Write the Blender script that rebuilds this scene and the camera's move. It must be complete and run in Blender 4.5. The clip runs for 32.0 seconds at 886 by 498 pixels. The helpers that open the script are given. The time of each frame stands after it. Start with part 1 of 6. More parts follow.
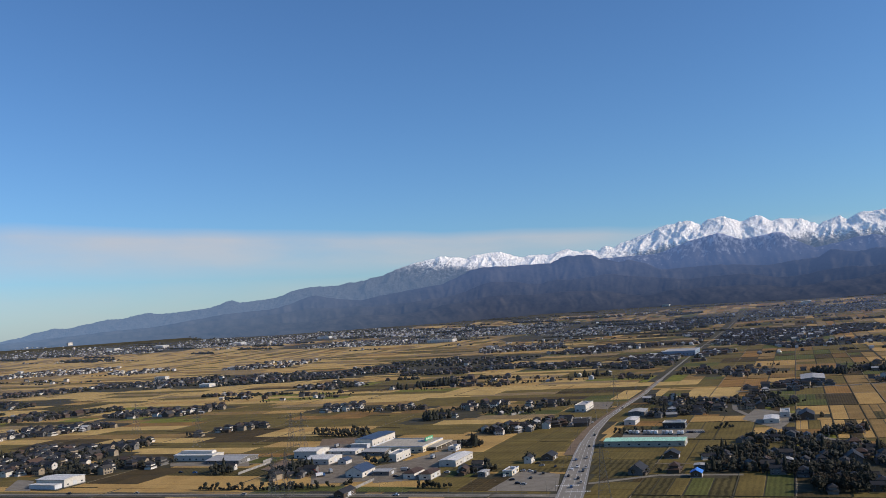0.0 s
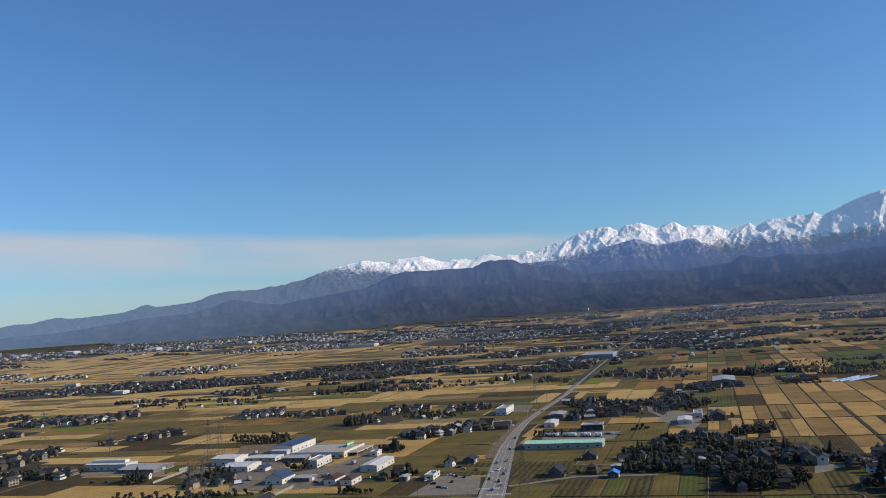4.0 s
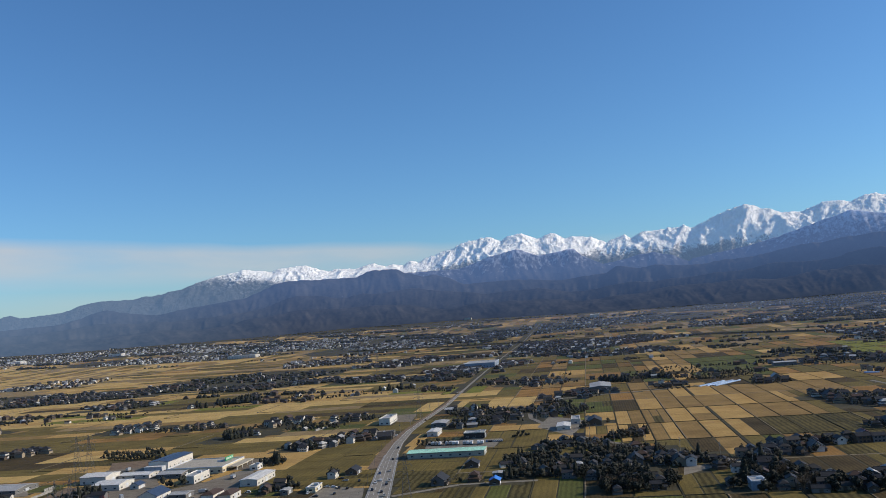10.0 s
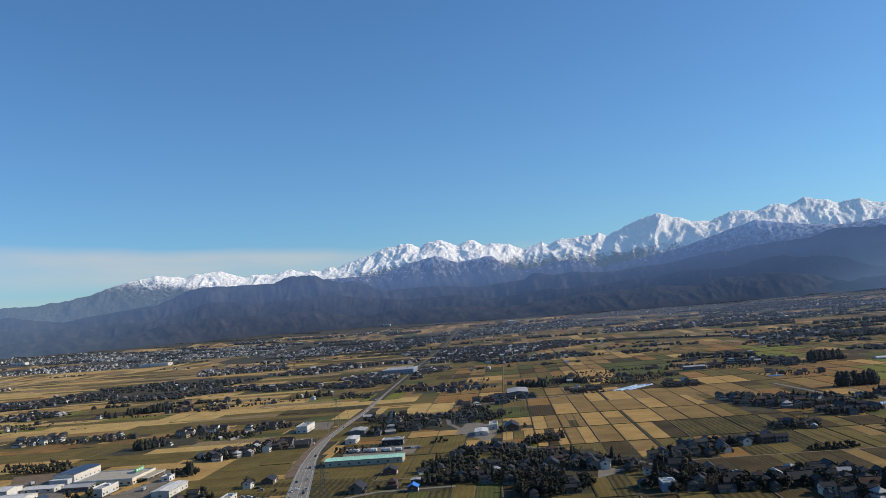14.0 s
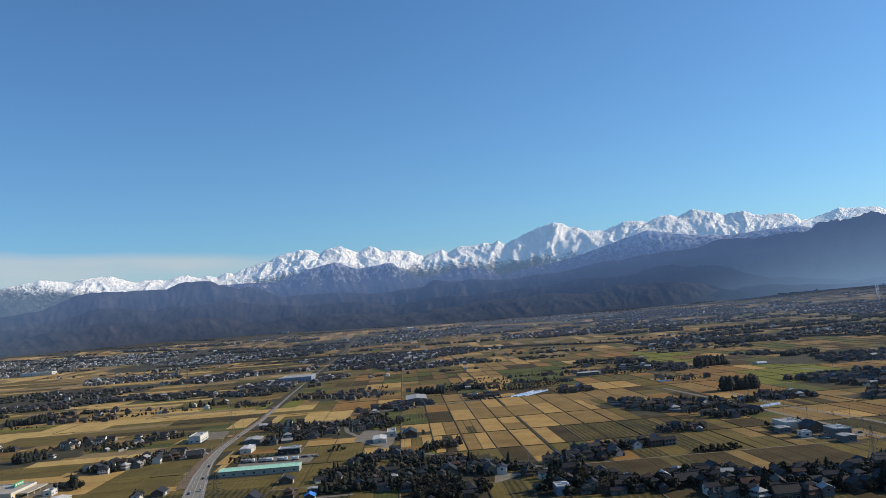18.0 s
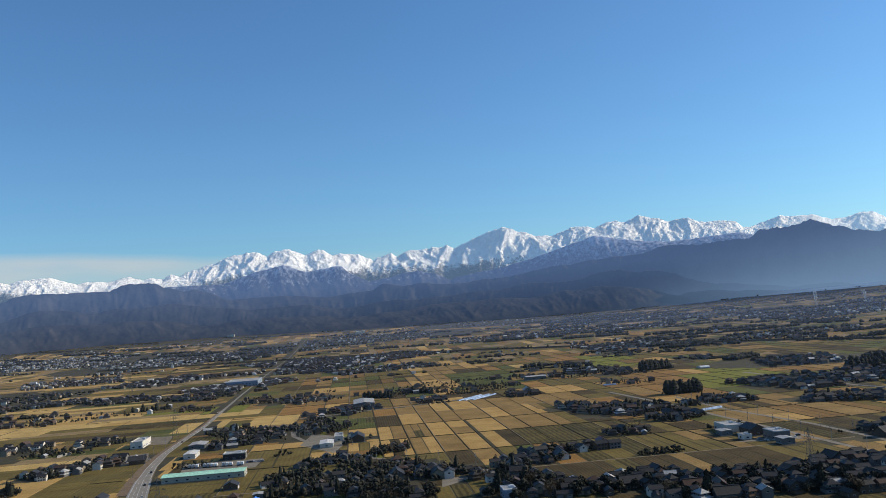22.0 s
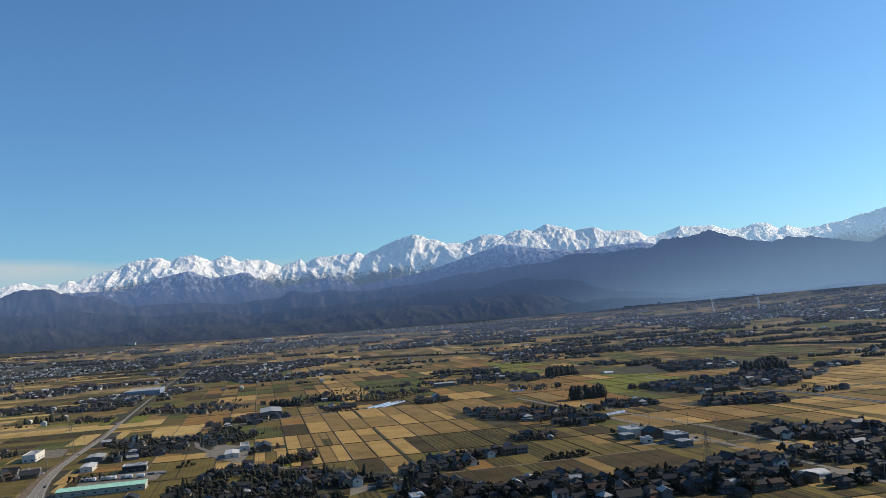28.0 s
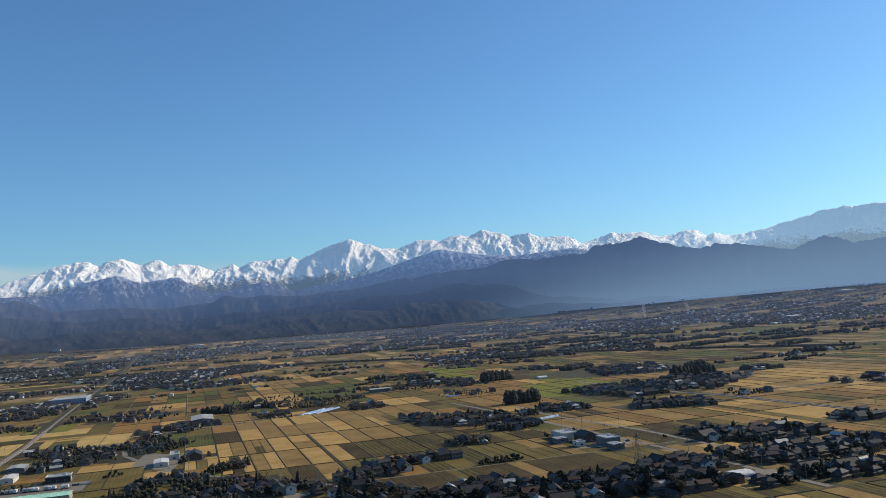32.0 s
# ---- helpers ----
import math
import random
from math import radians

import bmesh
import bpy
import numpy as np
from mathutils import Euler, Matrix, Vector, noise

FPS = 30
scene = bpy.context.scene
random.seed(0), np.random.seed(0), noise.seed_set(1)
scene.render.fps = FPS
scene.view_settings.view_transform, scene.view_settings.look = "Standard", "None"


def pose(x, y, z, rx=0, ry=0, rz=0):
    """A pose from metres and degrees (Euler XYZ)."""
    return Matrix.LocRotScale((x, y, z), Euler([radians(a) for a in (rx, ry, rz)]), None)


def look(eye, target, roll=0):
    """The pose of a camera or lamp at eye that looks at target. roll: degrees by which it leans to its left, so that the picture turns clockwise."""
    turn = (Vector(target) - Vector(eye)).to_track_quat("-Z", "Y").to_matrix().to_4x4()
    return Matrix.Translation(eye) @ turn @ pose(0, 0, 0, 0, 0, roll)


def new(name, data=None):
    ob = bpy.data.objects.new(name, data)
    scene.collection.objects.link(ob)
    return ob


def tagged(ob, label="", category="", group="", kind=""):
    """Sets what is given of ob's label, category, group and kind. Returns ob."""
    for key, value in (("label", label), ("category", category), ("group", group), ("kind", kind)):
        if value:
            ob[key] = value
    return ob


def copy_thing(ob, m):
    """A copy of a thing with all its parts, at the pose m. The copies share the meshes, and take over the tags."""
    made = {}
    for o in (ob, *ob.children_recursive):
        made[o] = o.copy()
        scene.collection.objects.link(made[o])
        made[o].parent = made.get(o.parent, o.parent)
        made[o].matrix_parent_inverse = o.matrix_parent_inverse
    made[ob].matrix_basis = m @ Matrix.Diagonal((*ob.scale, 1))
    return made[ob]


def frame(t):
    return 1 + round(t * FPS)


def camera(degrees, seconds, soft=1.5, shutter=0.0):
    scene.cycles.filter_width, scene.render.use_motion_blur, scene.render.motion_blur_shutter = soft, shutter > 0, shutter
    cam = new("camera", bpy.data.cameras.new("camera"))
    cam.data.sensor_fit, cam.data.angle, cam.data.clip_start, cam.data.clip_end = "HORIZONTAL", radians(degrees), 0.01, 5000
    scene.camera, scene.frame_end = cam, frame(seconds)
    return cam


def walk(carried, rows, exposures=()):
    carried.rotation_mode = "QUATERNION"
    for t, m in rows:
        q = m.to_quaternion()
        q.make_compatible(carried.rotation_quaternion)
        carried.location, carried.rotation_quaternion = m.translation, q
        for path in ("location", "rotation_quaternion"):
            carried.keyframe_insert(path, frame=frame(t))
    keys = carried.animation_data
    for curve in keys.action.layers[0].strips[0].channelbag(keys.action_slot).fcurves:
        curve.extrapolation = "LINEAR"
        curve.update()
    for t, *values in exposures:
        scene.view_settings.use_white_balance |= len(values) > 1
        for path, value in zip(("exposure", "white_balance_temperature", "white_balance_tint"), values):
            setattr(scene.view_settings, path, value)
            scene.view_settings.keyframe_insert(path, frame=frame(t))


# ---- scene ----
cam = camera(54.52, 32.0, soft=0.5)
EYE = 115.0            # height of the hovering camera above the plain
# seconds, tilt, lean and heading in degrees
PATH = [
    (0, 94.320, 4.040, 0.330), (0.5, 94.290, 4.075, -0.305), (1, 94.266, 4.096, -0.951), (1.5, 94.246, 4.132, -1.607),
    (2, 94.235, 4.143, -2.270), (2.5, 94.230, 4.145, -2.917), (3, 94.231, 4.141, -3.562), (3.5, 94.237, 4.112, -4.205),
    (5.5, 94.242, 4.175, -6.777), (6, 94.246, 4.198, -7.429), (6.5, 94.253, 4.210, -8.075), (7, 94.262, 4.231, -8.717),
    (7.5, 94.272, 4.249, -9.355), (8, 94.279, 4.266, -9.992), (8.5, 94.288, 4.285, -10.631), (9, 94.297, 4.330, -11.286),
    (9.5, 94.304, 4.353, -11.926), (10, 94.312, 4.371, -12.567), (10.5, 94.313, 4.382, -13.205), (11, 94.315, 4.387, -13.835),
    (11.5, 94.316, 4.398, -14.478), (12, 94.316, 4.431, -15.148), (12.5, 94.316, 4.452, -15.805), (13, 94.322, 4.465, -16.489),
    (13.5, 94.323, 4.477, -17.210), (14, 94.324, 4.471, -17.963), (14.5, 94.321, 4.462, -18.756), (16.5, 94.278, 4.406, -22.041),
    (17, 94.274, 4.393, -22.887), (17.5, 94.272, 4.369, -23.756), (18, 94.270, 4.359, -24.650), (18.5, 94.273, 4.351, -25.579),
    (18.9, 94.271, 4.353, -26.326), (19, 94.270, 4.354, -26.513), (19.1, 94.414, 4.055, -24.891), (19.2, 94.408, 4.059, -25.006),
    (19.5, 94.392, 4.069, -25.347), (20, 94.363, 4.089, -25.932), (20.5, 94.336, 4.105, -26.496), (21, 94.311, 4.119, -27.035),
    (21.5, 94.292, 4.125, -27.554), (22, 94.278, 4.127, -28.062), (22.5, 94.269, 4.119, -28.572), (23, 94.265, 4.127, -29.079),
    (23.5, 94.267, 4.132, -29.572), (24, 94.267, 4.136, -30.055), (24.5, 94.269, 4.133, -30.535), (25, 94.274, 4.122, -31.008),
    (25.5, 94.276, 4.099, -31.485), (27.5, 94.310, 4.136, -33.547), (28, 94.316, 4.137, -34.064), (28.5, 94.317, 4.142, -34.578),
    (29, 94.319, 4.150, -35.096), (29.5, 94.323, 4.161, -35.618), (30, 94.336, 4.175, -36.157), (30.5, 94.344, 4.184, -36.711),
    (31, 94.355, 4.191, -37.264), (31.5, 94.359, 4.198, -37.815), (32, 94.360, 4.203, -38.358)
]
walk(cam, [(t, pose(0, 0, EYE, rx, ry, rz)) for t, rx, ry, rz in PATH],
     [(0.0, -0.03, 6650, 14), (3.0, -0.03, 6620, 13), (8.0, 0.0, 6500, 10), (14.0, 0.05, 6650, 9), (24.0, 0.13, 6850, 7), (32.0, 0.13, 6900, 7)])

# ---- light: low winter sun from the right, clear sky ----
SUN_HEADING, SUN_HEIGHT = 104.0, 27.0      # degrees clockwise from straight ahead; above the horizon
world = bpy.data.worlds.new("world")
scene.world = world
world.use_nodes = True
wn, wl = world.node_tree.nodes, world.node_tree.links
sky = wn.new("ShaderNodeTexSky")
sky.sky_type, sky.sun_disc = "NISHITA", False
sky.sun_elevation, sky.sun_rotation = radians(SUN_HEIGHT), radians(SUN_HEADING)
sky.altitude, sky.air_density, sky.dust_density, sky.ozone_density = 120.0, 1.0, 0.5, 2.2
tint = wn.new("ShaderNodeMix")                # the deep blue of dry winter air
tint.data_type, tint.blend_type = "RGBA", "MULTIPLY"
tint.inputs[0].default_value, tint.inputs[7].default_value = 1.0, (0.59, 0.95, 1.31, 1)
wl.new(sky.outputs[0], tint.inputs[6])
wl.new(tint.outputs[2], wn["Background"].inputs[0])
wn["Background"].inputs[1].default_value = 0.10
sun = new("sun", bpy.data.lights.new("sun", "SUN"))
sun.data.energy, sun.data.angle, sun.data.color = 4.7, radians(0.5), (1.0, 0.89, 0.74)
sh, se = radians(SUN_HEADING), radians(SUN_HEIGHT)
sun.matrix_world = look((0, 0, 900), Vector((0, 0, 900)) - Vector((math.sin(sh) * math.cos(se), math.cos(sh) * math.cos(se), math.sin(se))))


# ---- materials ----
def mat(name, rough=0.8, metal=0.0):
    """A node material; returns it with its tree and its main shader."""
    m = bpy.data.materials.new(name)
    m.use_nodes = True
    b = m.node_tree.nodes["Principled BSDF"]
    b.inputs["Roughness"].default_value, b.inputs["Metallic"].default_value = rough, metal
    b.inputs["Specular IOR Level"].default_value = 0.25
    return m, m.node_tree, b


def node(nt, kind, **sets):
    n = nt.nodes.new(kind)
    for k, v in sets.items():
        if k in n.inputs:
            n.inputs[k].default_value = v
    return n


def coords(nt, scale=1.0, turn=0.0, own=False):
    """Object or world coordinates in metres, scaled and turned about z."""
    if own:
        out = nt.nodes.new("ShaderNodeTexCoord").outputs["Object"]
    else:
        out = nt.nodes.new("ShaderNodeNewGeometry").outputs["Position"]
    mp = nt.nodes.new("ShaderNodeMapping")
    mp.inputs["Scale"].default_value = scale if isinstance(scale, tuple) else (scale,) * 3
    mp.inputs["Rotation"].default_value = (0, 0, radians(turn))
    nt.links.new(out, mp.inputs[0])
    return mp.outputs[0]


def ramp(nt, fac, *stops):
    r = nt.nodes.new("ShaderNodeValToRGB")
    while len(r.color_ramp.elements) < len(stops):
        r.color_ramp.elements.new(0.5)
    for e, (p, c) in zip(r.color_ramp.elements, stops):
        e.position, e.color = p, (*c, 1)
    nt.links.new(fac, r.inputs[0])
    return r.outputs[0]


def mix(nt, a, b, fac, blend="MIX"):
    m = nt.nodes.new("ShaderNodeMix")
    m.data_type, m.blend_type = "RGBA", blend
    for sock, v in ((m.inputs[0], fac), (m.inputs[6], a), (m.inputs[7], b)):
        if isinstance(v, (int, float)):
            sock.default_value = v
        elif isinstance(v, tuple):
            sock.default_value = (*v, 1)
        else:
            nt.links.new(v, sock)
    return m.outputs[2]


def noise_fac(nt, vec, scale, detail=4.0, rough=0.6):
    n = node(nt, "ShaderNodeTexNoise", Scale=scale, Detail=detail, Roughness=rough)
    nt.links.new(vec, n.inputs["Vector"])
    return n.outputs[0]


def bump(nt, b, fac, strength, distance):
    n = node(nt, "ShaderNodeBump", Strength=strength, Distance=distance)
    nt.links.new(fac, n.inputs["Height"])
    nt.links.new(n.outputs[0], b.inputs["Normal"])


def rough_mat(name, dark, light, size, rough=0.85, grain=6.0, own=False, by_piece=0.0, metal=0.0):
    """Two tones in patches of the given size with a finer grain; by_piece varies the tone from object to object."""
    m, nt, b = mat(name, rough, metal)
    v = coords(nt, 1.0 / size, own=own)
    c = ramp(nt, noise_fac(nt, v, 1.0), (0.3, dark), (0.7, light))
    g = ramp(nt, noise_fac(nt, v, grain, 2.0), (0.25, (0.72,) * 3), (0.75, (1.12,) * 3))
    c = mix(nt, c, g, 1.0, "MULTIPLY")
    if by_piece:
        o = nt.nodes.new("ShaderNodeObjectInfo")
        k = ramp(nt, o.outputs["Random"], (0.0, (1 - by_piece,) * 3), (1.0, (1 + by_piece,) * 3))
        c = mix(nt, c, k, 1.0, "MULTIPLY")
    nt.links.new(c, b.inputs["Base Color"])
    bump(nt, b, noise_fac(nt, v, grain, 2.0), 0.4, 0.05 * size)
    return m


# ---- the plan ----
# The plots, roads and most houses follow one grid: u runs ahead along the trunk road, v to the right of it.
TURN = 68.0
UX, UY = math.cos(radians(TURN)), math.sin(radians(TURN))
FLAT, RIM = 1500.0, 4100.0


def ground_z(x, y):
    r = np.hypot(x, y)
    k = np.clip((r - FLAT) / (RIM - FLAT), 0, 0.9995)
    d = np.where(r < FLAT, np.maximum(r, 1.0), FLAT - (RIM - FLAT) * np.log(1 - k))
    side = np.clip((np.degrees(np.arctan2(x, np.maximum(y, 1.0))) - 46) / 18, 0, 1)      # a gravel fan climbs to the right, its height set to fit the camera's view
    return EYE * (1 - np.minimum(r, RIM - 1) / d) + 18 * side * side * (3 - 2 * side) * np.clip((r - 2000) / 2000, 0, 1)


def gz(x, y):
    return float(ground_z(np.float64(x), np.float64(y)))


def uv(u, v):
    return u * UX + v * UY, u * UY - v * UX


def shrink(d):
    """Sizes on the climbing far plain, which stands for a plain twice as deep."""
    return 1.0 if d < FLAT else d / (FLAT - (RIM - FLAT) * math.log(max(0.01, 1 - (d - FLAT) / (RIM - FLAT))))


def to_uv(x, y):
    return x * UX + y * UY, x * UY - y * UX


def mesh_from(name, verts, faces, material, smooth=False):
    me = bpy.data.meshes.new(name)
    me.from_pydata(verts, [], faces)
    for m in material if isinstance(material, (list, tuple)) else [material]:
        me.materials.append(m)
    if smooth:
        me.shade_smooth()
    return me


def hash2(ix, iy, seed):
    n = (ix.astype(np.int64) * 374761393 + iy.astype(np.int64) * 668265263 + seed * 982451653) & 0x7FFFFFFF
    n = ((n ^ (n >> 13)) * 1274126177) & 0x7FFFFFFF
    return ((n ^ (n >> 16)) & 0xFFFFFF) / float(0xFFFFFF)


def value_noise(x, y, seed=0):
    ix, iy = np.floor(x), np.floor(y)
    fx, fy = x - ix, y - iy
    fx, fy = fx * fx * (3 - 2 * fx), fy * fy * (3 - 2 * fy)
    a, b = hash2(ix, iy, seed), hash2(ix + 1, iy, seed)
    c, d = hash2(ix, iy + 1, seed), hash2(ix + 1, iy + 1, seed)
    return (a * (1 - fx) + b * fx) * (1 - fy) + (c * (1 - fx) + d * fx) * fy


def ridged(x, y, octaves=5, seed=0, gain=0.5):
    out, amp, tot = np.zeros_like(x), 1.0, 0.0
    for o in range(octaves):
        n = 1 - np.abs(2 * value_noise(x * 2 ** o + 17.3 * o, y * 2 ** o - 9.1 * o, seed + o) - 1)
        out, tot, amp = out + amp * n * n, tot + amp, amp * gain
    return out / tot


def sheet(name, xs, ys, zs, material, smooth=True):
    """A mesh from three grids of coordinates."""
    h, w = xs.shape
    verts = np.stack([xs, ys, zs], -1).reshape(-1, 3)
    i = np.arange(h * w).reshape(h, w)
    q = np.stack([i[:-1, :-1], i[:-1, 1:], i[1:, 1:], i[1:, :-1]], -1).reshape(-1, 4)
    me = bpy.data.meshes.new(name)
    me.vertices.add(len(verts)), me.loops.add(q.size), me.polygons.add(len(q))
    me.vertices.foreach_set("co", verts.ravel())
    me.loops.foreach_set("vertex_index", q.ravel().astype(np.int32))
    me.polygons.foreach_set("loop_start", np.arange(0, q.size, 4, dtype=np.int32))
    me.polygons.foreach_set("use_smooth", np.full(len(q), smooth))
    me.update(calc_edges=True)
    me.materials.append(material)
    return me


# ---- ground ----
SOIL = rough_mat("verge_grass_and_soil", (0.030, 0.027, 0.013), (0.072, 0.060, 0.027), 26.0, 0.95, 14.0)
ring = np.concatenate([[0.02], np.geomspace(60, FLAT, 22), np.linspace(FLAT + 60, RIM - 4, 70), [4600.0]])
turn = np.radians(np.linspace(0, 360, 241))
rr, tt = np.meshgrid(ring, turn, indexing="ij")
gx, gy = rr * np.sin(tt), rr * np.cos(tt) - 30 * np.clip(1 - rr / 400, 0, 1)
tagged(new("ground", sheet("ground", gx, gy, ground_z(gx, gy), SOIL)), "flat winter farmland with dry grass verges", "ground", kind="structure")

# ---- mountains ----
# skylines as degrees to the right and degrees above the horizon
CREST_LEFT = [(-40, 0), (-27.5, 0.18), (-26.3, 0.39), (-25.7, 0.58), (-24.6, 0.74), (-23.8, 0.72), (-21.6, 1.11), (-20.7, 1.09), (-19.9, 1.28), (-19, 1.33), (-18.2, 1.24), (-15.8, 1.4), (-14.9, 1.56), (-14.4, 1.78), (-14, 1.83), (-13.5, 1.65), (-11.5, 1.78), (-10.8, 1.95), (-10.2, 2.17), (-8.9, 2.39), (-7.4, 2.36), (-5.2, 2.63), (-4.1, 2.85), (-3.3, 3.14), (-1.6, 3.59), (-0.1, 3.78), (1.5, 3.6), (2.1, 3.74), (3.6, 3.86), (5.2, 3.36), (5.6, 3.48), (6.9, 3.41), (8.2, 3.68), (9, 3.4)]
CREST_MIDDLE = [(9.5, 3.54), (10.2, 3.41), (10.7, 3.7), (11.2, 3.52), (11.7, 3.8), (13.6, 4.3), (14.1, 4.58), (15.9, 4.88), (16.8, 4.51), (17.3, 4.82), (18.2, 4.91), (19.2, 4.45), (20.1, 4.82), (20.5, 4.7), (21, 4.33), (21.5, 4.42), (22.8, 4.25), (23.7, 3.84), (24.9, 4.23), (25.3, 3.97), (25.8, 4.26), (28.7, 4.48), (29.2, 4.32), (31.5, 5.19), (32.5, 5.4), (34, 4.94), (34.6, 4.62), (35.1, 4.63), (35.6, 4.54), (36.9, 5.05), (38, 5.01), (38.5, 4.85), (39.2, 5.13), (39.9, 5.21)]
CREST_RIGHT = [(40.4, 5.01), (41.4, 5.43), (42.6, 5.09), (43.2, 4.81), (43.8, 4.93), (44.5, 4.94), (45.1, 4.62), (46.8, 4.55), (47.3, 4.43), (47.7, 4.06), (48.2, 4.04), (49.9, 4.53), (50.4, 4.4), (51.8, 4.42), (52.8, 4), (53.7, 4.06), (54.6, 4.26), (55.1, 4.18), (55.8, 3.75), (56.2, 3.96), (57, 3.67), (57.8, 3.69), (59.8, 3.98), (62.2, 4.49), (62.8, 4.73), (63.3, 4.64), (63.8, 4.79), (64.5, 4.63), (65.6, 4.77), (66.2, 4.73), (69, 4.6), (78, 3)]
CREST = CREST_LEFT + CREST_MIDDLE + CREST_RIGHT
HILLS_LEFT = [(-40, -0.1), (-27.5, -0.02), (-21.3, 0.39), (-18.9, 0.44), (-14.4, 0.98), (-11.6, 1.08), (-10.5, 1.3), (-8.8, 1.82), (-7.1, 1.45), (-5.7, 1.27), (-4.5, 1.49), (-0.2, 1.98), (1.6, 2.72), (2.4, 2.89), (6.9, 2.82), (8, 3.21), (9.7, 3.19), (10.2, 2.93), (11.4, 2.57), (12.2, 2.65), (13.1, 2.36), (14.1, 1.84), (16.9, 1.9), (18.6, 1.82), (20.3, 1.61), (23.5, 1.85), (24.2, 2.29), (25.6, 1.98), (26.7, 2.14)]
HILLS_RIGHT = [(28.1, 1.94), (29.5, 1.89), (30.9, 2.05), (32.5, 2.08), (35.6, 2.59), (36.8, 2.6), (37.9, 2.77), (41.5, 2.94), (42.8, 3.37), (45, 3.2), (46.7, 3.32), (48, 3.26), (48.7, 3.78), (49.7, 3.86), (50.3, 3.72), (51.6, 4.13), (52.8, 3.6), (54, 3.23), (55.3, 2.99), (56.2, 3.2), (57.4, 3.12), (60.7, 2.38), (61.7, 2.81), (62.5, 3.04), (63.3, 2.92), (64.2, 2.48), (65.9, 2.64), (68, 2.5), (78, 2)]
FOOTHILL = HILLS_LEFT + HILLS_RIGHT
HIGH_FOREST = [(-40, -0.5), (4, 1.5), (9, 2.7), (10.2, 2.89), (13.8, 2.89), (16.3, 3.61), (17.8, 3.91), (19.2, 3.34), (21.1, 3.62), (21.6, 3.53), (22, 3.14), (23.3, 2.46), (24.9, 2.66), (25.7, 2.89), (26.7, 2.91), (27.8, 2.63), (28.8, 2.13), (29, 2.31), (32.4, 2.8), (34.3, 3.21), (38.4, 4.35), (41.6, 3.7), (43.3, 3.54), (47.4, 3.74), (49, 3.3), (53, 2.5), (78, 1)]
FOOT = [(-40, -0.35), (-27.5, -0.36), (-18, -0.49), (-11, -0.62), (0, -0.58), (6, -0.45), (15, -0.49), (22, -0.65), (34, -0.68), (41, -0.57), (48, -0.45), (54, -0.4), (60, -0.4), (78, -0.4)]


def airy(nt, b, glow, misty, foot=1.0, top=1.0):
    """Paints haze into the emission: far backdrops glow faintly, more so towards the sun."""
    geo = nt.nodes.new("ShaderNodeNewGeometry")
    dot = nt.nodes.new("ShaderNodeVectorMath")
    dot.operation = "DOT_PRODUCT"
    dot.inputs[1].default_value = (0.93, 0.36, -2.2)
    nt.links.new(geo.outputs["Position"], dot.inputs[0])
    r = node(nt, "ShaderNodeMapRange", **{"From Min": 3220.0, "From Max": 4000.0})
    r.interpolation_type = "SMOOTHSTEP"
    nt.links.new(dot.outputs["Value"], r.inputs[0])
    # paler haze glow towards the left end of the ranges
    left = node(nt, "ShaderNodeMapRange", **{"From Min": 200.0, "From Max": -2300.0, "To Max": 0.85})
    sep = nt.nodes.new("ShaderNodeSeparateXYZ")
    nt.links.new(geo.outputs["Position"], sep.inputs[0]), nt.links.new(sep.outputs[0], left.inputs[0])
    # the painted haze is dimmer at the foot and brighter higher up
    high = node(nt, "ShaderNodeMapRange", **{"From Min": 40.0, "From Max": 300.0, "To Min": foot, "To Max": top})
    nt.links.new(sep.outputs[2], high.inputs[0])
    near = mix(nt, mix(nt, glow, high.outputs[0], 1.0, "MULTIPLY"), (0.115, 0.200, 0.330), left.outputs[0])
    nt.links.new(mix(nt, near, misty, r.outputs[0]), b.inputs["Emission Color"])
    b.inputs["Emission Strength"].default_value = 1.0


def forest_mat(name, air, snow_from=290.0):
    m, nt, b = mat(name, 1.0)
    b.inputs["Specular IOR Level"].default_value = 0.0
    v = coords(nt, 0.012)
    c = ramp(nt, noise_fac(nt, v, 1.0, 8.0, 0.7), (0.3, (0.011, 0.012, 0.011)), (0.7, (0.054, 0.049, 0.041)))
    xyz = nt.nodes.new("ShaderNodeSeparateXYZ")
    nt.links.new(nt.nodes.new("ShaderNodeNewGeometry").outputs["Position"], xyz.inputs[0])
    line = node(nt, "ShaderNodeMapRange", **{"From Min": snow_from, "From Max": snow_from + 270.0, "To Max": 0.5})
    nt.links.new(xyz.outputs[2], line.inputs[0])
    add = node(nt, "ShaderNodeMath")
    nt.links.new(line.outputs[0], add.inputs[0])
    nt.links.new(noise_fac(nt, coords(nt, (0.05, 0.05, 0.02)), 1.0, 8.0, 0.7), add.inputs[1])
    dust = ramp(nt, add.outputs[0], (0.68, (0.0,) * 3), (0.98, (1.0,) * 3))
    nt.links.new(mix(nt, c, (0.42, 0.42, 0.44), dust), b.inputs["Base Color"])
    # the blue is haze painted as glow, not the colour of the trees
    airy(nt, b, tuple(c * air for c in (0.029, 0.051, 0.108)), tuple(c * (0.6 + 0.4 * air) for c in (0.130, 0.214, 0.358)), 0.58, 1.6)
    return m


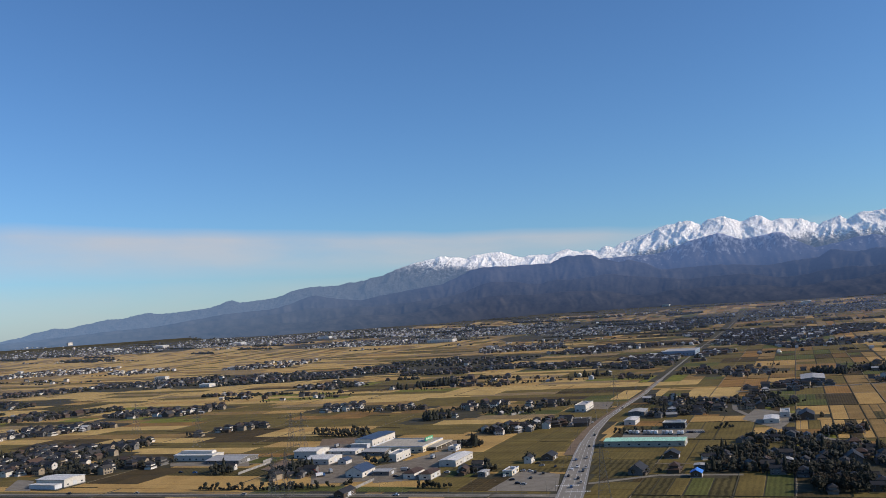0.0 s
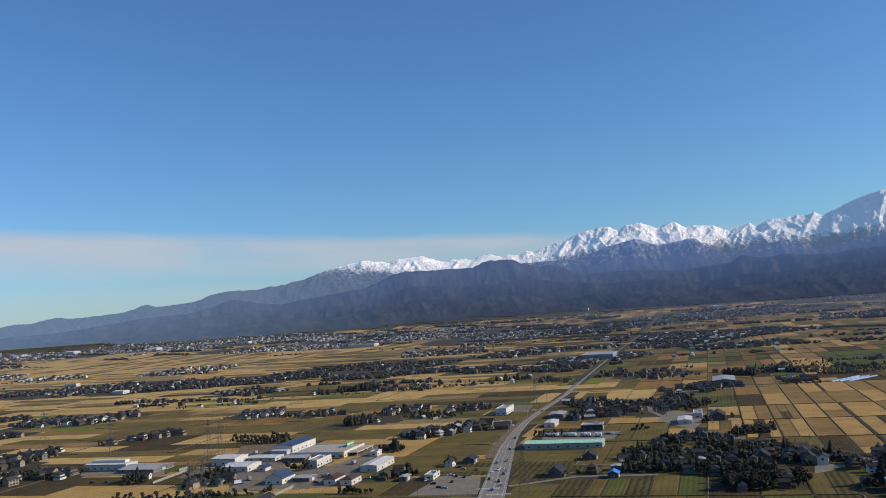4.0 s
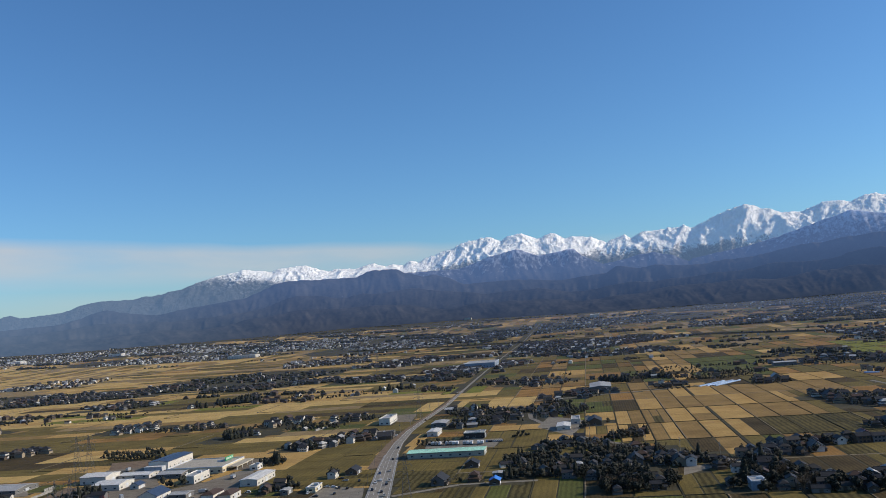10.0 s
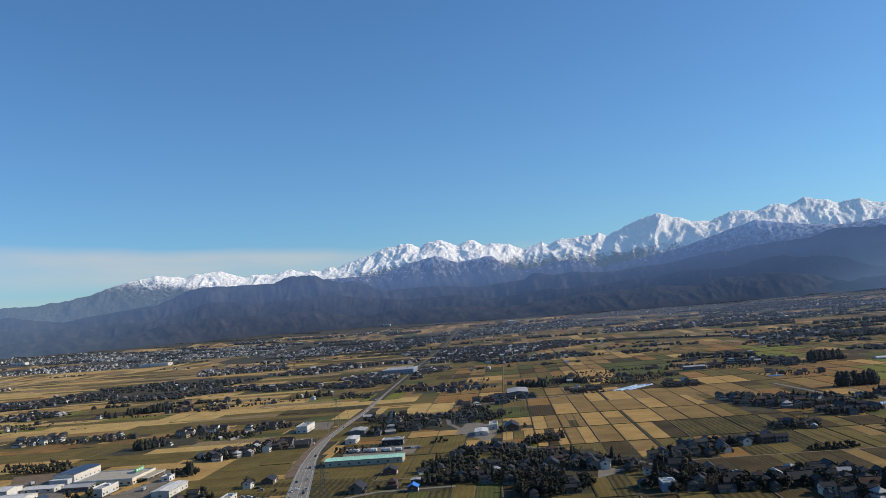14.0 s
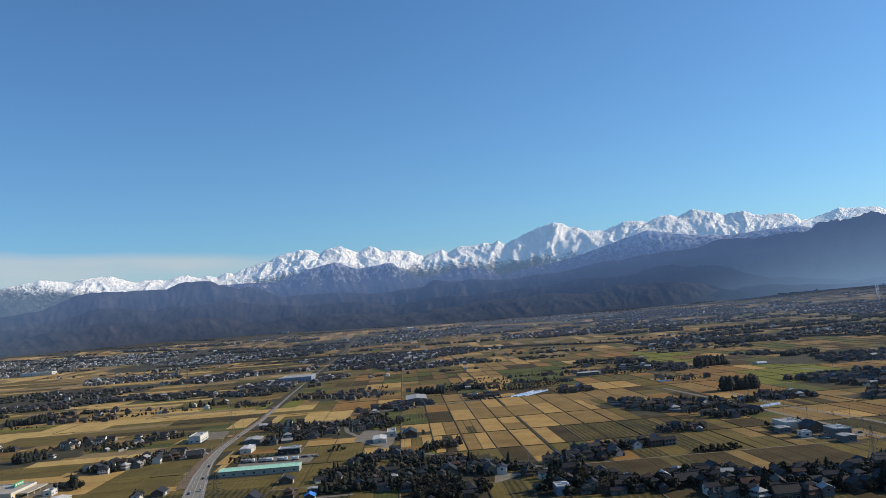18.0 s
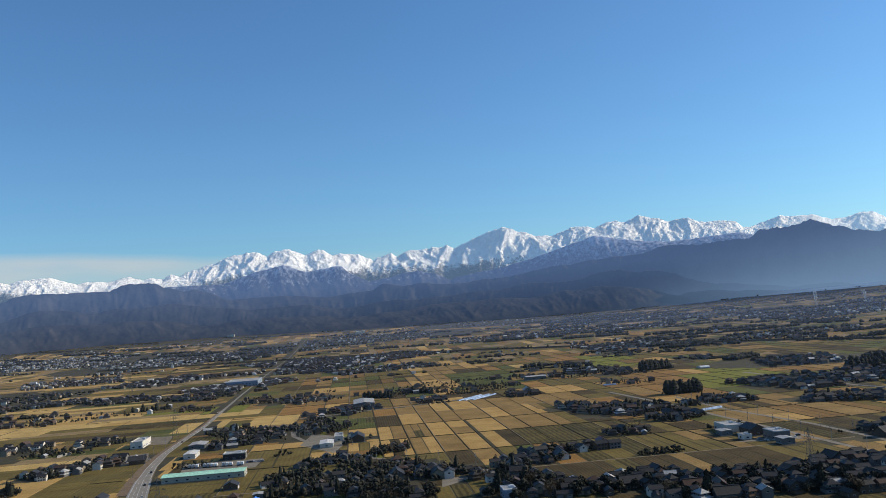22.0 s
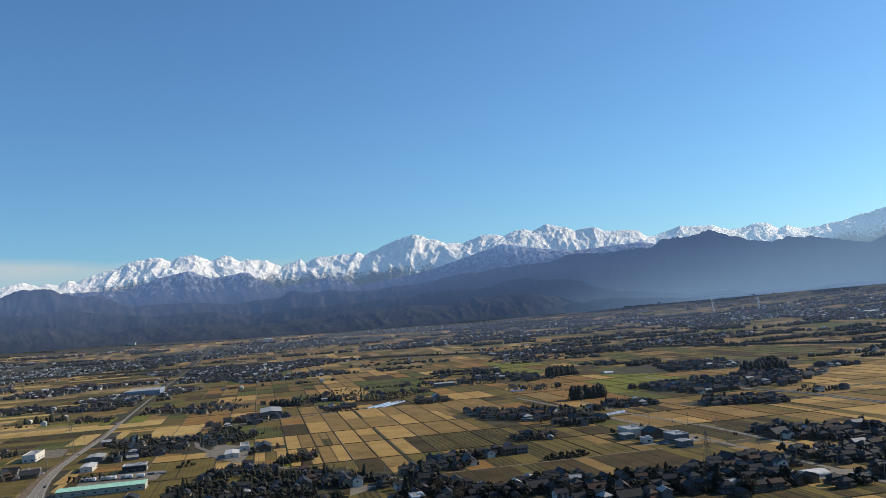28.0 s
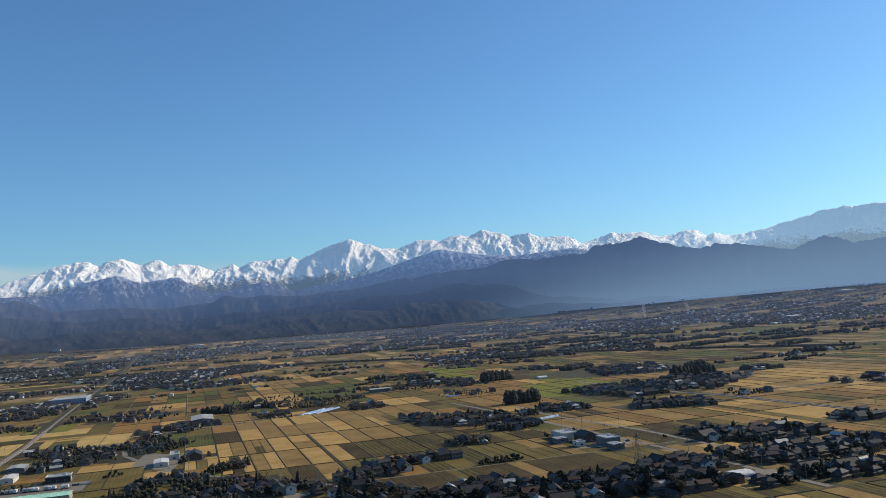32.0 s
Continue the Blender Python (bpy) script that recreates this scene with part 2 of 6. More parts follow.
def node_pair(nt, a, b, ka, kb):
    """ka * a + kb * b."""
    p, q = node(nt, "ShaderNodeMath"), node(nt, "ShaderNodeMath")
    p.operation, q.operation = "MULTIPLY", "MULTIPLY_ADD"
    p.inputs[1].default_value, q.inputs[1].default_value = kb, ka
    nt.links.new(b, p.inputs[0]), nt.links.new(a, q.inputs[0]), nt.links.new(p.outputs[0], q.inputs[2])
    return q.outputs[0]


def snow_mat():
    m, nt, b = mat("mountain_snow_and_rock", 0.8)
    geo = nt.nodes.new("ShaderNodeNewGeometry")
    xyz, nrm = nt.nodes.new("ShaderNodeSeparateXYZ"), nt.nodes.new("ShaderNodeSeparateXYZ")
    nt.links.new(geo.outputs["Position"], xyz.inputs[0]), nt.links.new(geo.outputs["Normal"], nrm.inputs[0])
    line = node(nt, "ShaderNodeMapRange", **{"From Min": 330.0, "From Max": 510.0, "To Min": -0.10, "To Max": 0.74})
    flat = node(nt, "ShaderNodeMapRange", **{"From Min": 0.25, "From Max": 0.85, "To Max": 0.35})
    nt.links.new(xyz.outputs[2], line.inputs[0]), nt.links.new(nrm.outputs[2], flat.inputs[0])
    n = noise_fac(nt, coords(nt, (0.10, 0.10, 0.042)), 1.0, 10.0, 0.82)
    n = node_pair(nt, n, noise_fac(nt, coords(nt, (0.006, 0.006, 0.006)), 1.0, 3.0, 0.5), 1.05, 0.25)
    bump(nt, b, noise_fac(nt, coords(nt, (0.09, 0.09, 0.030)), 1.0, 8.0, 0.78), 1.0, 16.0)
    side = node(nt, "ShaderNodeMapRange", **{"From Min": 1300.0, "From Max": 600.0, "To Max": 0.22})
    nt.links.new(xyz.outputs[0], side.inputs[0])
    n = node_pair(nt, n, side.outputs[0], 1.0, 1.0)
    west = node(nt, "ShaderNodeMapRange", **{"From Min": 400.0, "From Max": -800.0, "To Max": -0.62})      # bare lower ridges in the west
    nt.links.new(xyz.outputs[0], west.inputs[0])
    n = node_pair(nt, n, west.outputs[0], 1.0, 1.0)
    east = node(nt, "ShaderNodeMapRange", **{"From Min": 1100.0, "From Max": 2400.0, "To Max": 0.12})      # the snow reaches lower in the east
    nt.links.new(xyz.outputs[0], east.inputs[0])
    n = node_pair(nt, n, east.outputs[0], 1.0, 1.0)
    add, add2 = node(nt, "ShaderNodeMath"), node(nt, "ShaderNodeMath")
    add.inputs[1].default_value = 0.0
    nt.links.new(line.outputs[0], add.inputs[0]), nt.links.new(n, add.inputs[1])
    nt.links.new(add.outputs[0], add2.inputs[0]), nt.links.new(flat.outputs[0], add2.inputs[1])
    lower = node(nt, "ShaderNodeMath")
    lower.operation, lower.inputs[1].default_value = "SUBTRACT", 0.17
    nt.links.new(add2.outputs[0], lower.inputs[0])
    c = ramp(nt, lower.outputs[0], (0.75, (0.035, 0.034, 0.034)), (0.90, (0.24, 0.22, 0.20)), (1.04, (0.90, 0.84, 0.75)))
    nt.links.new(c, b.inputs["Base Color"])
    # bluish haze painted as glow over snow and rock
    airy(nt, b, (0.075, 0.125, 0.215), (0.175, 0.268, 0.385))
    return m


def interp(table, x):
    t = np.array(table)
    return np.interp(x, t[:, 0], t[:, 1])


az = np.linspace(-40, 78, 1500)
foot_d = EYE / np.tan(np.radians(np.maximum(-interp(FOOT, az), 0.1)))
foot_r = np.minimum(FLAT + (RIM - FLAT) * (1 - np.exp(-(foot_d - FLAT) / (RIM - FLAT))), 4085.0)


def spurs(p, q, first, count, seed, steep):
    """Branching ridges that run down the slope: sharp crests and wide gullies, each octave riding on the bend of the one before."""
    out, length, bend = 0.0, first, 0.0
    for k in range(count):
        pw = p + bend + 0.5 * q * math.sin(2.1 * k + seed)
        n = 1 - np.abs(2 * value_noise(pw / length, q / (2.3 * length) + 7.7 * k, seed + k) - 1)
        out = out + steep * length * (n ** 1.3 - 0.5)
        bend = bend + 0.55 * length * (value_noise(p / (1.3 * length), q / (1.3 * length), seed + 50 + k) - 0.5)
        length *= 0.47
    return out


def mountain_range(name, label, crest, foot, crest_r, material, cols, rows, seed, first, count, steep, jag, power, before=()):
    """One range: from its foot up to a crest with the given skyline and down behind, cut into spurs and gullies.
    A range behind others, whose skylines are given, begins just under them in the camera's view."""
    ang = np.linspace(-38, 72, cols)
    t = np.concatenate([[-0.02], np.linspace(0.0, 1.0, rows - 6), np.linspace(1.02, 1.14, 5)])[:, None]
    fr = 0 * ang[None, :] + foot if before else np.interp(ang, az, foot_r)[None, :] + foot
    r = fr + (crest_r - fr) * t
    a = np.radians(ang)[None, :] + 0 * t
    top = EYE + crest_r * np.tan(np.radians(interp(crest, ang)))[None, :]
    base = ground_z(fr * np.sin(a), fr * np.cos(a)) - 6.0
    if before:
        front = np.max([interp(table, ang) for table in before], axis=0)[None, :]
        base = np.minimum(EYE + fr * np.tan(np.radians(front - 0.9)), top - 15)
    # below the crest the slope follows a smoother line, so that the spurs alone shape it
    w = cols // 44
    calm = np.convolve(np.pad(top[0], w, mode="edge"), np.full(2 * w + 1, 1.0 / (2 * w + 1)), "valid")[None, :]
    body_top = top + (calm - top) * np.clip((0.96 - t) / 0.5, 0, 1) * (t > 0)
    high = np.clip((top - base) / 300, 0.06, 1.1)
    s = np.where(t > 1, 1 - (t - 1) * 3.0, np.clip(t, 0, 1) ** power)
    p, q = a * 4500, r
    wide = spurs(p, q, first, 2, seed, steep)
    fine = 1.45 * spurs(p, q, first * 0.3, count - 2, seed + 7, steep)
    body = np.clip(t * 3, 0, 1) * np.clip((1.04 - t) * 3.5, 0, 1)
    z = base + (body_top - base) * s + high * (wide * body + fine * np.clip(t * 3, 0, 1) * (0.45 + 0.55 * np.clip((1.05 - t) * 3.5, 0, 1)))
    z = z + jag * high * np.clip((t - 0.8) * 5, 0, 1) * (ridged(p / 42.0, p * 0 + seed, 4, seed + 3, 0.6) - 0.55)
    z = np.where(t < 0, base - 10, z)
    ob = new(name, sheet(name, r * np.sin(a), r * np.cos(a), z, material))
    return tagged(ob, label, "mountains", kind="structure")


def lower(table, share, wave, seed, floor=-0.45):
    """A lower, smoother skyline in front of another."""
    return [(a, floor + (float(np.mean(interp(table, np.linspace(a - 2.5, a + 2.5, 9)))) - floor) * (share * (1 - 0.8 * min(1.0, max(0.0, (a - 38) / 12))) + wave * (1.0 if a < 44 else 0.4) * (float(value_noise(np.float64(a / 3.1), np.float64(seed), seed)) - 0.5) + 0.3 * wave * (float(value_noise(np.float64(a / 1.2), np.float64(seed), seed + 1)) - 0.5))) for a in np.arange(-40, 78.1, 0.6)]


SPURS, LOW_HILLS = lower(FOOTHILL, 0.68, 0.30, 5), lower(FOOTHILL, 0.38, 0.22, 9)
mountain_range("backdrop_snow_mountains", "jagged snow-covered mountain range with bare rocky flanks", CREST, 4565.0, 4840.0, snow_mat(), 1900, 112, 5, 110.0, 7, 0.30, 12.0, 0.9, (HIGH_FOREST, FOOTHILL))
mountain_range("backdrop_high_forest", "forested ridges dusted with snow, blue with painted haze", HIGH_FOREST, 4405.0, 4560.0, forest_mat("high_forest", 1.5, 245.0), 1200, 60, 63, 90.0, 6, 0.28, 6.0, 0.95, (FOOTHILL,))
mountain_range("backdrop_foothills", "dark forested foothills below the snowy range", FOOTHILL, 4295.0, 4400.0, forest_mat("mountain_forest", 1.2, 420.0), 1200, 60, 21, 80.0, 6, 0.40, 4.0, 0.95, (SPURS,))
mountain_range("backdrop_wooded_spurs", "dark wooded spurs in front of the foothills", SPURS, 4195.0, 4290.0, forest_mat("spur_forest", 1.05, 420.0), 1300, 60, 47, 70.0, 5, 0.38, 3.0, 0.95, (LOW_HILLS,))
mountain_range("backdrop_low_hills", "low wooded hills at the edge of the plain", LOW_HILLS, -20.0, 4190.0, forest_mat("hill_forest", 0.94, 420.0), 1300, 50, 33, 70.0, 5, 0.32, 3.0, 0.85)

# a low bank of pale cloud far behind the plain
def cloud_mat():
    m = bpy.data.materials.new("low_cloud")
    m.use_nodes = True
    nt = m.node_tree
    nt.nodes.clear()
    uvn = nt.nodes.new("ShaderNodeUVMap")
    sep = nt.nodes.new("ShaderNodeSeparateXYZ")
    nt.links.new(uvn.outputs[0], sep.inputs[0])
    # the lower part stands in for pale haze at the horizon
    soft = ramp(nt, sep.outputs[1], (0.0, (0.42,) * 3), (0.32, (0.40,) * 3), (0.46, (0.14,) * 3), (0.62, (0.58,) * 3), (0.86, (0.78,) * 3), (0.98, (0.0,) * 3))
    ends = ramp(nt, sep.outputs[0], (0.0, (1.0,) * 3), (0.62, (1.0,) * 3), (1.0, (0.0,) * 3))
    mp = nt.nodes.new("ShaderNodeMapping")
    mp.inputs["Scale"].default_value = (6.0, 2.0, 1.0)
    nt.links.new(uvn.outputs[0], mp.inputs[0])
    n = ramp(nt, noise_fac(nt, mp.outputs[0], 1.0, 5.0, 0.55), (0.25, (0.35,) * 3), (0.65, (1.0,) * 3))
    a = mix(nt, mix(nt, soft, ends, 1.0, "MULTIPLY"), n, 1.0, "MULTIPLY")
    # daylight on the cloud is painted as emission
    glow = node(nt, "ShaderNodeEmission", Color=(0.56, 0.565, 0.585, 1), Strength=1.0)
    clear = nt.nodes.new("ShaderNodeBsdfTransparent")
    ms, out = nt.nodes.new("ShaderNodeMixShader"), nt.nodes.new("ShaderNodeOutputMaterial")
    nt.links.new(a, ms.inputs[0]), nt.links.new(clear.outputs[0], ms.inputs[1]), nt.links.new(glow.outputs[0], ms.inputs[2])
    nt.links.new(ms.outputs[0], out.inputs[0])
    return m


ca, ce = np.meshgrid(np.radians(np.linspace(-44, 32, 120)), np.linspace(0, 1, 12))
top = np.interp(np.degrees(ca), [-44, -28, 0, 12, 32], [8.2, 7.5, 5.7, 5.0, 4.3])
elev = np.radians(top * ce + 0.2 * (1 - ce)) + 0.004 * (value_noise(ca * 22, ce * 0 + 3, 4) - 0.5) * ce
bank_me = sheet("backdrop_cloud_bank", 4920 * np.sin(ca), 4920 * np.cos(ca), EYE + 4920 * np.tan(elev), cloud_mat())
lay = bank_me.uv_layers.new(name="UVMap")
vu = np.stack([(ca - ca.min()) / (ca.max() - ca.min()), ce], -1).reshape(-1, 2)
idx = np.empty(len(bank_me.loops), dtype=np.int32)
bank_me.loops.foreach_get("vertex_index", idx)
lay.data.foreach_set("uv", vu[idx].ravel())
cloud = tagged(new("backdrop_cloud_bank", bank_me), "low bank of pale pinkish cloud near the horizon", "cloud", kind="structure")
cloud.visible_shadow = False


# a lit sheet low over the plain stands in for haze, denser with distance
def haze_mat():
    m = bpy.data.materials.new("haze_veil")
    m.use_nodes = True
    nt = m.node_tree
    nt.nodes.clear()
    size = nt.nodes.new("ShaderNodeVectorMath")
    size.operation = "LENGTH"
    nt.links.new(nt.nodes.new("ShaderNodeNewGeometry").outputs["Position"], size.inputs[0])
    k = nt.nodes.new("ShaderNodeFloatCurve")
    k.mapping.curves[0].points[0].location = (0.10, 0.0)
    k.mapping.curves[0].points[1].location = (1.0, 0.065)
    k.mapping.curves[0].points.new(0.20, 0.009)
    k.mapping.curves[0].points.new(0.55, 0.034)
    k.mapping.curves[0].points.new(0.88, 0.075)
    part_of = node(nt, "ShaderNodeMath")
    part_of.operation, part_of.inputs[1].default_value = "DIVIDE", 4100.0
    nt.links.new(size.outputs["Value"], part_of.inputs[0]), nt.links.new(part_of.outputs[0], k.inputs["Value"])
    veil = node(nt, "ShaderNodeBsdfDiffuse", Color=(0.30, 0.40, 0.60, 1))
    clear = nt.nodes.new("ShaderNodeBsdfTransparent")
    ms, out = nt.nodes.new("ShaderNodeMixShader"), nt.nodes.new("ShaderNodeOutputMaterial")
    # the veil is thickened on the right, to lift the dark tones there
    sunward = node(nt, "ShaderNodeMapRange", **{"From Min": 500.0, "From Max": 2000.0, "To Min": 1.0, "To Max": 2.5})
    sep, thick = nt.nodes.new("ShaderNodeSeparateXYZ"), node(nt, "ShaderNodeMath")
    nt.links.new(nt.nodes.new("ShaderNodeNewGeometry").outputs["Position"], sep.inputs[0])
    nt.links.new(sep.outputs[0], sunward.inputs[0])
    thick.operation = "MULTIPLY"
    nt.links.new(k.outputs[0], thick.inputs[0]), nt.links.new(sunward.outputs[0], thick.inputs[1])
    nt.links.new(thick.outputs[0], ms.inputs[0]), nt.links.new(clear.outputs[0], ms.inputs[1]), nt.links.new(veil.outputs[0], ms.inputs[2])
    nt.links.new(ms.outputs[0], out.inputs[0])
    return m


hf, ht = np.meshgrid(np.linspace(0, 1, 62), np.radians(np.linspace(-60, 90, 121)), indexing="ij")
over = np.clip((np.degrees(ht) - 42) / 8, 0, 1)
hr = 420 + (np.maximum(np.interp(np.degrees(ht), az, foot_r) - 20, 4095 * over) - 420) * hf        # it ends at the foot of the hills; on the right it runs on to hide the dark rim
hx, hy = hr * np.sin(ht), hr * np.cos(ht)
tagged(new("backdrop_haze", sheet("backdrop_haze", hx, hy, ground_z(hx, hy) + 1.5 + 16.5 * (1 - hf ** 7 * (1 - over)), haze_mat())), "thin bluish sheet that stands in for haze over the plain", "haze", kind="structure")


# two wisps of smoke at the edge of the plain
def smoke_mat():
    m = bpy.data.materials.new("thin_smoke")
    m.use_nodes = True
    nt = m.node_tree
    b, out = nt.nodes["Principled BSDF"], nt.nodes["Material Output"]
    b.inputs["Base Color"].default_value, b.inputs["Roughness"].default_value = (0.8, 0.82, 0.85, 1), 1.0
    clear, ms = nt.nodes.new("ShaderNodeBsdfTransparent"), nt.nodes.new("ShaderNodeMixShader")
    a = ramp(nt, noise_fac(nt, coords(nt, 0.12), 1.0, 3.0, 0.6), (0.3, (0.05,) * 3), (0.75, (0.5,) * 3))
    nt.links.new(a, ms.inputs[0]), nt.links.new(clear.outputs[0], ms.inputs[1]), nt.links.new(b.outputs[0], ms.inputs[2])
    nt.links.new(ms.outputs[0], out.inputs[0])
    return m


SMOKE = smoke_mat()
for a, d, high in ((54.2, 3500.0, 46.0), (51.5, 3400.0, 60.0)):
    x, y = d * math.sin(radians(a)), d * math.cos(radians(a))
    vs, fs, n = [], [], 8
    for k in range(9):
        f = k / 8
        w, ox = 1.5 + 4.5 * f, -7 * f * f + 2.0 * math.sin(7 * f + a)
        vs += [(x + ox + w * math.cos(6.283 * j / n), y + w * math.sin(6.283 * j / n), gz(x, y) + high * f) for j in range(n)]
        fs += [(8 * k - 8 + j, 8 * k - 8 + (j + 1) % n, 8 * k + (j + 1) % n, 8 * k + j) for j in range(n)] if k else []
    tagged(new("backdrop_smoke", mesh_from("backdrop_smoke", vs, fs, SMOKE, True)), "thin white wisp of smoke rising from the far plain", "smoke", kind="structure")


# ---- settlements: strips from one end to the other: x, y, x, y, width, houses, trees ----
VILLAGE_A = [(-575, 1105, -526, 1085, 135, 20, 3), (-532, 1083, -455, 1139, 90, 34, 6), (-695, 1329, -577, 1317, 130, 22, 22), (-830, 1588, -796, 1614, 204, 8, 16), (-964, 1846, -805, 1899, 145, 30, 10), (-810, 1940, -682, 1945, 151, 24, 8), (-670, 1909, -505, 1940, 296, 44, 14), (-487, 1870, -335, 1863, 316, 50, 18), (-571, 1343, -541, 1388, 90, 3, 22), (-480, 1233, -432, 1296, 94, 22, 6), (-403, 1208, -378, 1269, 107, 10, 20), (-378, 1269, -340, 1282, 75, 10, 6), (-465, 888, -333, 846, 128, 46, 22)]
VILLAGE_B = [(-413, 787, -366, 786, 61, 12, 8), (-351, 763, -297, 759, 55, 4, 34), (-362, 911, -324, 921, 39, 8, 12), (-313, 793, -257, 765, 42, 22, 4), (-269, 984, -226, 1010, 45, 14, 7), (-290, 959, -288, 962, 32, 1, 2), (-117, 684, -80, 651, 24, 3, 10), (-52, 663, -21, 661, 19, 2, 10), (3, 628, 23, 634, 22, 5, 7), (-64, 634, -46, 647, 22, 2, 10), (-145, 666, -109, 671, 30, 4, 6), (-4, 756, 20, 754, 12, 2, 14), (-124, 742, -82, 753, 25, 6, 4)]
VILLAGE_C = [(50, 656, 76, 661, 14, 2, 4), (114, 578, 143, 575, 15, 5, 4), (-199, 705, -182, 706, 34, 1, 14), (-136, 617, -99, 608, 4, 0, 14), (-191, 634, -136, 617, 4, 0, 24), (-139, 888, -81, 852, 8, 0, 30), (-169, 1138, -121, 1141, 87, 13, 3), (-115, 1086, -97, 1099, 66, 1, 10), (-33, 953, -1, 971, 93, 4, 34), (-80, 1082, -41, 1090, 65, 5, 4), (-60, 1403, 8, 1389, 87, 2, 32), (9, 1356, 27, 1362, 41, 5, 2), (-329, 1829, -212, 1817, 202, 40, 16)]
VILLAGE_D = [(-220, 1885, -96, 1886, 282, 26, 34), (-258, 1520, -179, 1573, 158, 22, 8), (-89, 1737, 55, 1688, 152, 30, 20), (68, 1723, 169, 1717, 123, 30, 8), (160, 1629, 268, 1641, 143, 30, 8), (-115, 2009, 29, 2054, 235, 8, 46), (25, 1850, 134, 2020, 219, 26, 10), (16, 1015, 44, 1072, 72, 8, 7), (51, 955, 77, 984, 73, 1, 18), (30, 819, 108, 860, 55, 16, 14), (108, 842, 133, 859, 48, 7, 3), (92, 1015, 131, 1027, 70, 5, 14), (187, 865, 246, 873, 60, 10, 10)]
VILLAGE_E = [(222, 750, 239, 752, 13, 0, 12), (136, 762, 164, 755, 6, 0, 14), (123, 748, 136, 795, 13, 0, 6), (173, 613, 193, 612, 34, 3, 22), (173, 576, 219, 578, 46, 8, 26), (280, 892, 314, 914, 57, 7, 10), (303, 867, 330, 903, 65, 0, 12), (270, 769, 323, 788, 43, 5, 6), (219, 667, 235, 670, 33, 2, 4), (253, 690, 268, 654, 45, 6, 8), (199, 595, 247, 555, 92, 16, 38), (206, 509, 240, 499, 46, 8, 28), (265, 604, 297, 612, 49, 4, 22)]
VILLAGE_F = [(311, 693, 326, 691, 25, 2, 5), (268, 555, 316, 576, 35, 10, 7), (288, 528, 361, 554, 38, 14, 9), (273, 461, 319, 471, 42, 18, 6), (367, 574, 437, 554, 25, 12, 8), (360, 539, 381, 545, 22, 3, 4), (303, 449, 341, 427, 37, 16, 4), (349, 436, 393, 426, 46, 22, 5), (377, 440, 393, 439, 27, 2, 6), (427, 501, 454, 491, 8, 0, 26), (230, 1008, 270, 850, 81, 12, 14), (282, 878, 335, 916, 100, 3, 16), (327, 1339, 398, 1325, 149, 7, 16)]
VILLAGE_G = [(377, 1257, 461, 1262, 158, 8, 18), (375, 1012, 435, 1045, 68, 6, 8), (492, 1178, 548, 1183, 111, 2, 14), (257, 1312, 301, 1309, 60, 3, 3), (283, 1489, 406, 1586, 161, 26, 6), (926, 1078, 982, 1076, 115, 0, 26), (713, 788, 753, 777, 76, 0, 30), (861, 1092, 924, 1090, 111, 4, 10), (765, 947, 813, 960, 102, 2, 10), (554, 713, 630, 724, 115, 10, 34), (598, 688, 638, 705, 76, 1, 12), (554, 626, 605, 633, 48, 4, 13), (645, 700, 667, 683, 40, 1, 10)]
VILLAGE_H = [(683, 695, 725, 680, 63, 7, 16), (1122, 1077, 1185, 1086, 133, 0, 18), (1122, 1169, 1166, 1169, 112, 4, 6), (424, 505, 457, 493, 9, 0, 26), (477, 608, 506, 587, 33, 3, 14), (754, 1177, 825, 1208, 137, 2, 14), (786, 1152, 871, 1170, 114, 3, 14), (871, 1170, 948, 1162, 122, 6, 6), (596, 1177, 656, 1110, 113, 2, 22), (642, 1247, 686, 1270, 112, 0, 8), (652, 1121, 714, 1120, 77, 1, 16), (551, 1161, 596, 1177, 150, 3, 12), (500, 1030, 540, 1020, 87, 3, 14)]
VILLAGE_I = [(611, 984, 649, 967, 75, 3, 12), (566, 789, 594, 784, 74, 4, 14), (846, 1690, 902, 1705, 106, 0, 8), (925, 1657, 1019, 1620, 106, 0, 16), (538, 536, 566, 530, 38, 1, 12), (1167, 1475, 1266, 1527, 181, 5, 8), (1223, 1428, 1299, 1458, 179, 0, 10), (1404, 1564, 1524, 1532, 208, 4, 18), (1088, 984, 1188, 910, 216, 22, 12), (822, 737, 955, 725, 174, 44, 12), (896, 681, 1065, 738, 141, 18, 6), (744, 619, 801, 559, 71, 26, 7), (1037, 785, 1104, 763, 151, 0, 40)]
VILLAGE_J = [(859, 579, 907, 569, 58, 1, 14), (583, 428, 641, 427, 71, 22, 7), (601, 402, 669, 377, 69, 34, 4), (526, 353, 578, 324, 61, 34, 5), (578, 324, 641, 302, 66, 30, 4), (508, 286, 558, 265, 51, 26, 4), (465, 294, 501, 282, 19, 8, 2), (491, 362, 531, 356, 33, 14, 4), (393, 366, 459, 373, 48, 26, 4), (415, 339, 472, 330, 52, 24, 5), (731, 378, 774, 362, 49, 10, 12), (1006, 525, 1019, 519, 39, 2, 2), (1585, 954, 1716, 948, 166, 0, 18)]
VILLAGE_K = [(345, 421, 392, 411, 30, 5, 6), (392, 411, 439, 380, 42, 8, 8), (411, 357, 447, 330, 44, 7, 8), (311, 541, 318, 443, 40, 6, 12), (341, 397, 392, 357, 40, 8, 8), (463, 378, 543, 373, 40, 7, 8), (1518, 1203, 1615, 1224, 184, 0, 12), (1148, 736, 1192, 716, 60, 5, 3), (1023, 490, 1068, 495, 53, 4, 4)]
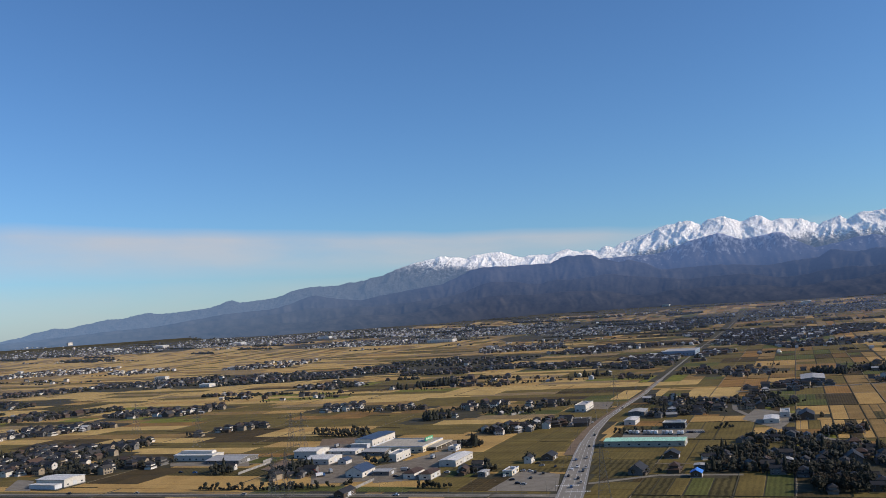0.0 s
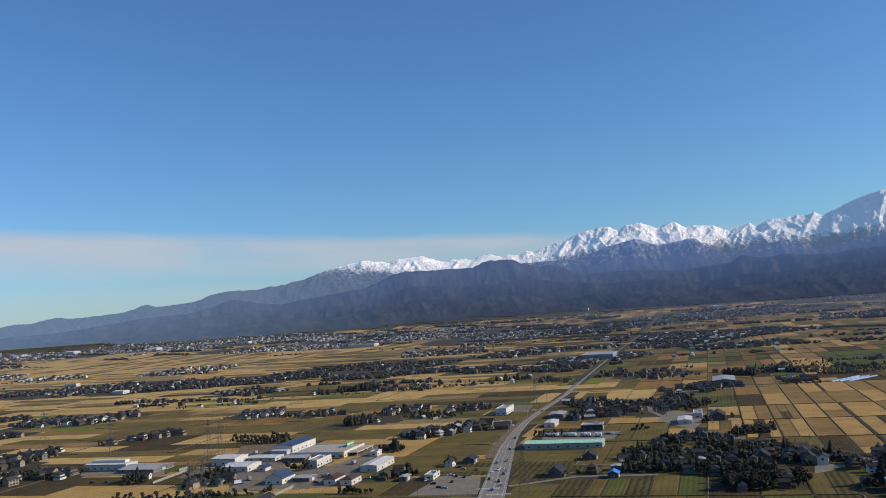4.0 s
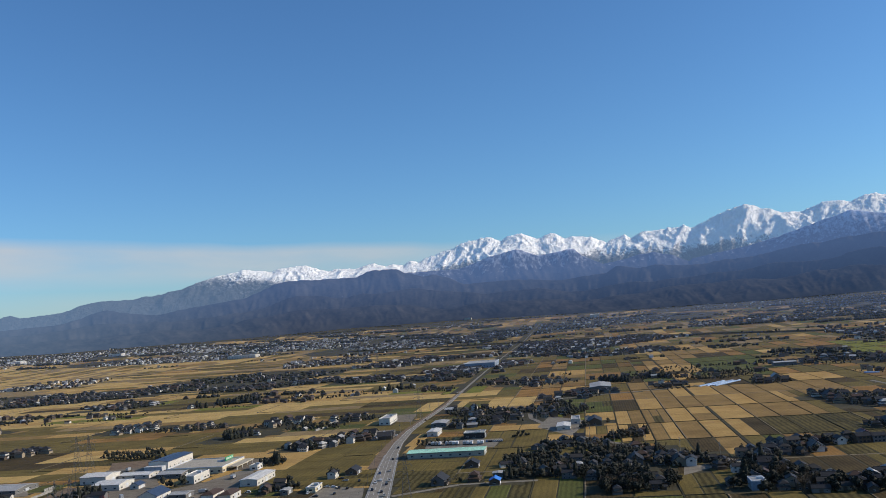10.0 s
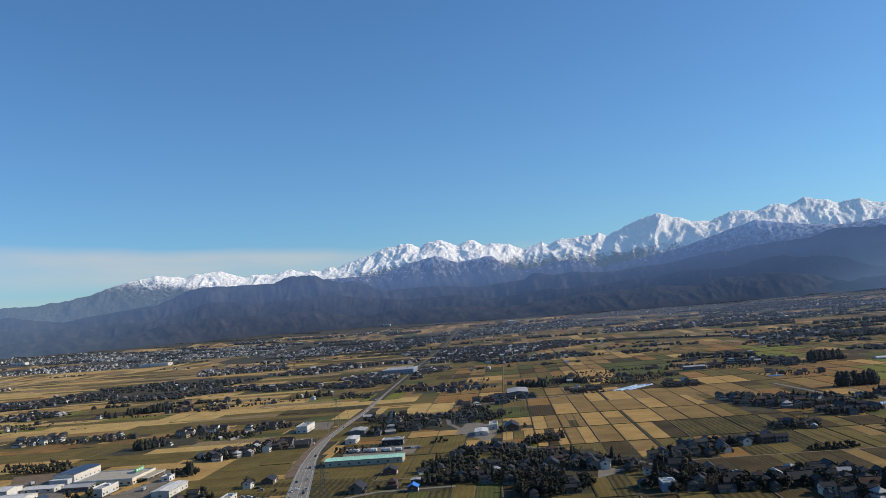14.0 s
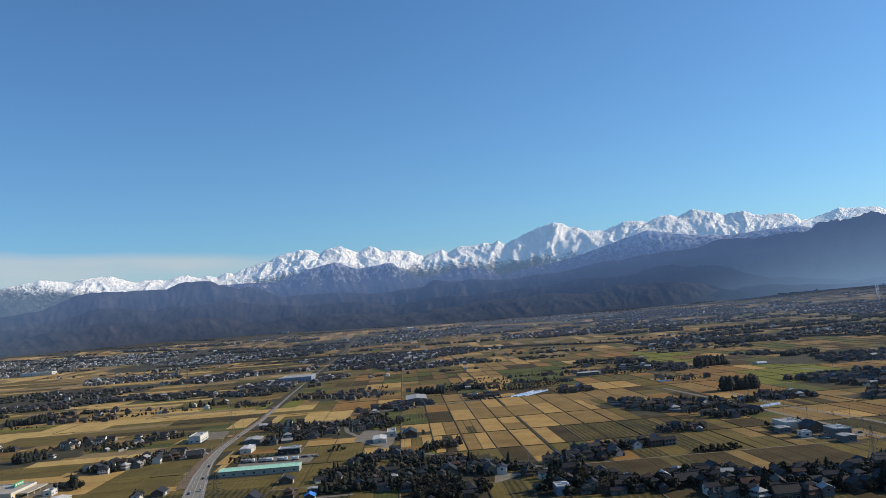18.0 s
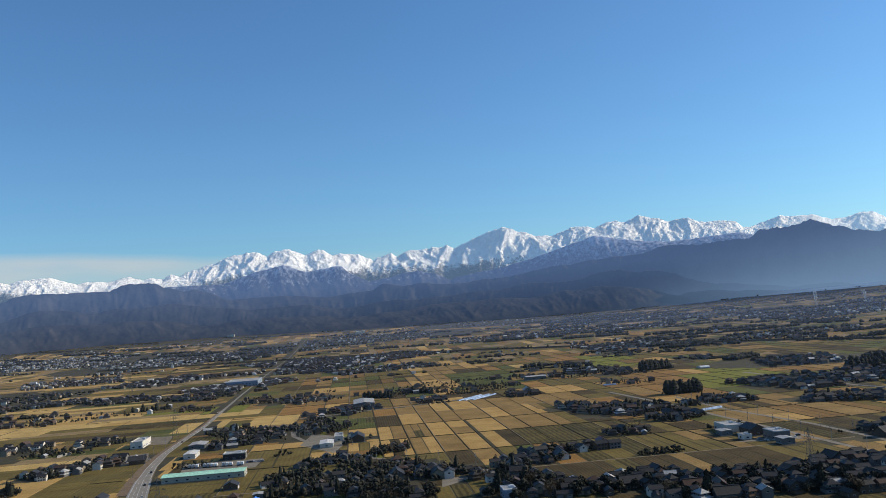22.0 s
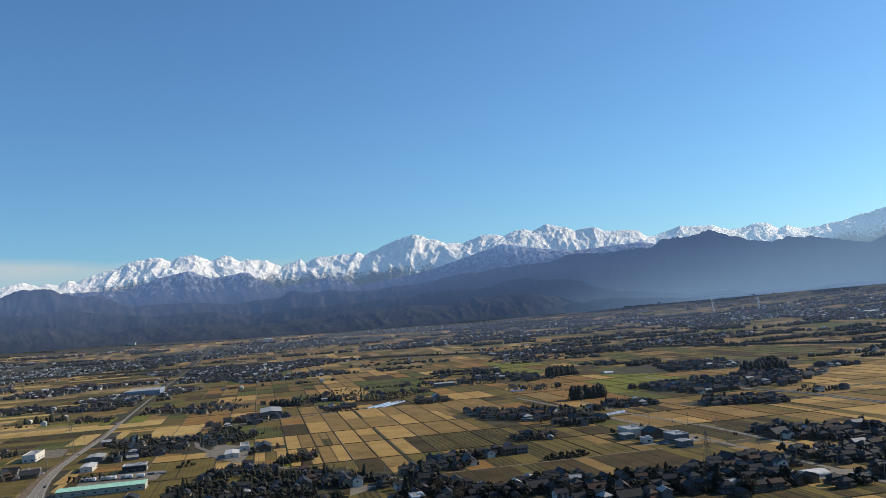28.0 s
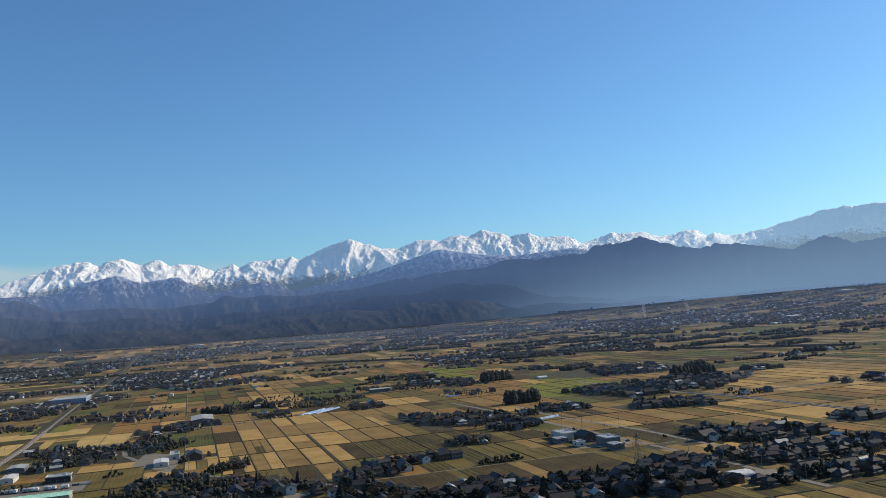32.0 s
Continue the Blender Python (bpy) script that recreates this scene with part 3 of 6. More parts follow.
VILLAGES = VILLAGE_A + VILLAGE_B + VILLAGE_C + VILLAGE_D + VILLAGE_E + VILLAGE_F + VILLAGE_G + VILLAGE_H + VILLAGE_I + VILLAGE_J + VILLAGE_K
TOWN_A = [(-653, 3930, 12, 3508, 515, 150, 30), (12, 3435, 439, 3268, 713, 140, 30), (-1210, 3735, -616, 3698, 516, 120, 40), (-1872, 3596, -1155, 3564, 416, 120, 40), (-497, 3229, -70, 3037, 347, 60, 25), (81, 2336, 307, 2316, 287, 30, 40), (370, 2772, 671, 2974, 508, 70, 30), (261, 1979, 478, 2133, 201, 30, 22), (360, 1621, 530, 1759, 182, 34, 14), (572, 1938, 860, 2111, 321, 50, 40), (670, 2886, 978, 2956, 389, 40, 40), (1042, 3148, 1548, 3086, 534, 40, 60), (860, 2111, 1100, 2181, 311, 30, 40)]
TOWN_B = [(-920, 2354, -794, 2441, 204, 16, 6), (-1344, 2578, -1016, 2603, 285, 50, 24), (-520, 2226, -439, 2450, 242, 20, 16), (1375, 2544, 1701, 2358, 381, 40, 50), (1739, 2411, 2028, 2208, 396, 30, 50), (1837, 3390, 2358, 2925, 381, 30, 50), (2176, 2701, 2585, 2315, 435, 30, 50), (2244, 2012, 2761, 1795, 606, 120, 60), (2357, 1535, 2793, 1273, 599, 200, 70), (2838, 2097, 3379, 1535, 399, 80, 50), (3404, 2122, 3731, 1690, 123, 60, 80), (1557, 1409, 1879, 1486, 267, 20, 30), (1271, 1673, 1488, 1625, 256, 20, 30)]
TOWN_C = [(662, 1766, 883, 1744, 208, 20, 30), (634, 2260, 894, 2293, 281, 40, 30), (2770, 3005, 3155, 2327, 107, 10, 60), (270, 3878, 982, 3685, 123, 20, 60)]
TOWNS = TOWN_A + TOWN_B + TOWN_C

# ---- plots with a crop set from the camera's view: four corners in the plan and the crop ----
CROP_A = [(-204, 473, -144, 458, -237, 763, -344, 806, "brown"), (-154, 461, -113, 450, -171, 695, -238, 720, "straw"), (-440, 920, -374, 891, -420, 1000, -496, 1037, "brown"), (-374, 891, -260, 841, -310, 1006, -452, 1078, "straw"), (-215, 814, -186, 802, -204, 880, -236, 896, "straw"), (-264, 871, -176, 831, -204, 965, -308, 1019, "brown"), (-186, 849, -132, 825, -155, 972, -219, 1006, "straw"), (-315, 1042, -152, 956, -176, 1110, -370, 1229, "olive"), (-830, 1588, -222, 1206, -444, 2456, -1747, 3355, "straw"), (-14, 780, 44, 752, 52, 860, -15, 896, "straw"), (41, 708, 109, 678, 132, 805, 51, 848, "olive")]
CROP_B = [(15, 637, 74, 614, 89, 722, 20, 754, "olive"), (-91, 906, -23, 871, -25, 1002, -105, 1049, "olive"), (-159, 1209, -77, 1154, -91, 1387, -192, 1467, "straw"), (-1, 1200, 178, 1069, 254, 1499, 1, 1758, "straw"), (103, 642, 122, 634, 132, 682, 112, 691, "tan"), (115, 602, 164, 583, 187, 657, 132, 682, "olive"), (58, 407, 74, 403, 122, 634, 97, 644, "olive"), (84, 400, 119, 391, 170, 542, 121, 560, "olive"), (119, 391, 147, 385, 209, 535, 172, 549, "rows"), (256, 1019, 319, 972, 364, 1104, 294, 1165, "straw"), (186, 942, 234, 912, 264, 1026, 212, 1065, "green_dark")]
CROP_C = [(197, 774, 239, 752, 261, 816, 215, 843, "tan"), (174, 634, 201, 623, 243, 746, 211, 763, "olive"), (315, 872, 356, 824, 415, 956, 370, 1018, "green_dark"), (360, 832, 372, 817, 422, 921, 408, 940, "brown"), (293, 666, 362, 600, 436, 718, 359, 808, "straw"), (365, 801, 436, 718, 541, 886, 461, 1005, "straw"), (296, 614, 310, 600, 336, 648, 320, 663, "green"), (310, 600, 320, 592, 343, 633, 333, 643, "olive"), (318, 587, 338, 569, 364, 612, 343, 633, "brown"), (181, 365, 196, 356, 288, 513, 268, 530, "straw"), (370, 653, 393, 616, 499, 779, 474, 831, "straw")]
CROP_D = [(383, 632, 399, 605, 464, 700, 446, 733, "brown"), (399, 626, 436, 564, 505, 651, 465, 727, "rows"), (443, 755, 490, 666, 654, 885, 603, 1022, "straw"), (460, 912, 494, 840, 591, 1003, 555, 1097, "straw"), (509, 799, 522, 770, 561, 825, 547, 857, "brown"), (647, 1182, 684, 1069, 855, 1332, 818, 1489, "green_dark"), (618, 1300, 652, 1191, 939, 1707, 898, 1882, "straw"), (947, 1275, 971, 1144, 1178, 1385, 1157, 1554, "green"), (801, 828, 822, 759, 1023, 941, 1007, 1038, "green"), (769, 934, 801, 828, 946, 976, 919, 1113, "tan"), (584, 589, 619, 519, 727, 607, 693, 696, "straw")]
CROP_E = [(477, 528, 495, 498, 591, 592, 572, 631, "straw"), (397, 543, 421, 505, 466, 557, 440, 601, "rows"), (230, 357, 269, 312, 432, 492, 378, 577, "brown"), (442, 546, 456, 523, 498, 570, 484, 596, "tan"), (456, 523, 481, 481, 512, 511, 486, 556, "olive"), (443, 447, 474, 400, 535, 450, 502, 505, "brown"), (322, 493, 338, 471, 367, 509, 349, 535, "tan"), (599, 547, 615, 508, 680, 561, 664, 606, "tan"), (584, 483, 605, 436, 679, 487, 658, 543, "brown"), (525, 430, 549, 382, 615, 426, 591, 482, "straw"), (479, 409, 507, 358, 547, 385, 519, 442, "olive")]
CROP_F = [(333, 237, 374, 181, 520, 248, 472, 330, "straw"), (906, 634, 944, 440, 1513, 697, 1561, 1082, "straw"), (1659, 1018, 1628, 820, 1974, 992, 2040, 1248, "olive"), (673, 471, 724, 340, 871, 406, 827, 576, "straw"), (720, 484, 741, 422, 814, 462, 794, 533, "brown"), (858, 873, 876, 784, 1135, 1013, 1128, 1143, "green"), (681, 791, 703, 718, 803, 818, 782, 906, "tan")]
CROPS = CROP_A + CROP_B + CROP_C + CROP_D + CROP_E + CROP_F

# ---- named buildings: kind, style, u, v, length along v, depth along u, height ----
BUILT_A = [("white_warehouse", "mono_white", 527.4, -560.2, 29.2, 29.6, 8), ("white_workshop", "monitor_white", 640.3, -509.7, 42.2, 16.4, 7), ("grey_shed", "low_grey", 631.9, -467.6, 34.1, 29.1, 3.5), ("factory_hall", "low_white", 655.4, -401.3, 22.6, 21.9, 8), ("factory_shed", "low_white", 626.3, -372.7, 22.6, 22.4, 6), ("long_factory", "mono_blue", 720.5, -374.4, 17.9, 55.4, 9), ("supermarket", "flat_beige", 692.7, -326.5, 48.6, 45.5, 6.5), ("white_office", "flat_white", 641, -311.6, 10.2, 27.6, 7.5), ("blue_roofed_shed", "gable_blue", 575.3, -311.4, 14, 20.8, 6), ("long_store", "low_white", 625, -254.1, 13.3, 37, 6.5), ("apartment_house", "hip_brown", 570.4, -265.5, 8.7, 18.1, 6), ("apartment_house", "hip_brown", 567.8, -252, 8.9, 17.8, 6), ("roadside_shop", "flat_beige", 582.2, -196.2, 6.7, 15.9, 4.5), ("office_block", "flat_white", 935.9, -225.5, 12.1, 37.7, 9), ("green_roofed_warehouse", "gable_mint", 700, -121.4, 62.8, 18.1, 6), ("black_hall", "flat_black", 791, -110.2, 19.1, 15.6, 7), ("white_workshop", "low_white", 822, -153.5, 10.2, 24.8, 6), ("grey_shed", "low_grey", 888.4, -158.8, 15.1, 25.4, 5), ("barn", "gable_dark", 644, -93.5, 9.9, 11.2, 4.5), ("blue_sheeted_house", "gable_tarp", 576.8, -69.4, 6.8, 8.9, 4)]
BUILT_B = [("white_shed", "low_white", 668.5, -374.7, 26.9, 16.7, 4), ("blue_roofed_shed", "gable_blue", 621.2, -349.8, 7.2, 9.7, 3.5), ("small_office", "flat_white", 679.5, -277.3, 6.7, 11, 5), ("grey_shed", "low_grey", 666.4, -342.4, 21.6, 19.1, 4), ("brick_house", "gable_dark", 506.1, -286.6, 7.3, 16.4, 5), ("grey_shed", "low_grey", 578.9, -293, 12.8, 12.5, 3.5), ("grey_shed", "low_grey", 575.7, -214.1, 5.4, 9.8, 3.5), ("dark_roofed_house", "gable_dark", 639.4, -183.7, 8.8, 14, 4), ("grey_shed", "low_grey", 601, -69.6, 7.2, 7.8, 4), ("community_hall", "low_white", 819.7, -30.1, 12.2, 26.9, 5), ("community_hall", "flat_white", 857, -19.5, 8.2, 29.2, 6), ("community_hall", "gable_dark", 836.6, -1.2, 12.1, 24.8, 6), ("big_blue_warehouse", "flat_blue", 1767.5, -220, 60.7, 86.8, 13), ("grey_roofed_hall", "low_grey", 1172.7, 9.4, 27, 62.3, 7), ("school_building", "flat_white", 703, 309, 15, 26, 7.5), ("old_workshop", "gable_dark", 675, 316, 13, 20, 7), ("school_building", "flat_grey", 647, 322, 12, 20, 8.5), ("grey_shed", "low_grey", 622, 316, 9, 12, 6), ("small_office", "flat_white", 655, 300, 7, 10, 5), ("grey_shed", "low_grey", 684, 296, 9, 12, 5)]
BUILT_C = [("red_roofed_house", "gable_red", 690.6, 195.1, 7.4, 12, 5), ("grey_shed", "low_grey", 1357.2, 283.5, 32.5, 18, 7), ("blue_grey_workshop", "flat_blue", 531.6, 89.2, 8.4, 14, 7), ("white_arched_shed", "arch_white", 478.6, 326.8, 14.7, 13, 5), ("white_arched_shed", "arch_white", 1314.5, 544.7, 15.5, 16, 5), ("white_silo_building", "flat_white", 1648.6, -1408.9, 31.7, 14, 11), ("white_shed", "low_white", 1445.8, -1121.1, 24.3, 20, 8), ("hospital", "flat_white", 2694.1, -1117.8, 93.5, 40, 12), ("apartment_tower", "flat_white", 2863, -2939.7, 8.7, 25, 16), ("far_factory", "flat_white", 4023.7, -550.8, 31.2, 30, 12), ("far_factory", "flat_white", 3732.3, 27.1, 29.2, 30, 12), ("far_factory", "flat_white", 2834.3, -2670.7, 41.9, 30, 10), ("far_factory", "flat_white", 3168.4, -1844.9, 55.5, 30, 12), ("far_factory", "low_white", 3005.5, -2159.3, 43.6, 40, 10), ("far_factory", "low_white", 2935.9, -2505, 50.6, 40, 10), ("far_factory", "low_white", 2247.2, 1775.4, 40.7, 40, 9), ("far_factory", "low_white", 3005.3, 2651, 50.8, 40, 9), ("far_factory", "low_white", 3820.4, 35.1, 39, 30, 10)]
BUILDINGS = BUILT_A + BUILT_B + BUILT_C
GREENHOUSE_A = [(541, 990, 596, 1025, 4.5, 2.4), (549, 986, 605, 1019, 4.5, 2.4), (557, 980, 613, 1015, 4.5, 2.4), (627, 645, 654, 646, 6, 3.6), (751, 955, 766, 946, 6, 3)]
PYLON_A = [(84, 513, 35), (179, 965, 34), (-260, 877, 36), (-376, 1025, 36), (-145, 766, 38), (-136, 768, 38), (-119, 558, 34), (-112, 565, 34), (456, 379, 27), (291, 2079, 34), (543, 2171, 34), (260, 1848, 34)]

# ---- paved yards: four corners and surface; parked and driving cars: x, y, turned or not ----
YARDS = [(17, 561, 60, 546, 69, 600, 45, 622, "asphalt"), (-107, 627, -61, 623, -82, 745, -126, 763, "gravel"), (-69, 661, -17, 650, -4, 729, -16, 734, "asphalt"), (261, 796, 268, 724, 316, 801, 299, 866, "asphalt"), (139, 737, 194, 711, 213, 752, 151, 781, "asphalt"), (-360, 690, -335, 681, -355, 729, -375, 742, "asphalt"), (104, 824, 129, 832, 139, 889, 116, 893, "gravel"), (-126, 782, -85, 780, -98, 857, -133, 862, "earth"), (-250, 757, -174, 727, -180, 751, -256, 777, "asphalt"), (265, 516, 294, 529, 296, 540, 279, 542, "asphalt"), (471, 317, 496, 287, 515, 305, 505, 323, "asphalt"), (506, 490, 548, 461, 562, 475, 557, 483, "asphalt"), (149, 950, 165, 940, 184, 1005, 163, 1019, "gravel"), (-160, 706, -113, 657, -116, 714, -150, 747, "earth"), (-61, 615, -29, 615, -4, 720, -71, 681, "gravel"), (-131, 766, -78, 761, -89, 815, -131, 818, "gravel"), (-76, 760, -4, 735, 16, 783, -78, 810, "gravel")]
CARS_A = [(31, 604, 0), (35, 590, 1), (45, 619, 1), (50, 615, 1), (53, 610, 0), (58, 604, 0), (48, 591, 0), (38, 576, 1), (41, 572, 1), (58, 644, 1), (60, 634, 1), (69, 626, 0), (79, 613, 0), (87, 647, 0), (84, 620, 0), (85, 602, 0), (78, 578, 0), (78, 565, 0), (89, 614, 0), (96, 653, 0), (70, 553, 0), (73, 588, 0), (106, 703, 0), (120, 760, 0), (180, 936, 0), (283, 1214, 0), (-228, 717, 1), (-215, 712, 1), (10, 640, 1), (4, 635, 1)]
CARS_B = [(-9, 634, 1), (-46, 632, 1), (-236, 638, 1), (-293, 655, 1), (-42, 567, 1), (-150, 605, 1), (342, 476, 1), (557, 473, 1), (549, 469, 0), (528, 484, 1), (526, 476, 0), (489, 327, 0), (488, 305, 1), (495, 304, 0), (486, 292, 1)]
CAR_PLACES = CARS_A + CARS_B


# ---- more materials ----
def crop_mat(name, dark, light, stripe, depth):
    """A winter field: patches, clods and rows of stubble along the plot."""
    m, nt, b = mat(name, 0.95)
    b.inputs["Specular IOR Level"].default_value = 0.1
    v = coords(nt, 1.0)
    c = ramp(nt, noise_fac(nt, v, 0.035, 5.0, 0.65), (0.32, dark), (0.68, light))
    w = node(nt, "ShaderNodeTexWave", Scale=1.0 / stripe, Distortion=3.2, Detail=3.0, **{"Detail Scale": 1.5})
    nt.links.new(coords(nt, 1.0, -TURN + 90), w.inputs["Vector"])
    s = ramp(nt, w.outputs[1], (0.15, (0.99 - depth,) * 3), (0.8, (1.0 + 0.3 * depth,) * 3))
    g = ramp(nt, noise_fac(nt, v, 0.9, 3.0, 0.7), (0.3, (0.66,) * 3), (0.7, (1.26,) * 3))
    c = mix(nt, mix(nt, c, s, 1.0, "MULTIPLY"), g, 1.0, "MULTIPLY")
    isl = nt.nodes.new("ShaderNodeObjectInfo")
    geo = nt.nodes.new("ShaderNodeNewGeometry")
    add = node(nt, "ShaderNodeMath")
    add.operation = "ADD"
    nt.links.new(isl.outputs["Random"], add.inputs[0]), nt.links.new(geo.outputs["Random Per Island"], add.inputs[1])
    k = ramp(nt, add.outputs[0], (0.1, (0.74, 0.76, 0.80)), (0.5, (1.0,) * 3), (0.95, (1.2, 1.14, 1.05)))
    c = mix(nt, c, k, 1.0, "MULTIPLY")
    nt.links.new(c, b.inputs["Base Color"])
    bump(nt, b, noise_fac(nt, v, 0.8, 3.0, 0.7), 0.5, 0.3)
    return m


CROP_MATS = {
    "straw": crop_mat("dry_rice_stubble", (0.277, 0.176, 0.061), (0.400, 0.269, 0.102), 9.0, 0.05),
    # straw darkened in its colour, for stubble seen against the sun
    "amber": crop_mat("rice_stubble_against_sun", (0.160, 0.104, 0.040), (0.254, 0.171, 0.067), 9.0, 0.06),
    # greyed stubble, with far haze put into its colour
    "fallow": crop_mat("stubble_greyed_by_haze", (0.175, 0.128, 0.065), (0.257, 0.191, 0.100), 9.0, 0.10),
    # straw lightened in its colour, for stubble that looks brighter in the sun
    "pale": crop_mat("rice_stubble_sunlit", (0.329, 0.231, 0.087), (0.462, 0.329, 0.130), 9.0, 0.10),
    "tan": crop_mat("reddish_stubble", (0.184, 0.103, 0.033), (0.277, 0.161, 0.055), 9.0, 0.12),
    "olive": crop_mat("olive_winter_grass", (0.092, 0.071, 0.023), (0.150, 0.117, 0.038), 12.0, 0.10),
    "green": crop_mat("green_winter_crop", (0.113, 0.123, 0.022), (0.175, 0.176, 0.035), 12.0, 0.18),
    "green_dark": crop_mat("dull_green_crop", (0.064, 0.074, 0.021), (0.103, 0.108, 0.032), 10.0, 0.2),
    "brown": crop_mat("ploughed_soil", (0.043, 0.032, 0.014), (0.082, 0.060, 0.027), 8.0, 0.25),
    "rows": crop_mat("soil_with_green_rows", (0.053, 0.046, 0.017), (0.103, 0.083, 0.030), 14.0, 0.42),
}
ASPHALT = rough_mat("worn_asphalt", (0.19, 0.168, 0.135), (0.28, 0.25, 0.205), 9.0, 0.85, 10.0)
OLD_ROAD = rough_mat("pale_old_asphalt", (0.168, 0.145, 0.110), (0.25, 0.218, 0.170), 7.0, 0.9, 10.0)
GRAVEL = rough_mat("gravel_yard", (0.13, 0.108, 0.078), (0.24, 0.20, 0.148), 6.0, 0.95, 12.0)
EARTH = rough_mat("bare_earth_yard", (0.13, 0.085, 0.05), (0.23, 0.16, 0.10), 6.0, 0.95, 12.0)
TRACK = rough_mat("dry_farm_track", (0.16, 0.125, 0.075), (0.27, 0.21, 0.13), 5.0, 0.95, 8.0)
CONCRETE = rough_mat("weathered_concrete", (0.20, 0.19, 0.175), (0.34, 0.325, 0.30), 4.0, 0.85, 8.0)
PAINT = rough_mat("white_road_paint", (0.5, 0.5, 0.48), (0.72, 0.72, 0.69), 2.0, 0.7)
FOREST_GREEN = rough_mat("cedar_needles", (0.013, 0.015, 0.011), (0.034, 0.036, 0.023), 1.6, 0.9, 5.0)
LEAF_GREEN = rough_mat("evergreen_leaves", (0.015, 0.017, 0.012), (0.042, 0.040, 0.025), 1.4, 0.8, 5.0)
TWIG = rough_mat("bare_twigs", (0.05, 0.036, 0.022), (0.11, 0.08, 0.05), 1.2, 0.95, 5.0)
BARK = rough_mat("bark", (0.05, 0.037, 0.026), (0.11, 0.085, 0.06), 0.6, 0.95)
STEEL = rough_mat("galvanised_steel", (0.10, 0.10, 0.10), (0.17, 0.17, 0.17), 1.5, 0.6)
GLASS = rough_mat("dark_window_glass", (0.02, 0.024, 0.03), (0.045, 0.05, 0.06), 1.5, 0.12)
FRAME = rough_mat("window_frame", (0.35, 0.35, 0.35), (0.5, 0.5, 0.49), 1.0, 0.5)
RUBBER = rough_mat("tyre_rubber", (0.015, 0.015, 0.016), (0.03, 0.03, 0.03), 0.3, 0.9)


def wall_mat(name, colour, rough=0.8):
    d = tuple(c * 0.82 for c in colour)
    return rough_mat(name, d, colour, 2.2, rough, 7.0, own=True, by_piece=0.1)


def roof_mat(name, colour, rough, rib=0.0, turn=0.0, metal=0.0):
    """Tiles or ribbed sheet: patches of weathering, and courses as fine relief."""
    m, nt, b = mat(name, rough, metal)
    b.inputs["Specular IOR Level"].default_value = 0.12 if max(colour) < 0.1 else 0.28
    v = coords(nt, 1.0, own=True)
    d = tuple(c * 0.62 for c in colour)
    c = ramp(nt, noise_fac(nt, v, 0.5, 5.0, 0.65), (0.3, d), (0.7, colour))
    if rib:
        w = node(nt, "ShaderNodeTexWave", Scale=1.0 / rib, Distortion=0.3)
        nt.links.new(coords(nt, 1.0, turn, own=True), w.inputs["Vector"])
        c = mix(nt, c, ramp(nt, w.outputs[1], (0.1, (0.8,) * 3), (0.9, (1.06,) * 3)), 1.0, "MULTIPLY")
    geo = nt.nodes.new("ShaderNodeNewGeometry")
    k = ramp(nt, geo.outputs["Random Per Island"], (0.0, (0.75,) * 3), (1.0, (1.25,) * 3))
    c = mix(nt, c, k, 1.0, "MULTIPLY")
    nt.links.new(c, b.inputs["Base Color"])
    bump(nt, b, noise_fac(nt, v, 3.0, 2.0), 0.35, 0.08)
    return m


# house wall tones are darkened to stand in for walls in shade
WALLS = {"white": wall_mat("white_plaster", (0.62, 0.59, 0.53)), "cream": wall_mat("cream_siding", (0.30, 0.245, 0.175)), "grey": wall_mat("grey_siding", (0.16, 0.155, 0.15)),
         "brown": wall_mat("brown_boarding", (0.100, 0.075, 0.054)), "steel": wall_mat("pale_metal_cladding", (0.56, 0.58, 0.61), 0.55), "blue": wall_mat("blue_grey_cladding", (0.26, 0.33, 0.42), 0.55),
         "black": wall_mat("black_cladding", (0.03, 0.03, 0.033), 0.5), "beige": wall_mat("beige_panels", (0.62, 0.54, 0.38)), "mint": wall_mat("pale_green_cladding", (0.42, 0.42, 0.35), 0.6), "brick": wall_mat("red_brown_boarding", (0.28, 0.08, 0.045))}
ROOFS = {"black": roof_mat("black_glazed_tiles", (0.045, 0.044, 0.045), 0.5, 0.9), "slate": roof_mat("dark_grey_tiles", (0.056, 0.052, 0.048), 0.6, 0.9), "brown": roof_mat("brown_tiles", (0.095, 0.062, 0.045), 0.5, 0.9),
         "blue": roof_mat("dark_blue_sheet_roof", (0.05, 0.075, 0.13), 0.4, 1.4, 90), "silver": roof_mat("pale_sheet_roof", (0.44, 0.43, 0.41), 0.6, 1.4, 90), "mint": roof_mat("mint_green_sheet_roof", (0.50, 0.86, 0.63), 0.5, 1.6, 90),
         "beige": roof_mat("beige_flat_roof", (0.50, 0.44, 0.34), 0.7, 2.5), "red": roof_mat("dark_red_sheet_roof", (0.13, 0.035, 0.035), 0.45, 0.9), "tarp": roof_mat("blue_tarpaulin", (0.06, 0.24, 0.72), 0.5),
         "white": roof_mat("white_sheet_roof", (0.72, 0.70, 0.66), 0.6, 1.4, 90)}


# ---- geometry helpers: a shape is a list of corners and a list of faces ----
def box(x0, y0, z0, x1, y1, z1):
    v = [(x0, y0, z0), (x1, y0, z0), (x1, y1, z0), (x0, y1, z0), (x0, y0, z1), (x1, y0, z1), (x1, y1, z1), (x0, y1, z1)]
    return v, [(0, 3, 2, 1), (4, 5, 6, 7), (0, 1, 5, 4), (1, 2, 6, 5), (2, 3, 7, 6), (3, 0, 4, 7)]


def join(*shapes):
    vs, fs = [], []
    for v, f in shapes:
        k = len(vs)
        vs += list(v)
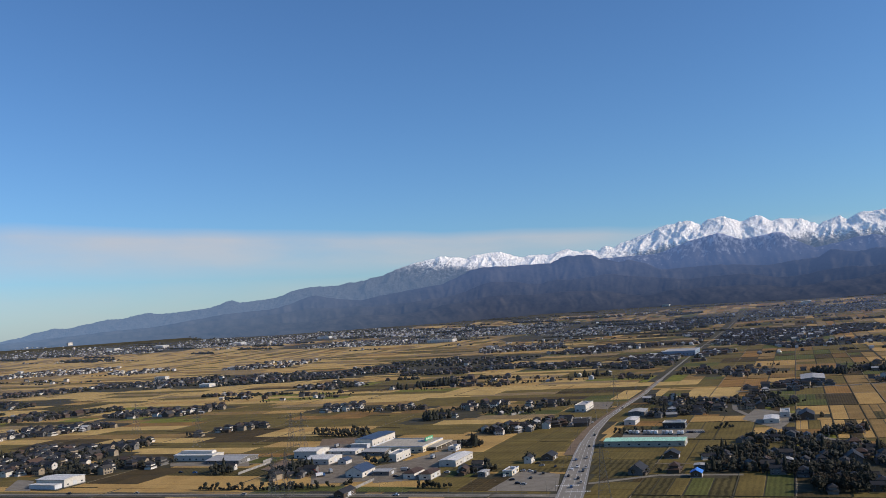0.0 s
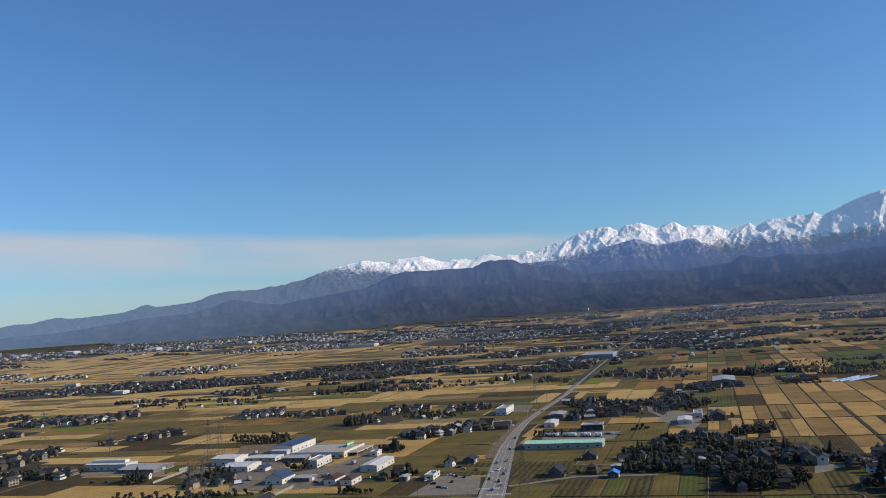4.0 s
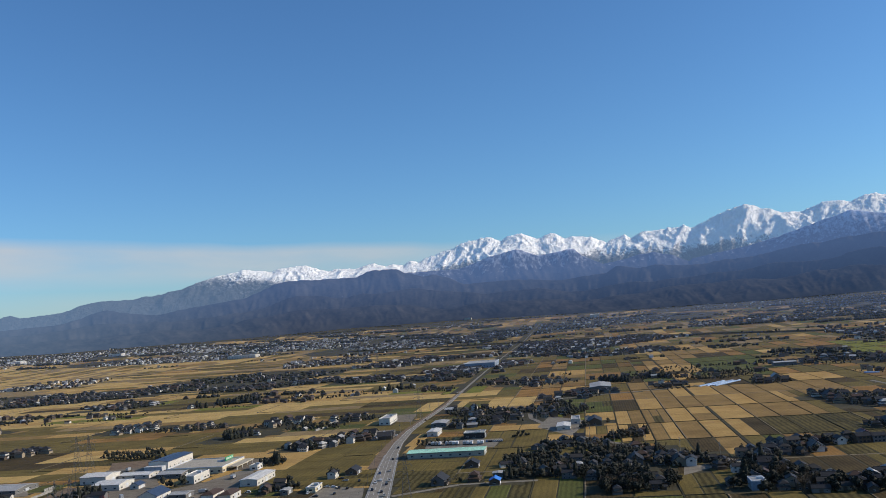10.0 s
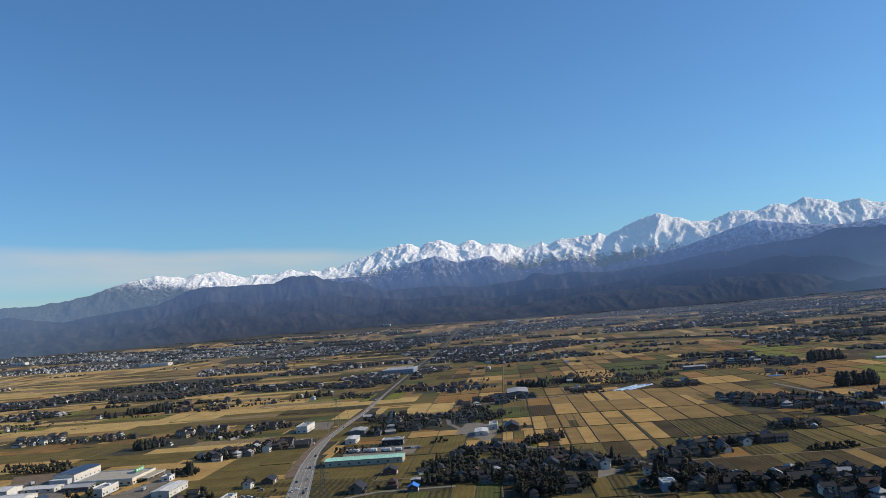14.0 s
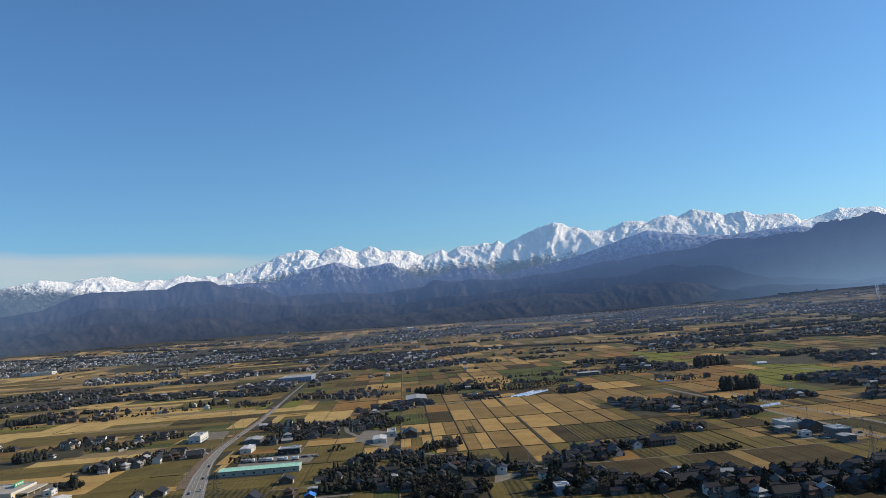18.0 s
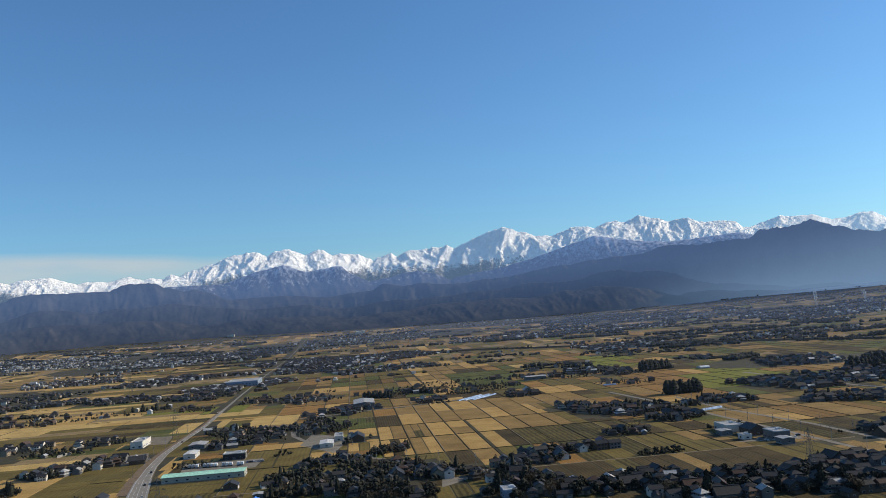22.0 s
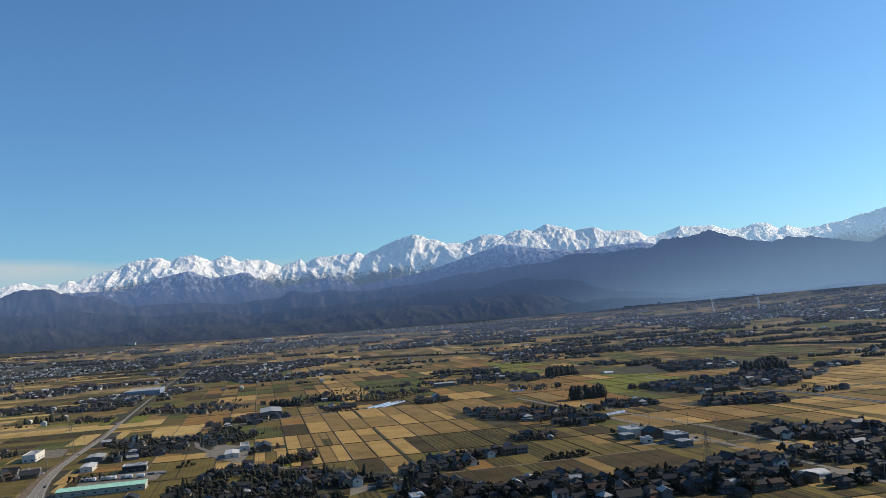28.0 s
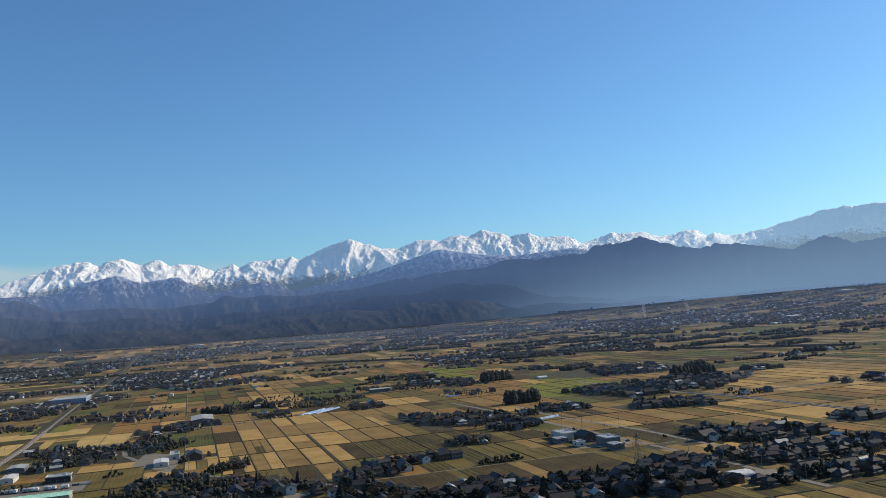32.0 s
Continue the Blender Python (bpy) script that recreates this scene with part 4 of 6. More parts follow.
        fs += [tuple(i + k for i in q) for q in f]
    return vs, fs


def moved(shape, x=0.0, y=0.0, z=0.0, turn_deg=0.0):
    c, s = math.cos(radians(turn_deg)), math.sin(radians(turn_deg))
    return [(px * c - py * s + x, px * s + py * c + y, pz + z) for px, py, pz in shape[0]], shape[1]


def strut(p, q, w):
    """A square bar from p to q."""
    p, q = Vector(p), Vector(q)
    d = (q - p).normalized()
    a = d.cross(Vector((0, 0, 1)) if abs(d.z) < 0.9 else Vector((1, 0, 0))).normalized() * w / 2
    b = d.cross(a).normalized() * w / 2
    v = [tuple(e + k * a + l * b) for e in (p, q) for k, l in ((-1, -1), (1, -1), (1, 1), (-1, 1))]
    return v, [(0, 3, 2, 1), (4, 5, 6, 7), (0, 1, 5, 4), (1, 2, 6, 5), (2, 3, 7, 6), (3, 0, 4, 7)]


def gable(lx, ly, z, rise, over, thick=0.22):
    """A pitched roof with its ridge along x, with eaves and thickness."""
    x, y, dz = lx / 2 + over, ly / 2 + over, rise * over / (ly / 2)
    out = []
    for k in (-1, 1):
        out.append(([(-x, k * y, z - dz), (x, k * y, z - dz), (x, 0, z + rise), (-x, 0, z + rise),
                     (-x, k * y, z - dz + thick), (x, k * y, z - dz + thick), (x, 0, z + rise + thick), (-x, 0, z + rise + thick)],
                    [(0, 3, 2, 1), (4, 5, 6, 7), (0, 1, 5, 4), (1, 2, 6, 5), (2, 3, 7, 6), (3, 0, 4, 7)]))
    return join(*out)


def hip(lx, ly, z, rise, over, thick=0.22):
    x, y, dz = lx / 2 + over, ly / 2 + over, rise * over / (ly / 2)
    r = max(lx / 2 - ly / 2, 0.3)
    b, t = z - dz, z + rise
    v = [(-x, -y, b), (x, -y, b), (x, y, b), (-x, y, b), (-x, -y, b + thick), (x, -y, b + thick), (x, y, b + thick), (-x, y, b + thick), (-r, 0, t + thick), (r, 0, t + thick)]
    return v, [(0, 3, 2, 1), (0, 1, 5, 4), (1, 2, 6, 5), (2, 3, 7, 6), (3, 0, 4, 7), (4, 5, 9, 8), (5, 6, 9), (6, 7, 8, 9), (7, 4, 8)]


def skirt(lx, ly, ix, iy, z, rise, over, thick=0.18):
    """A lean-to roof that runs round an upper storey."""
    x, y = lx / 2 + over, ly / 2 + over
    i, j = ix / 2, iy / 2
    v = [(-x, -y, z), (x, -y, z), (x, y, z), (-x, y, z), (-i, -j, z + rise), (i, -j, z + rise), (i, j, z + rise), (-i, j, z + rise)]
    v += [(a, b, c + thick) for a, b, c in v]
    f = []
    for k in range(4):
        n = (k + 1) % 4
        f += [(8 + k, 8 + n, 12 + n, 12 + k), (k, 4 + k, 4 + n, n), (k, n, 8 + n, 8 + k)]
    return v, f


def gable_wall(lx, ly, h, rise):
    """Walls with gable ends along x."""
    x, y = lx / 2, ly / 2
    v = [(-x, -y, 0), (x, -y, 0), (x, y, 0), (-x, y, 0), (-x, -y, h), (x, -y, h), (x, y, h), (-x, y, h), (-x, 0, h + rise), (x, 0, h + rise)]
    return v, [(0, 1, 5, 4), (2, 3, 7, 6), (1, 2, 6, 9, 5), (3, 0, 4, 8, 7), (0, 3, 2, 1), (4, 5, 9, 8), (6, 7, 8, 9)]


def root(name, m, label, category, group=""):
    e = new(name)
    e.empty_display_size = 0.5
    e.matrix_basis = m
    return tagged(e, label, category, group)


def part(name, shape, material, parent, label="", smooth=False):
    """One mesh part under its thing; a shape or a ready mesh."""
    me = shape if isinstance(shape, bpy.types.Mesh) else mesh_from(name, shape[0], shape[1], material, smooth)
    ob = new(name, me)
    ob.parent = parent
    if label:
        tagged(ob, label)
    return ob


def window_set(parent, walls, w, h, name="window", plain=False):
    """Windows proud of the walls: rows of (x, y, z, turn); each is a frame with its pane."""
    def rim(x, z, y):
        return [(-x, y, z), (x, y, z), (x, y, h - z), (-x, y, h - z)]
    vs = rim(w / 2, 0.0, 0.02) + rim(w / 2, 0.0, -0.05) + rim(w / 2 - 0.1, 0.1, -0.05) + rim(w / 2 - 0.1, 0.1, -0.02)
    fs = [(4 * k + i, 4 * k + (i + 1) % 4, 4 * k + 4 + (i + 1) % 4, 4 * k + 4 + i) for k in range(3) for i in range(4)]
    if plain:
        fr = mesh_from("window", vs, fs + [(12, 13, 14, 15)], [FRAME, GLASS])
        fr.polygons[12].material_index = 1
    else:
        fr = mesh_from("window", vs, fs, FRAME)
    glass = box(-w / 2 + 0.1, -0.02, 0.1, w / 2 - 0.1, 0.015, h - 0.1)
    pane = mesh_from("pane", *glass, GLASS)
    for x, y, z, t in walls:
        o = part(name, fr, None, parent)
        o.matrix_basis = pose(x, y, z, 0, 0, t)
        if not plain:
            part("pane", pane, None, o)


# ---- the plan of what is taken ----
rng = random.Random(7)
TRUNK = [(38, 400, 15), (52, 470, 15), (68, 540, 15), (96, 671, 13), (109, 729, 11), (125, 790, 9), (149, 864, 6.8), (180, 941, 5.6), (235, 1071, 4.8), (297, 1240, 4.3), (373, 1444, 3.9), (439, 1617, 3.4), (568, 1945, 2.3), (654, 2153, 1.9), (840, 2598, 1.5), (1000, 3000, 1.2), (1180, 3440, 1.0)]
CROSS_ROAD = [(-1200, 963, 9), (-351, 672, 9), (-121, 595, 9), (40, 540, 9), (63, 531, 9)]
LANES = {"village_road": [(290, 905, 5), (278, 865, 5), (271, 767, 5), (275, 690, 5), (300, 600, 5), (318, 545, 5), (312, 505, 5)],
         "farm_road": [(640, 690, 5), (600, 580, 5), (570, 493, 5), (522, 362, 5), (482, 262, 5)],
         "canal_road": [(960, 900, 7), (871, 646, 7), (856, 568, 7), (833, 516, 7), (817, 472, 7), (803, 430, 7), (790, 393, 7), (730, 290, 7)],
         "grove_road": [(330, 1018, 5), (363, 1015, 5), (431, 1012, 5), (481, 1005, 5), (543, 1003, 5), (617, 1034, 5)],
         "hut_road": [(866, 600, 4), (912, 572, 4), (944, 558, 4), (979, 535, 4), (1020, 516, 4), (1120, 450, 4)],
         "field_road": [(700, 760, 5), (650, 640, 5), (615, 508, 5), (587, 436, 5), (560, 372, 5)],
         "house_road": [(82, 562, 5), (130, 573, 5), (180, 556, 5)],
         "hall_road": [(700, 880, 5), (649, 717, 5), (621, 637, 5)],
         "far_road": [(480, 2010, 8), (569, 1969, 8), (712, 1895, 8), (900, 1800, 8)]}
BANK = [(300, 2750), (564, 2581), (956, 2307), (1203, 2023), (1345, 1756), (1464, 1530), (1551, 1279), (1590, 1050), (1610, 800)]


def seg_dist(x, y, a, b):
    dx, dy = b[0] - a[0], b[1] - a[1]
    t = max(0.0, min(1.0, ((x - a[0]) * dx + (y - a[1]) * dy) / (dx * dx + dy * dy + 1e-9)))
    return math.hypot(x - a[0] - t * dx, y - a[1] - t * dy)


def line_dist(x, y, pts):
    return min(seg_dist(x, y, a, b) for a, b in zip(pts[:-1], pts[1:]))


def in_quad(x, y, q):
    p = [(q[i], q[i + 1]) for i in (0, 2, 4, 6)]
    s = [(b[0] - a[0]) * (y - a[1]) - (b[1] - a[1]) * (x - a[0]) for a, b in zip(p, p[1:] + p[:1])]
    return all(k >= 0 for k in s) or all(k <= 0 for k in s)


def road_clear(x, y, r):
    if line_dist(x, y, TRUNK) < 9 + r or line_dist(x, y, CROSS_ROAD) < 5 + r or line_dist(x, y, BANK) < 14 + r:
        return False
    return all(line_dist(x, y, p) > 3 + r for p in LANES.values())


def built_clear(x, y, r):
    u, v = to_uv(x, y)
    return all(abs(u - b[2]) > b[5] / 2 + r or abs(v - b[3]) > b[4] / 2 + r for b in BUILDINGS)


def yard_clear(x, y):
    return not any(q[8] in ("asphalt", "gravel") and in_quad(x, y, q) for q in YARDS)


# ---- roads ----
def ribbon(pts, lift, material, name, off=0.0, width=None, dash=0.0, thick=0.1):
    """A strip along points (x, y, width) that follows the ground; dash: length of its pieces."""
    fine = []
    for a, b in zip(pts[:-1], pts[1:]):
        n = max(1, int(math.hypot(b[0] - a[0], b[1] - a[1]) / 15))
        fine += [tuple(a[k] + (b[k] - a[k]) * i / n for k in range(3)) for i in range(n)]
    fine.append(pts[-1])
    left = []
    for i, (x, y, w) in enumerate(fine):
        p, q = fine[max(i - 1, 0)], fine[min(i + 1, len(fine) - 1)]
        dx, dy = q[0] - p[0], q[1] - p[1]
        l = math.hypot(dx, dy)
        left.append((-dy / l, dx / l))
    vs, fs = [], []

    def station(i, f):
        x, y, w = (fine[i][k] + (fine[i + 1][k] - fine[i][k]) * f for k in range(3))
        nx, ny = left[i]
        h = (width or w) / 2
        x, y = x + nx * off * w, y + ny * off * w
        z = gz(x, y) + lift
        return [(x + nx * h, y + ny * h, z), (x - nx * h, y - ny * h, z), (x + nx * h, y + ny * h, z - thick), (x - nx * h, y - ny * h, z - thick)]
    for i in range(len(fine) - 1):
        k = len(vs)
        vs += station(i, 0.0) + station(i, dash or 1.0)
        fs += [(k + 1, k + 5, k + 4, k), (k, k + 4, k + 6, k + 2), (k + 3, k + 7, k + 5, k + 1)]
    return mesh_from(name, vs, fs, material)


road = tagged(new("road", ribbon(TRUNK, 0.24, ASPHALT, "road")), "straight grey asphalt trunk road across the fields", "road", kind="structure")
near_trunk = TRUNK[:5]
tagged(new("road_verge", ribbon([(x, y, w * 1.75) for x, y, w in TRUNK[3:10]], 0.16, EARTH, "road_verge", 0.18)), "bare reddish earth where the road is being widened", "verge", kind="structure")
for off, dash in ((0.46, 0), (-0.46, 0), (0.0, 0), (0.23, 0.45), (-0.23, 0.45)):
    part("lane_marking", ribbon(near_trunk, 0.252, PAINT, "lane_marking", off, 0.22 if dash else 0.2, dash, 0.01), None, road)
for off, dash in ((0.44, 0), (-0.44, 0), (0.0, 0.5)):
    part("lane_marking", ribbon(TRUNK[4:10], 0.252, PAINT, "lane_marking", off, 0.25, dash, 0.01), None, road)
part("kerb", ribbon(near_trunk, 0.38, CONCRETE, "kerb", 0.53, 0.9, 0, 0.3), None, road, "pale concrete kerb and path")
part("kerb", ribbon(near_trunk, 0.38, CONCRETE, "kerb", -0.53, 0.9, 0, 0.3), None, road, "pale concrete kerb and path")
for s in (0.0, 0.5):
    for k in range(12):
        x, y = 69.0 + 0.2 * s + 8 * s, 560.0 - 40 * s
        a, b = x - 7.5 + k * 1.25, y + 1.6 - k * 0.27
        part("crossing_stripe", moved(box(-0.3, -1.6, gz(a, b) + 0.245, 0.3, 1.6, gz(a, b) + 0.256), a, b, 0, -12), PAINT, road)
road = tagged(new("road", ribbon(CROSS_ROAD, 0.2, OLD_ROAD, "road")), "two-lane pale asphalt cross road with a guard rail", "road", kind="structure")
part("lane_marking", ribbon(CROSS_ROAD, 0.212, PAINT, "lane_marking", 0.0, 0.2, 0.5, 0.01), None, road)
part("guard_rail", ribbon(CROSS_ROAD[:-1], 0.95, STEEL, "guard_rail", 0.5, 0.12, 0, 0.35), None, road)
part("guard_rail", ribbon(CROSS_ROAD[:-1], 0.95, STEEL, "guard_rail", -0.5, 0.12, 0, 0.35), None, road)
for name, pts in LANES.items():
    lane = tagged(new("road", ribbon(pts, 0.2, OLD_ROAD, name)), "narrow pale asphalt lane between plots", "road", kind="structure")
    if name == "canal_road":
        for off in (0.5, -0.5):
            part("parapet", ribbon(pts[1:-1], 0.65, CONCRETE, "parapet", off, 0.5, 0, 0.6), None, lane, "weathered concrete parapet")
vs, fs = [], []
for i, (x, y) in enumerate(BANK):
    p, q = BANK[max(i - 1, 0)], BANK[min(i + 1, len(BANK) - 1)]
    l = math.hypot(q[0] - p[0], q[1] - p[1])
    nx, ny = -(q[1] - p[1]) / l, (q[0] - p[0]) / l
    z = gz(x, y)
    vs += [(x + nx * o, y + ny * o, z + h) for o, h in ((-12, -0.5), (-5, 3.6), (5, 3.6), (12, -0.5))]
    if i:
        k = 4 * i
        fs += [(k - 4 + j, k + j, k + j + 1, k - 3 + j) for j in range(3)]
BANK_GRASS = rough_mat("dark_bank_grass", (0.022, 0.021, 0.012), (0.055, 0.048, 0.024), 14.0, 0.95)
tagged(new("road_embankment", mesh_from("road_embankment", vs, fs, BANK_GRASS)), "long dark grassy embankment across the plain", "embankment", kind="structure")
SURFACE = {"asphalt": OLD_ROAD, "gravel": GRAVEL, "earth": EARTH}
for k, q in enumerate(YARDS):
    z = 0.17 + 0.008 * k
    vs = [(q[i], q[i + 1], z) for i in (0, 2, 4, 6)] + [(q[i], q[i + 1], 0.0) for i in (0, 2, 4, 6)]
    tagged(new("pavement", mesh_from("yard", vs, [(0, 1, 2, 3), (0, 4, 5, 1), (1, 5, 6, 2), (2, 6, 7, 3), (3, 7, 4, 0)], SURFACE[q[8]])),
           {"asphalt": "grey asphalt car park", "gravel": "pale gravel yard", "earth": "bare reddish earth yard"}[q[8]], "yard", kind="structure")


# ---- named buildings ----
STYLE_WORDS = {"mono_white": "large white metal-clad warehouse with a pale sheet roof", "monitor_white": "white two-storey workshop with a raised roof strip", "low_grey": "low grey shed with a ribbed pale roof",
               "low_white": "white metal-clad hall with a low pale roof", "mono_blue": "long white factory hall with a dark blue roof", "flat_beige": "low building with a wide beige flat roof",
               "flat_white": "white flat-roofed block with rows of windows", "gable_blue": "white shed with a dark blue pitched roof", "hip_brown": "white two-storey apartment house with a brown hipped roof",
               "gable_mint": "long warehouse with a mint green sheet roof", "flat_black": "black flat-roofed hall with a white roof edge", "gable_dark": "dark wooden building with a black tiled roof",
               "gable_tarp": "small house with blue tarpaulin on its roof", "flat_blue": "blue-grey clad flat-roofed building", "flat_grey": "grey flat-roofed school building with windows", "gable_red": "house with a dark red sheet roof",
               "arch_white": "white shed with a rounded sheet roof"}


def arch(lx, ly, base, rise, n=9, cap=True):
    """A barrel vault along x."""
    vs = []
    for x in (-lx / 2, lx / 2):
        vs += [(x, -ly / 2 * math.cos(math.pi * i / n), base + rise * math.sin(math.pi * i / n)) for i in range(n + 1)]
    fs = [(i, n + 1 + i, n + 2 + i, i + 1) for i in range(n)]
    if cap:
        fs += [tuple(range(n + 1)), tuple(range(2 * n + 1, n, -1))]
    return vs, fs


def wall_windows(lx, ly, z, step, w, sides="-u+v-v"):
    """Places for windows along the long and the end walls."""
    out = []
    n = min(10, max(1, int(lx / step)))
    out += [(-lx / 2 + lx * (i + 0.5) / n, -ly / 2, z, 0) for i in range(n)]
    m = min(10, max(1, int(ly / step)))
    out += [(lx / 2, -ly / 2 + ly * (i + 0.5) / m, z, 90) for i in range(m)]
    out += [(-lx / 2, -ly / 2 + ly * (i + 0.5) / m, z, -90) for i in range(m)]
    return out


def named_building(kind, style, u, v, lv, du, h):
    x, y = uv(u, v)
    form, tone = style.split("_")
    # own x runs along v, own y along u
    e = root(kind, pose(x, y, gz(x, y), 0, 0, TURN - 90), STYLE_WORDS[style], "building", "sheds and halls" if form in ("low", "mono", "arch") else "")
    wall = {"white": "white", "grey": "grey", "blue": "white", "beige": "beige", "brown": "white", "mint": "mint", "black": "black", "dark": "brown", "tarp": "brown", "red": "cream"}[tone]
    if style == "flat_blue":
        wall = "steel" if h > 10 else "blue"
    roof = {"white": "white", "grey": "silver", "blue": "blue", "beige": "beige", "brown": "brown", "mint": "mint", "black": "black", "dark": "black", "tarp": "tarp", "red": "red"}[tone]
    lx, ly = lv, du
    across = ly > lx        # ridge along the longer side
    a, b = (ly, lx) if across else (lx, ly)
    turn = 90 if across else 0
    part("plinth", box(-lx / 2 - 0.15, -ly / 2 - 0.15, -0.3, lx / 2 + 0.15, ly / 2 + 0.15, 0.45), CONCRETE, e)
    if form == "flat":
        part("wall", box(-lx / 2, -ly / 2, 0.45, lx / 2, ly / 2, h), WALLS[wall], e)
        part("roof", box(-lx / 2 + 0.4, -ly / 2 + 0.4, h - 0.4, lx / 2 - 0.4, ly / 2 - 0.4, h + 0.06), ROOFS["beige" if tone == "beige" else "silver"], e, "flat roof")
        t = 0.4
        edge = WALLS["white"] if tone in ("black", "white") else WALLS["steel"]
        part("parapet", join(box(-lx / 2 - 0.1, -ly / 2 - 0.1, h, lx / 2 + 0.1, -ly / 2 + t, h + 0.7), box(-lx / 2 - 0.1, ly / 2 - t, h, lx / 2 + 0.1, ly / 2 + 0.1, h + 0.7),
             box(-lx / 2 - 0.1, -ly / 2 + t, h, -lx / 2 + t, ly / 2 - t, h + 0.7), box(lx / 2 - t, -ly / 2 + t, h, lx / 2 + 0.1, ly / 2 - t, h + 0.7)), edge, e)
        part("roof_unit", moved(box(-1.6, -1.1, h, 1.6, 1.1, h + 1.5), lx * 0.2, ly * 0.1), WALLS["steel"], e)
        floors = max(1, int((h - 0.8) / 3.2))
        for f in range(floors):
            window_set(e, wall_windows(lx, ly, 1.2 + 3.1 * f, 5.5 if h < 12 else 7.5, 2.4, ), 2.4, 1.4)
    elif form == "arch":
        part("wall", join(box(-lx / 2, -ly / 2, 0.45, lx / 2, -ly / 2 + 0.2, h * 0.45), box(-lx / 2, ly / 2 - 0.2, 0.45, lx / 2, ly / 2, h * 0.45)), WALLS["steel"], e)
        part("roof", arch(lx, ly + 0.4, h * 0.45, h * 0.55), ROOFS["white"], e)
        part("end_wall", join(box(-lx / 2 + 0.1, -ly / 2 + 0.2, 0.45, -lx / 2 + 0.3, ly / 2 - 0.2, h * 0.45), box(lx / 2 - 0.3, -ly / 2 + 0.2, 0.45, lx / 2 - 0.1, ly / 2 - 0.2, h * 0.45)), WALLS["steel"], e)
    else:
        rise = {"mono": 0.09, "monitor": 0.1, "low": 0.12, "gable": 0.5, "hip": 0.42}[form] * b / 2
        if style == "gable_mint":
            rise = 0.11 * b / 2
        if form == "hip":
            part("wall", box(-lx / 2, -ly / 2, 0.45, lx / 2, ly / 2, h), WALLS[wall], e)
            part("roof", moved(hip(a, b, h, rise, 0.6), turn_deg=turn), ROOFS[roof], e)
        else:
            s = gable_wall(a, b, h, rise)
            part("wall", moved((s[0], s[1]), turn_deg=turn), WALLS[wall], e)
            part("roof", moved(gable(a, b, h + 0.02, rise, 0.5), turn_deg=turn), ROOFS[roof], e)
            part("ridge_cap", moved(box(-a / 2 - 0.4, -0.3, h + rise + 0.1, a / 2 + 0.4, 0.3, h + rise + 0.36), turn_deg=turn), ROOFS[roof], e)
        if form == "monitor":
            part("roof_monitor", moved(box(-a * 0.4, -b * 0.2, h + rise * 0.5, a * 0.4, b * 0.2, h + rise + 2.2), turn_deg=turn), WALLS["white"], e)
        if form == "mono":
            part("lean_to", box(-lx / 2, -ly / 2 - 7.5, 0.0, lx / 2 - 2, -ly / 2 - 0.03, h * 0.55), WALLS["steel"], e)
            part("lean_to_roof", box(-lx / 2 - 0.4, -ly / 2 - 8, h * 0.55 + 0.01, lx / 2 - 1.6, -ly / 2 - 0.03, h * 0.55 + 0.25), ROOFS["white"], e)
        part("gutter", moved(box(-a / 2, -b / 2 - 0.62, h - 0.3, a / 2, -b / 2 - 0.42, h - 0.12), turn_deg=turn), STEEL, e)
        window_set(e, wall_windows(lx, ly, 1.3, 7.0, 2.2), 2.0, 1.2)
        if h > 6.8:
            window_set(e, wall_windows(lx, ly, h - 2.1, 6.5, 2.2), 2.0, 1.1)
    part("door", box(lx / 2 + 0.0, -2.0, 0.1, lx / 2 + 0.09, 2.0, min(3.8, h - 0.6)), WALLS["steel"], e, "metal roller door")
    if kind == "supermarket":
        part("sign_board", box(lx / 2 - 9, -ly / 2 + 26, h + 0.7, lx / 2 - 8.4, -ly / 2 + 42, h + 3.6), rough_mat("green_sign", (0.04, 0.30, 0.13), (0.07, 0.42, 0.2), 3, 0.5), e, "green roof sign")
        for k in range(4):
            part("sign_bar", box(lx / 2 - 8.39, -ly / 2 + 27.5 + 3.6 * k, h + 1.4, lx / 2 - 8.33, -ly / 2 + 30 + 3.6 * k, h + 2.9), WALLS["white"], e)
        part("canopy", box(lx / 2 + 0.1, -ly / 2 + 8, h - 2.0, lx / 2 + 9, ly / 2, h - 1.2), ROOFS["beige"], e)
        for k in range(4):
            part("canopy_post", box(lx / 2 + 8.2, -ly / 2 + 9 + 11 * k, 0, lx / 2 + 8.7, -ly / 2 + 9.5 + 11 * k, h - 2.0), WALLS["white"], e)


for kind, style, u, v, lv, du, h in BUILDINGS:
    front = 8.0 if style.startswith("mono") else 0.0        # room for a lean-to
    named_building(kind, style, u + front / 2, v, lv, du - front, max(3.2, h * 0.74))

# vinyl tunnels
VINYL = rough_mat("blue_white_vinyl_sheet", (0.10, 0.22, 0.46), (0.45, 0.56, 0.70), 9.0, 0.6)
for x0, y0, x1, y1, w, h in GREENHOUSE_A:
    w, h = w * 0.6, h * 0.62
    l, t = math.hypot(x1 - x0, y1 - y0), math.degrees(math.atan2(y1 - y0, x1 - x0))
    e = root("greenhouse", pose((x0 + x1) / 2, (y0 + y1) / 2, gz(x0, y0), 0, 0, t), "long tunnel greenhouse of pale blue vinyl sheet", "greenhouse", "tunnel greenhouses")
    part("cover", arch(l, w, 0.05, h, 10), VINYL, e)
    for k in range(int(l / 6) + 1):
        part("hoop", moved(arch(0.2, w + 0.12, 0.05, h + 0.06, 10, False), x=-l / 2 + 6 * k), STEEL, e)

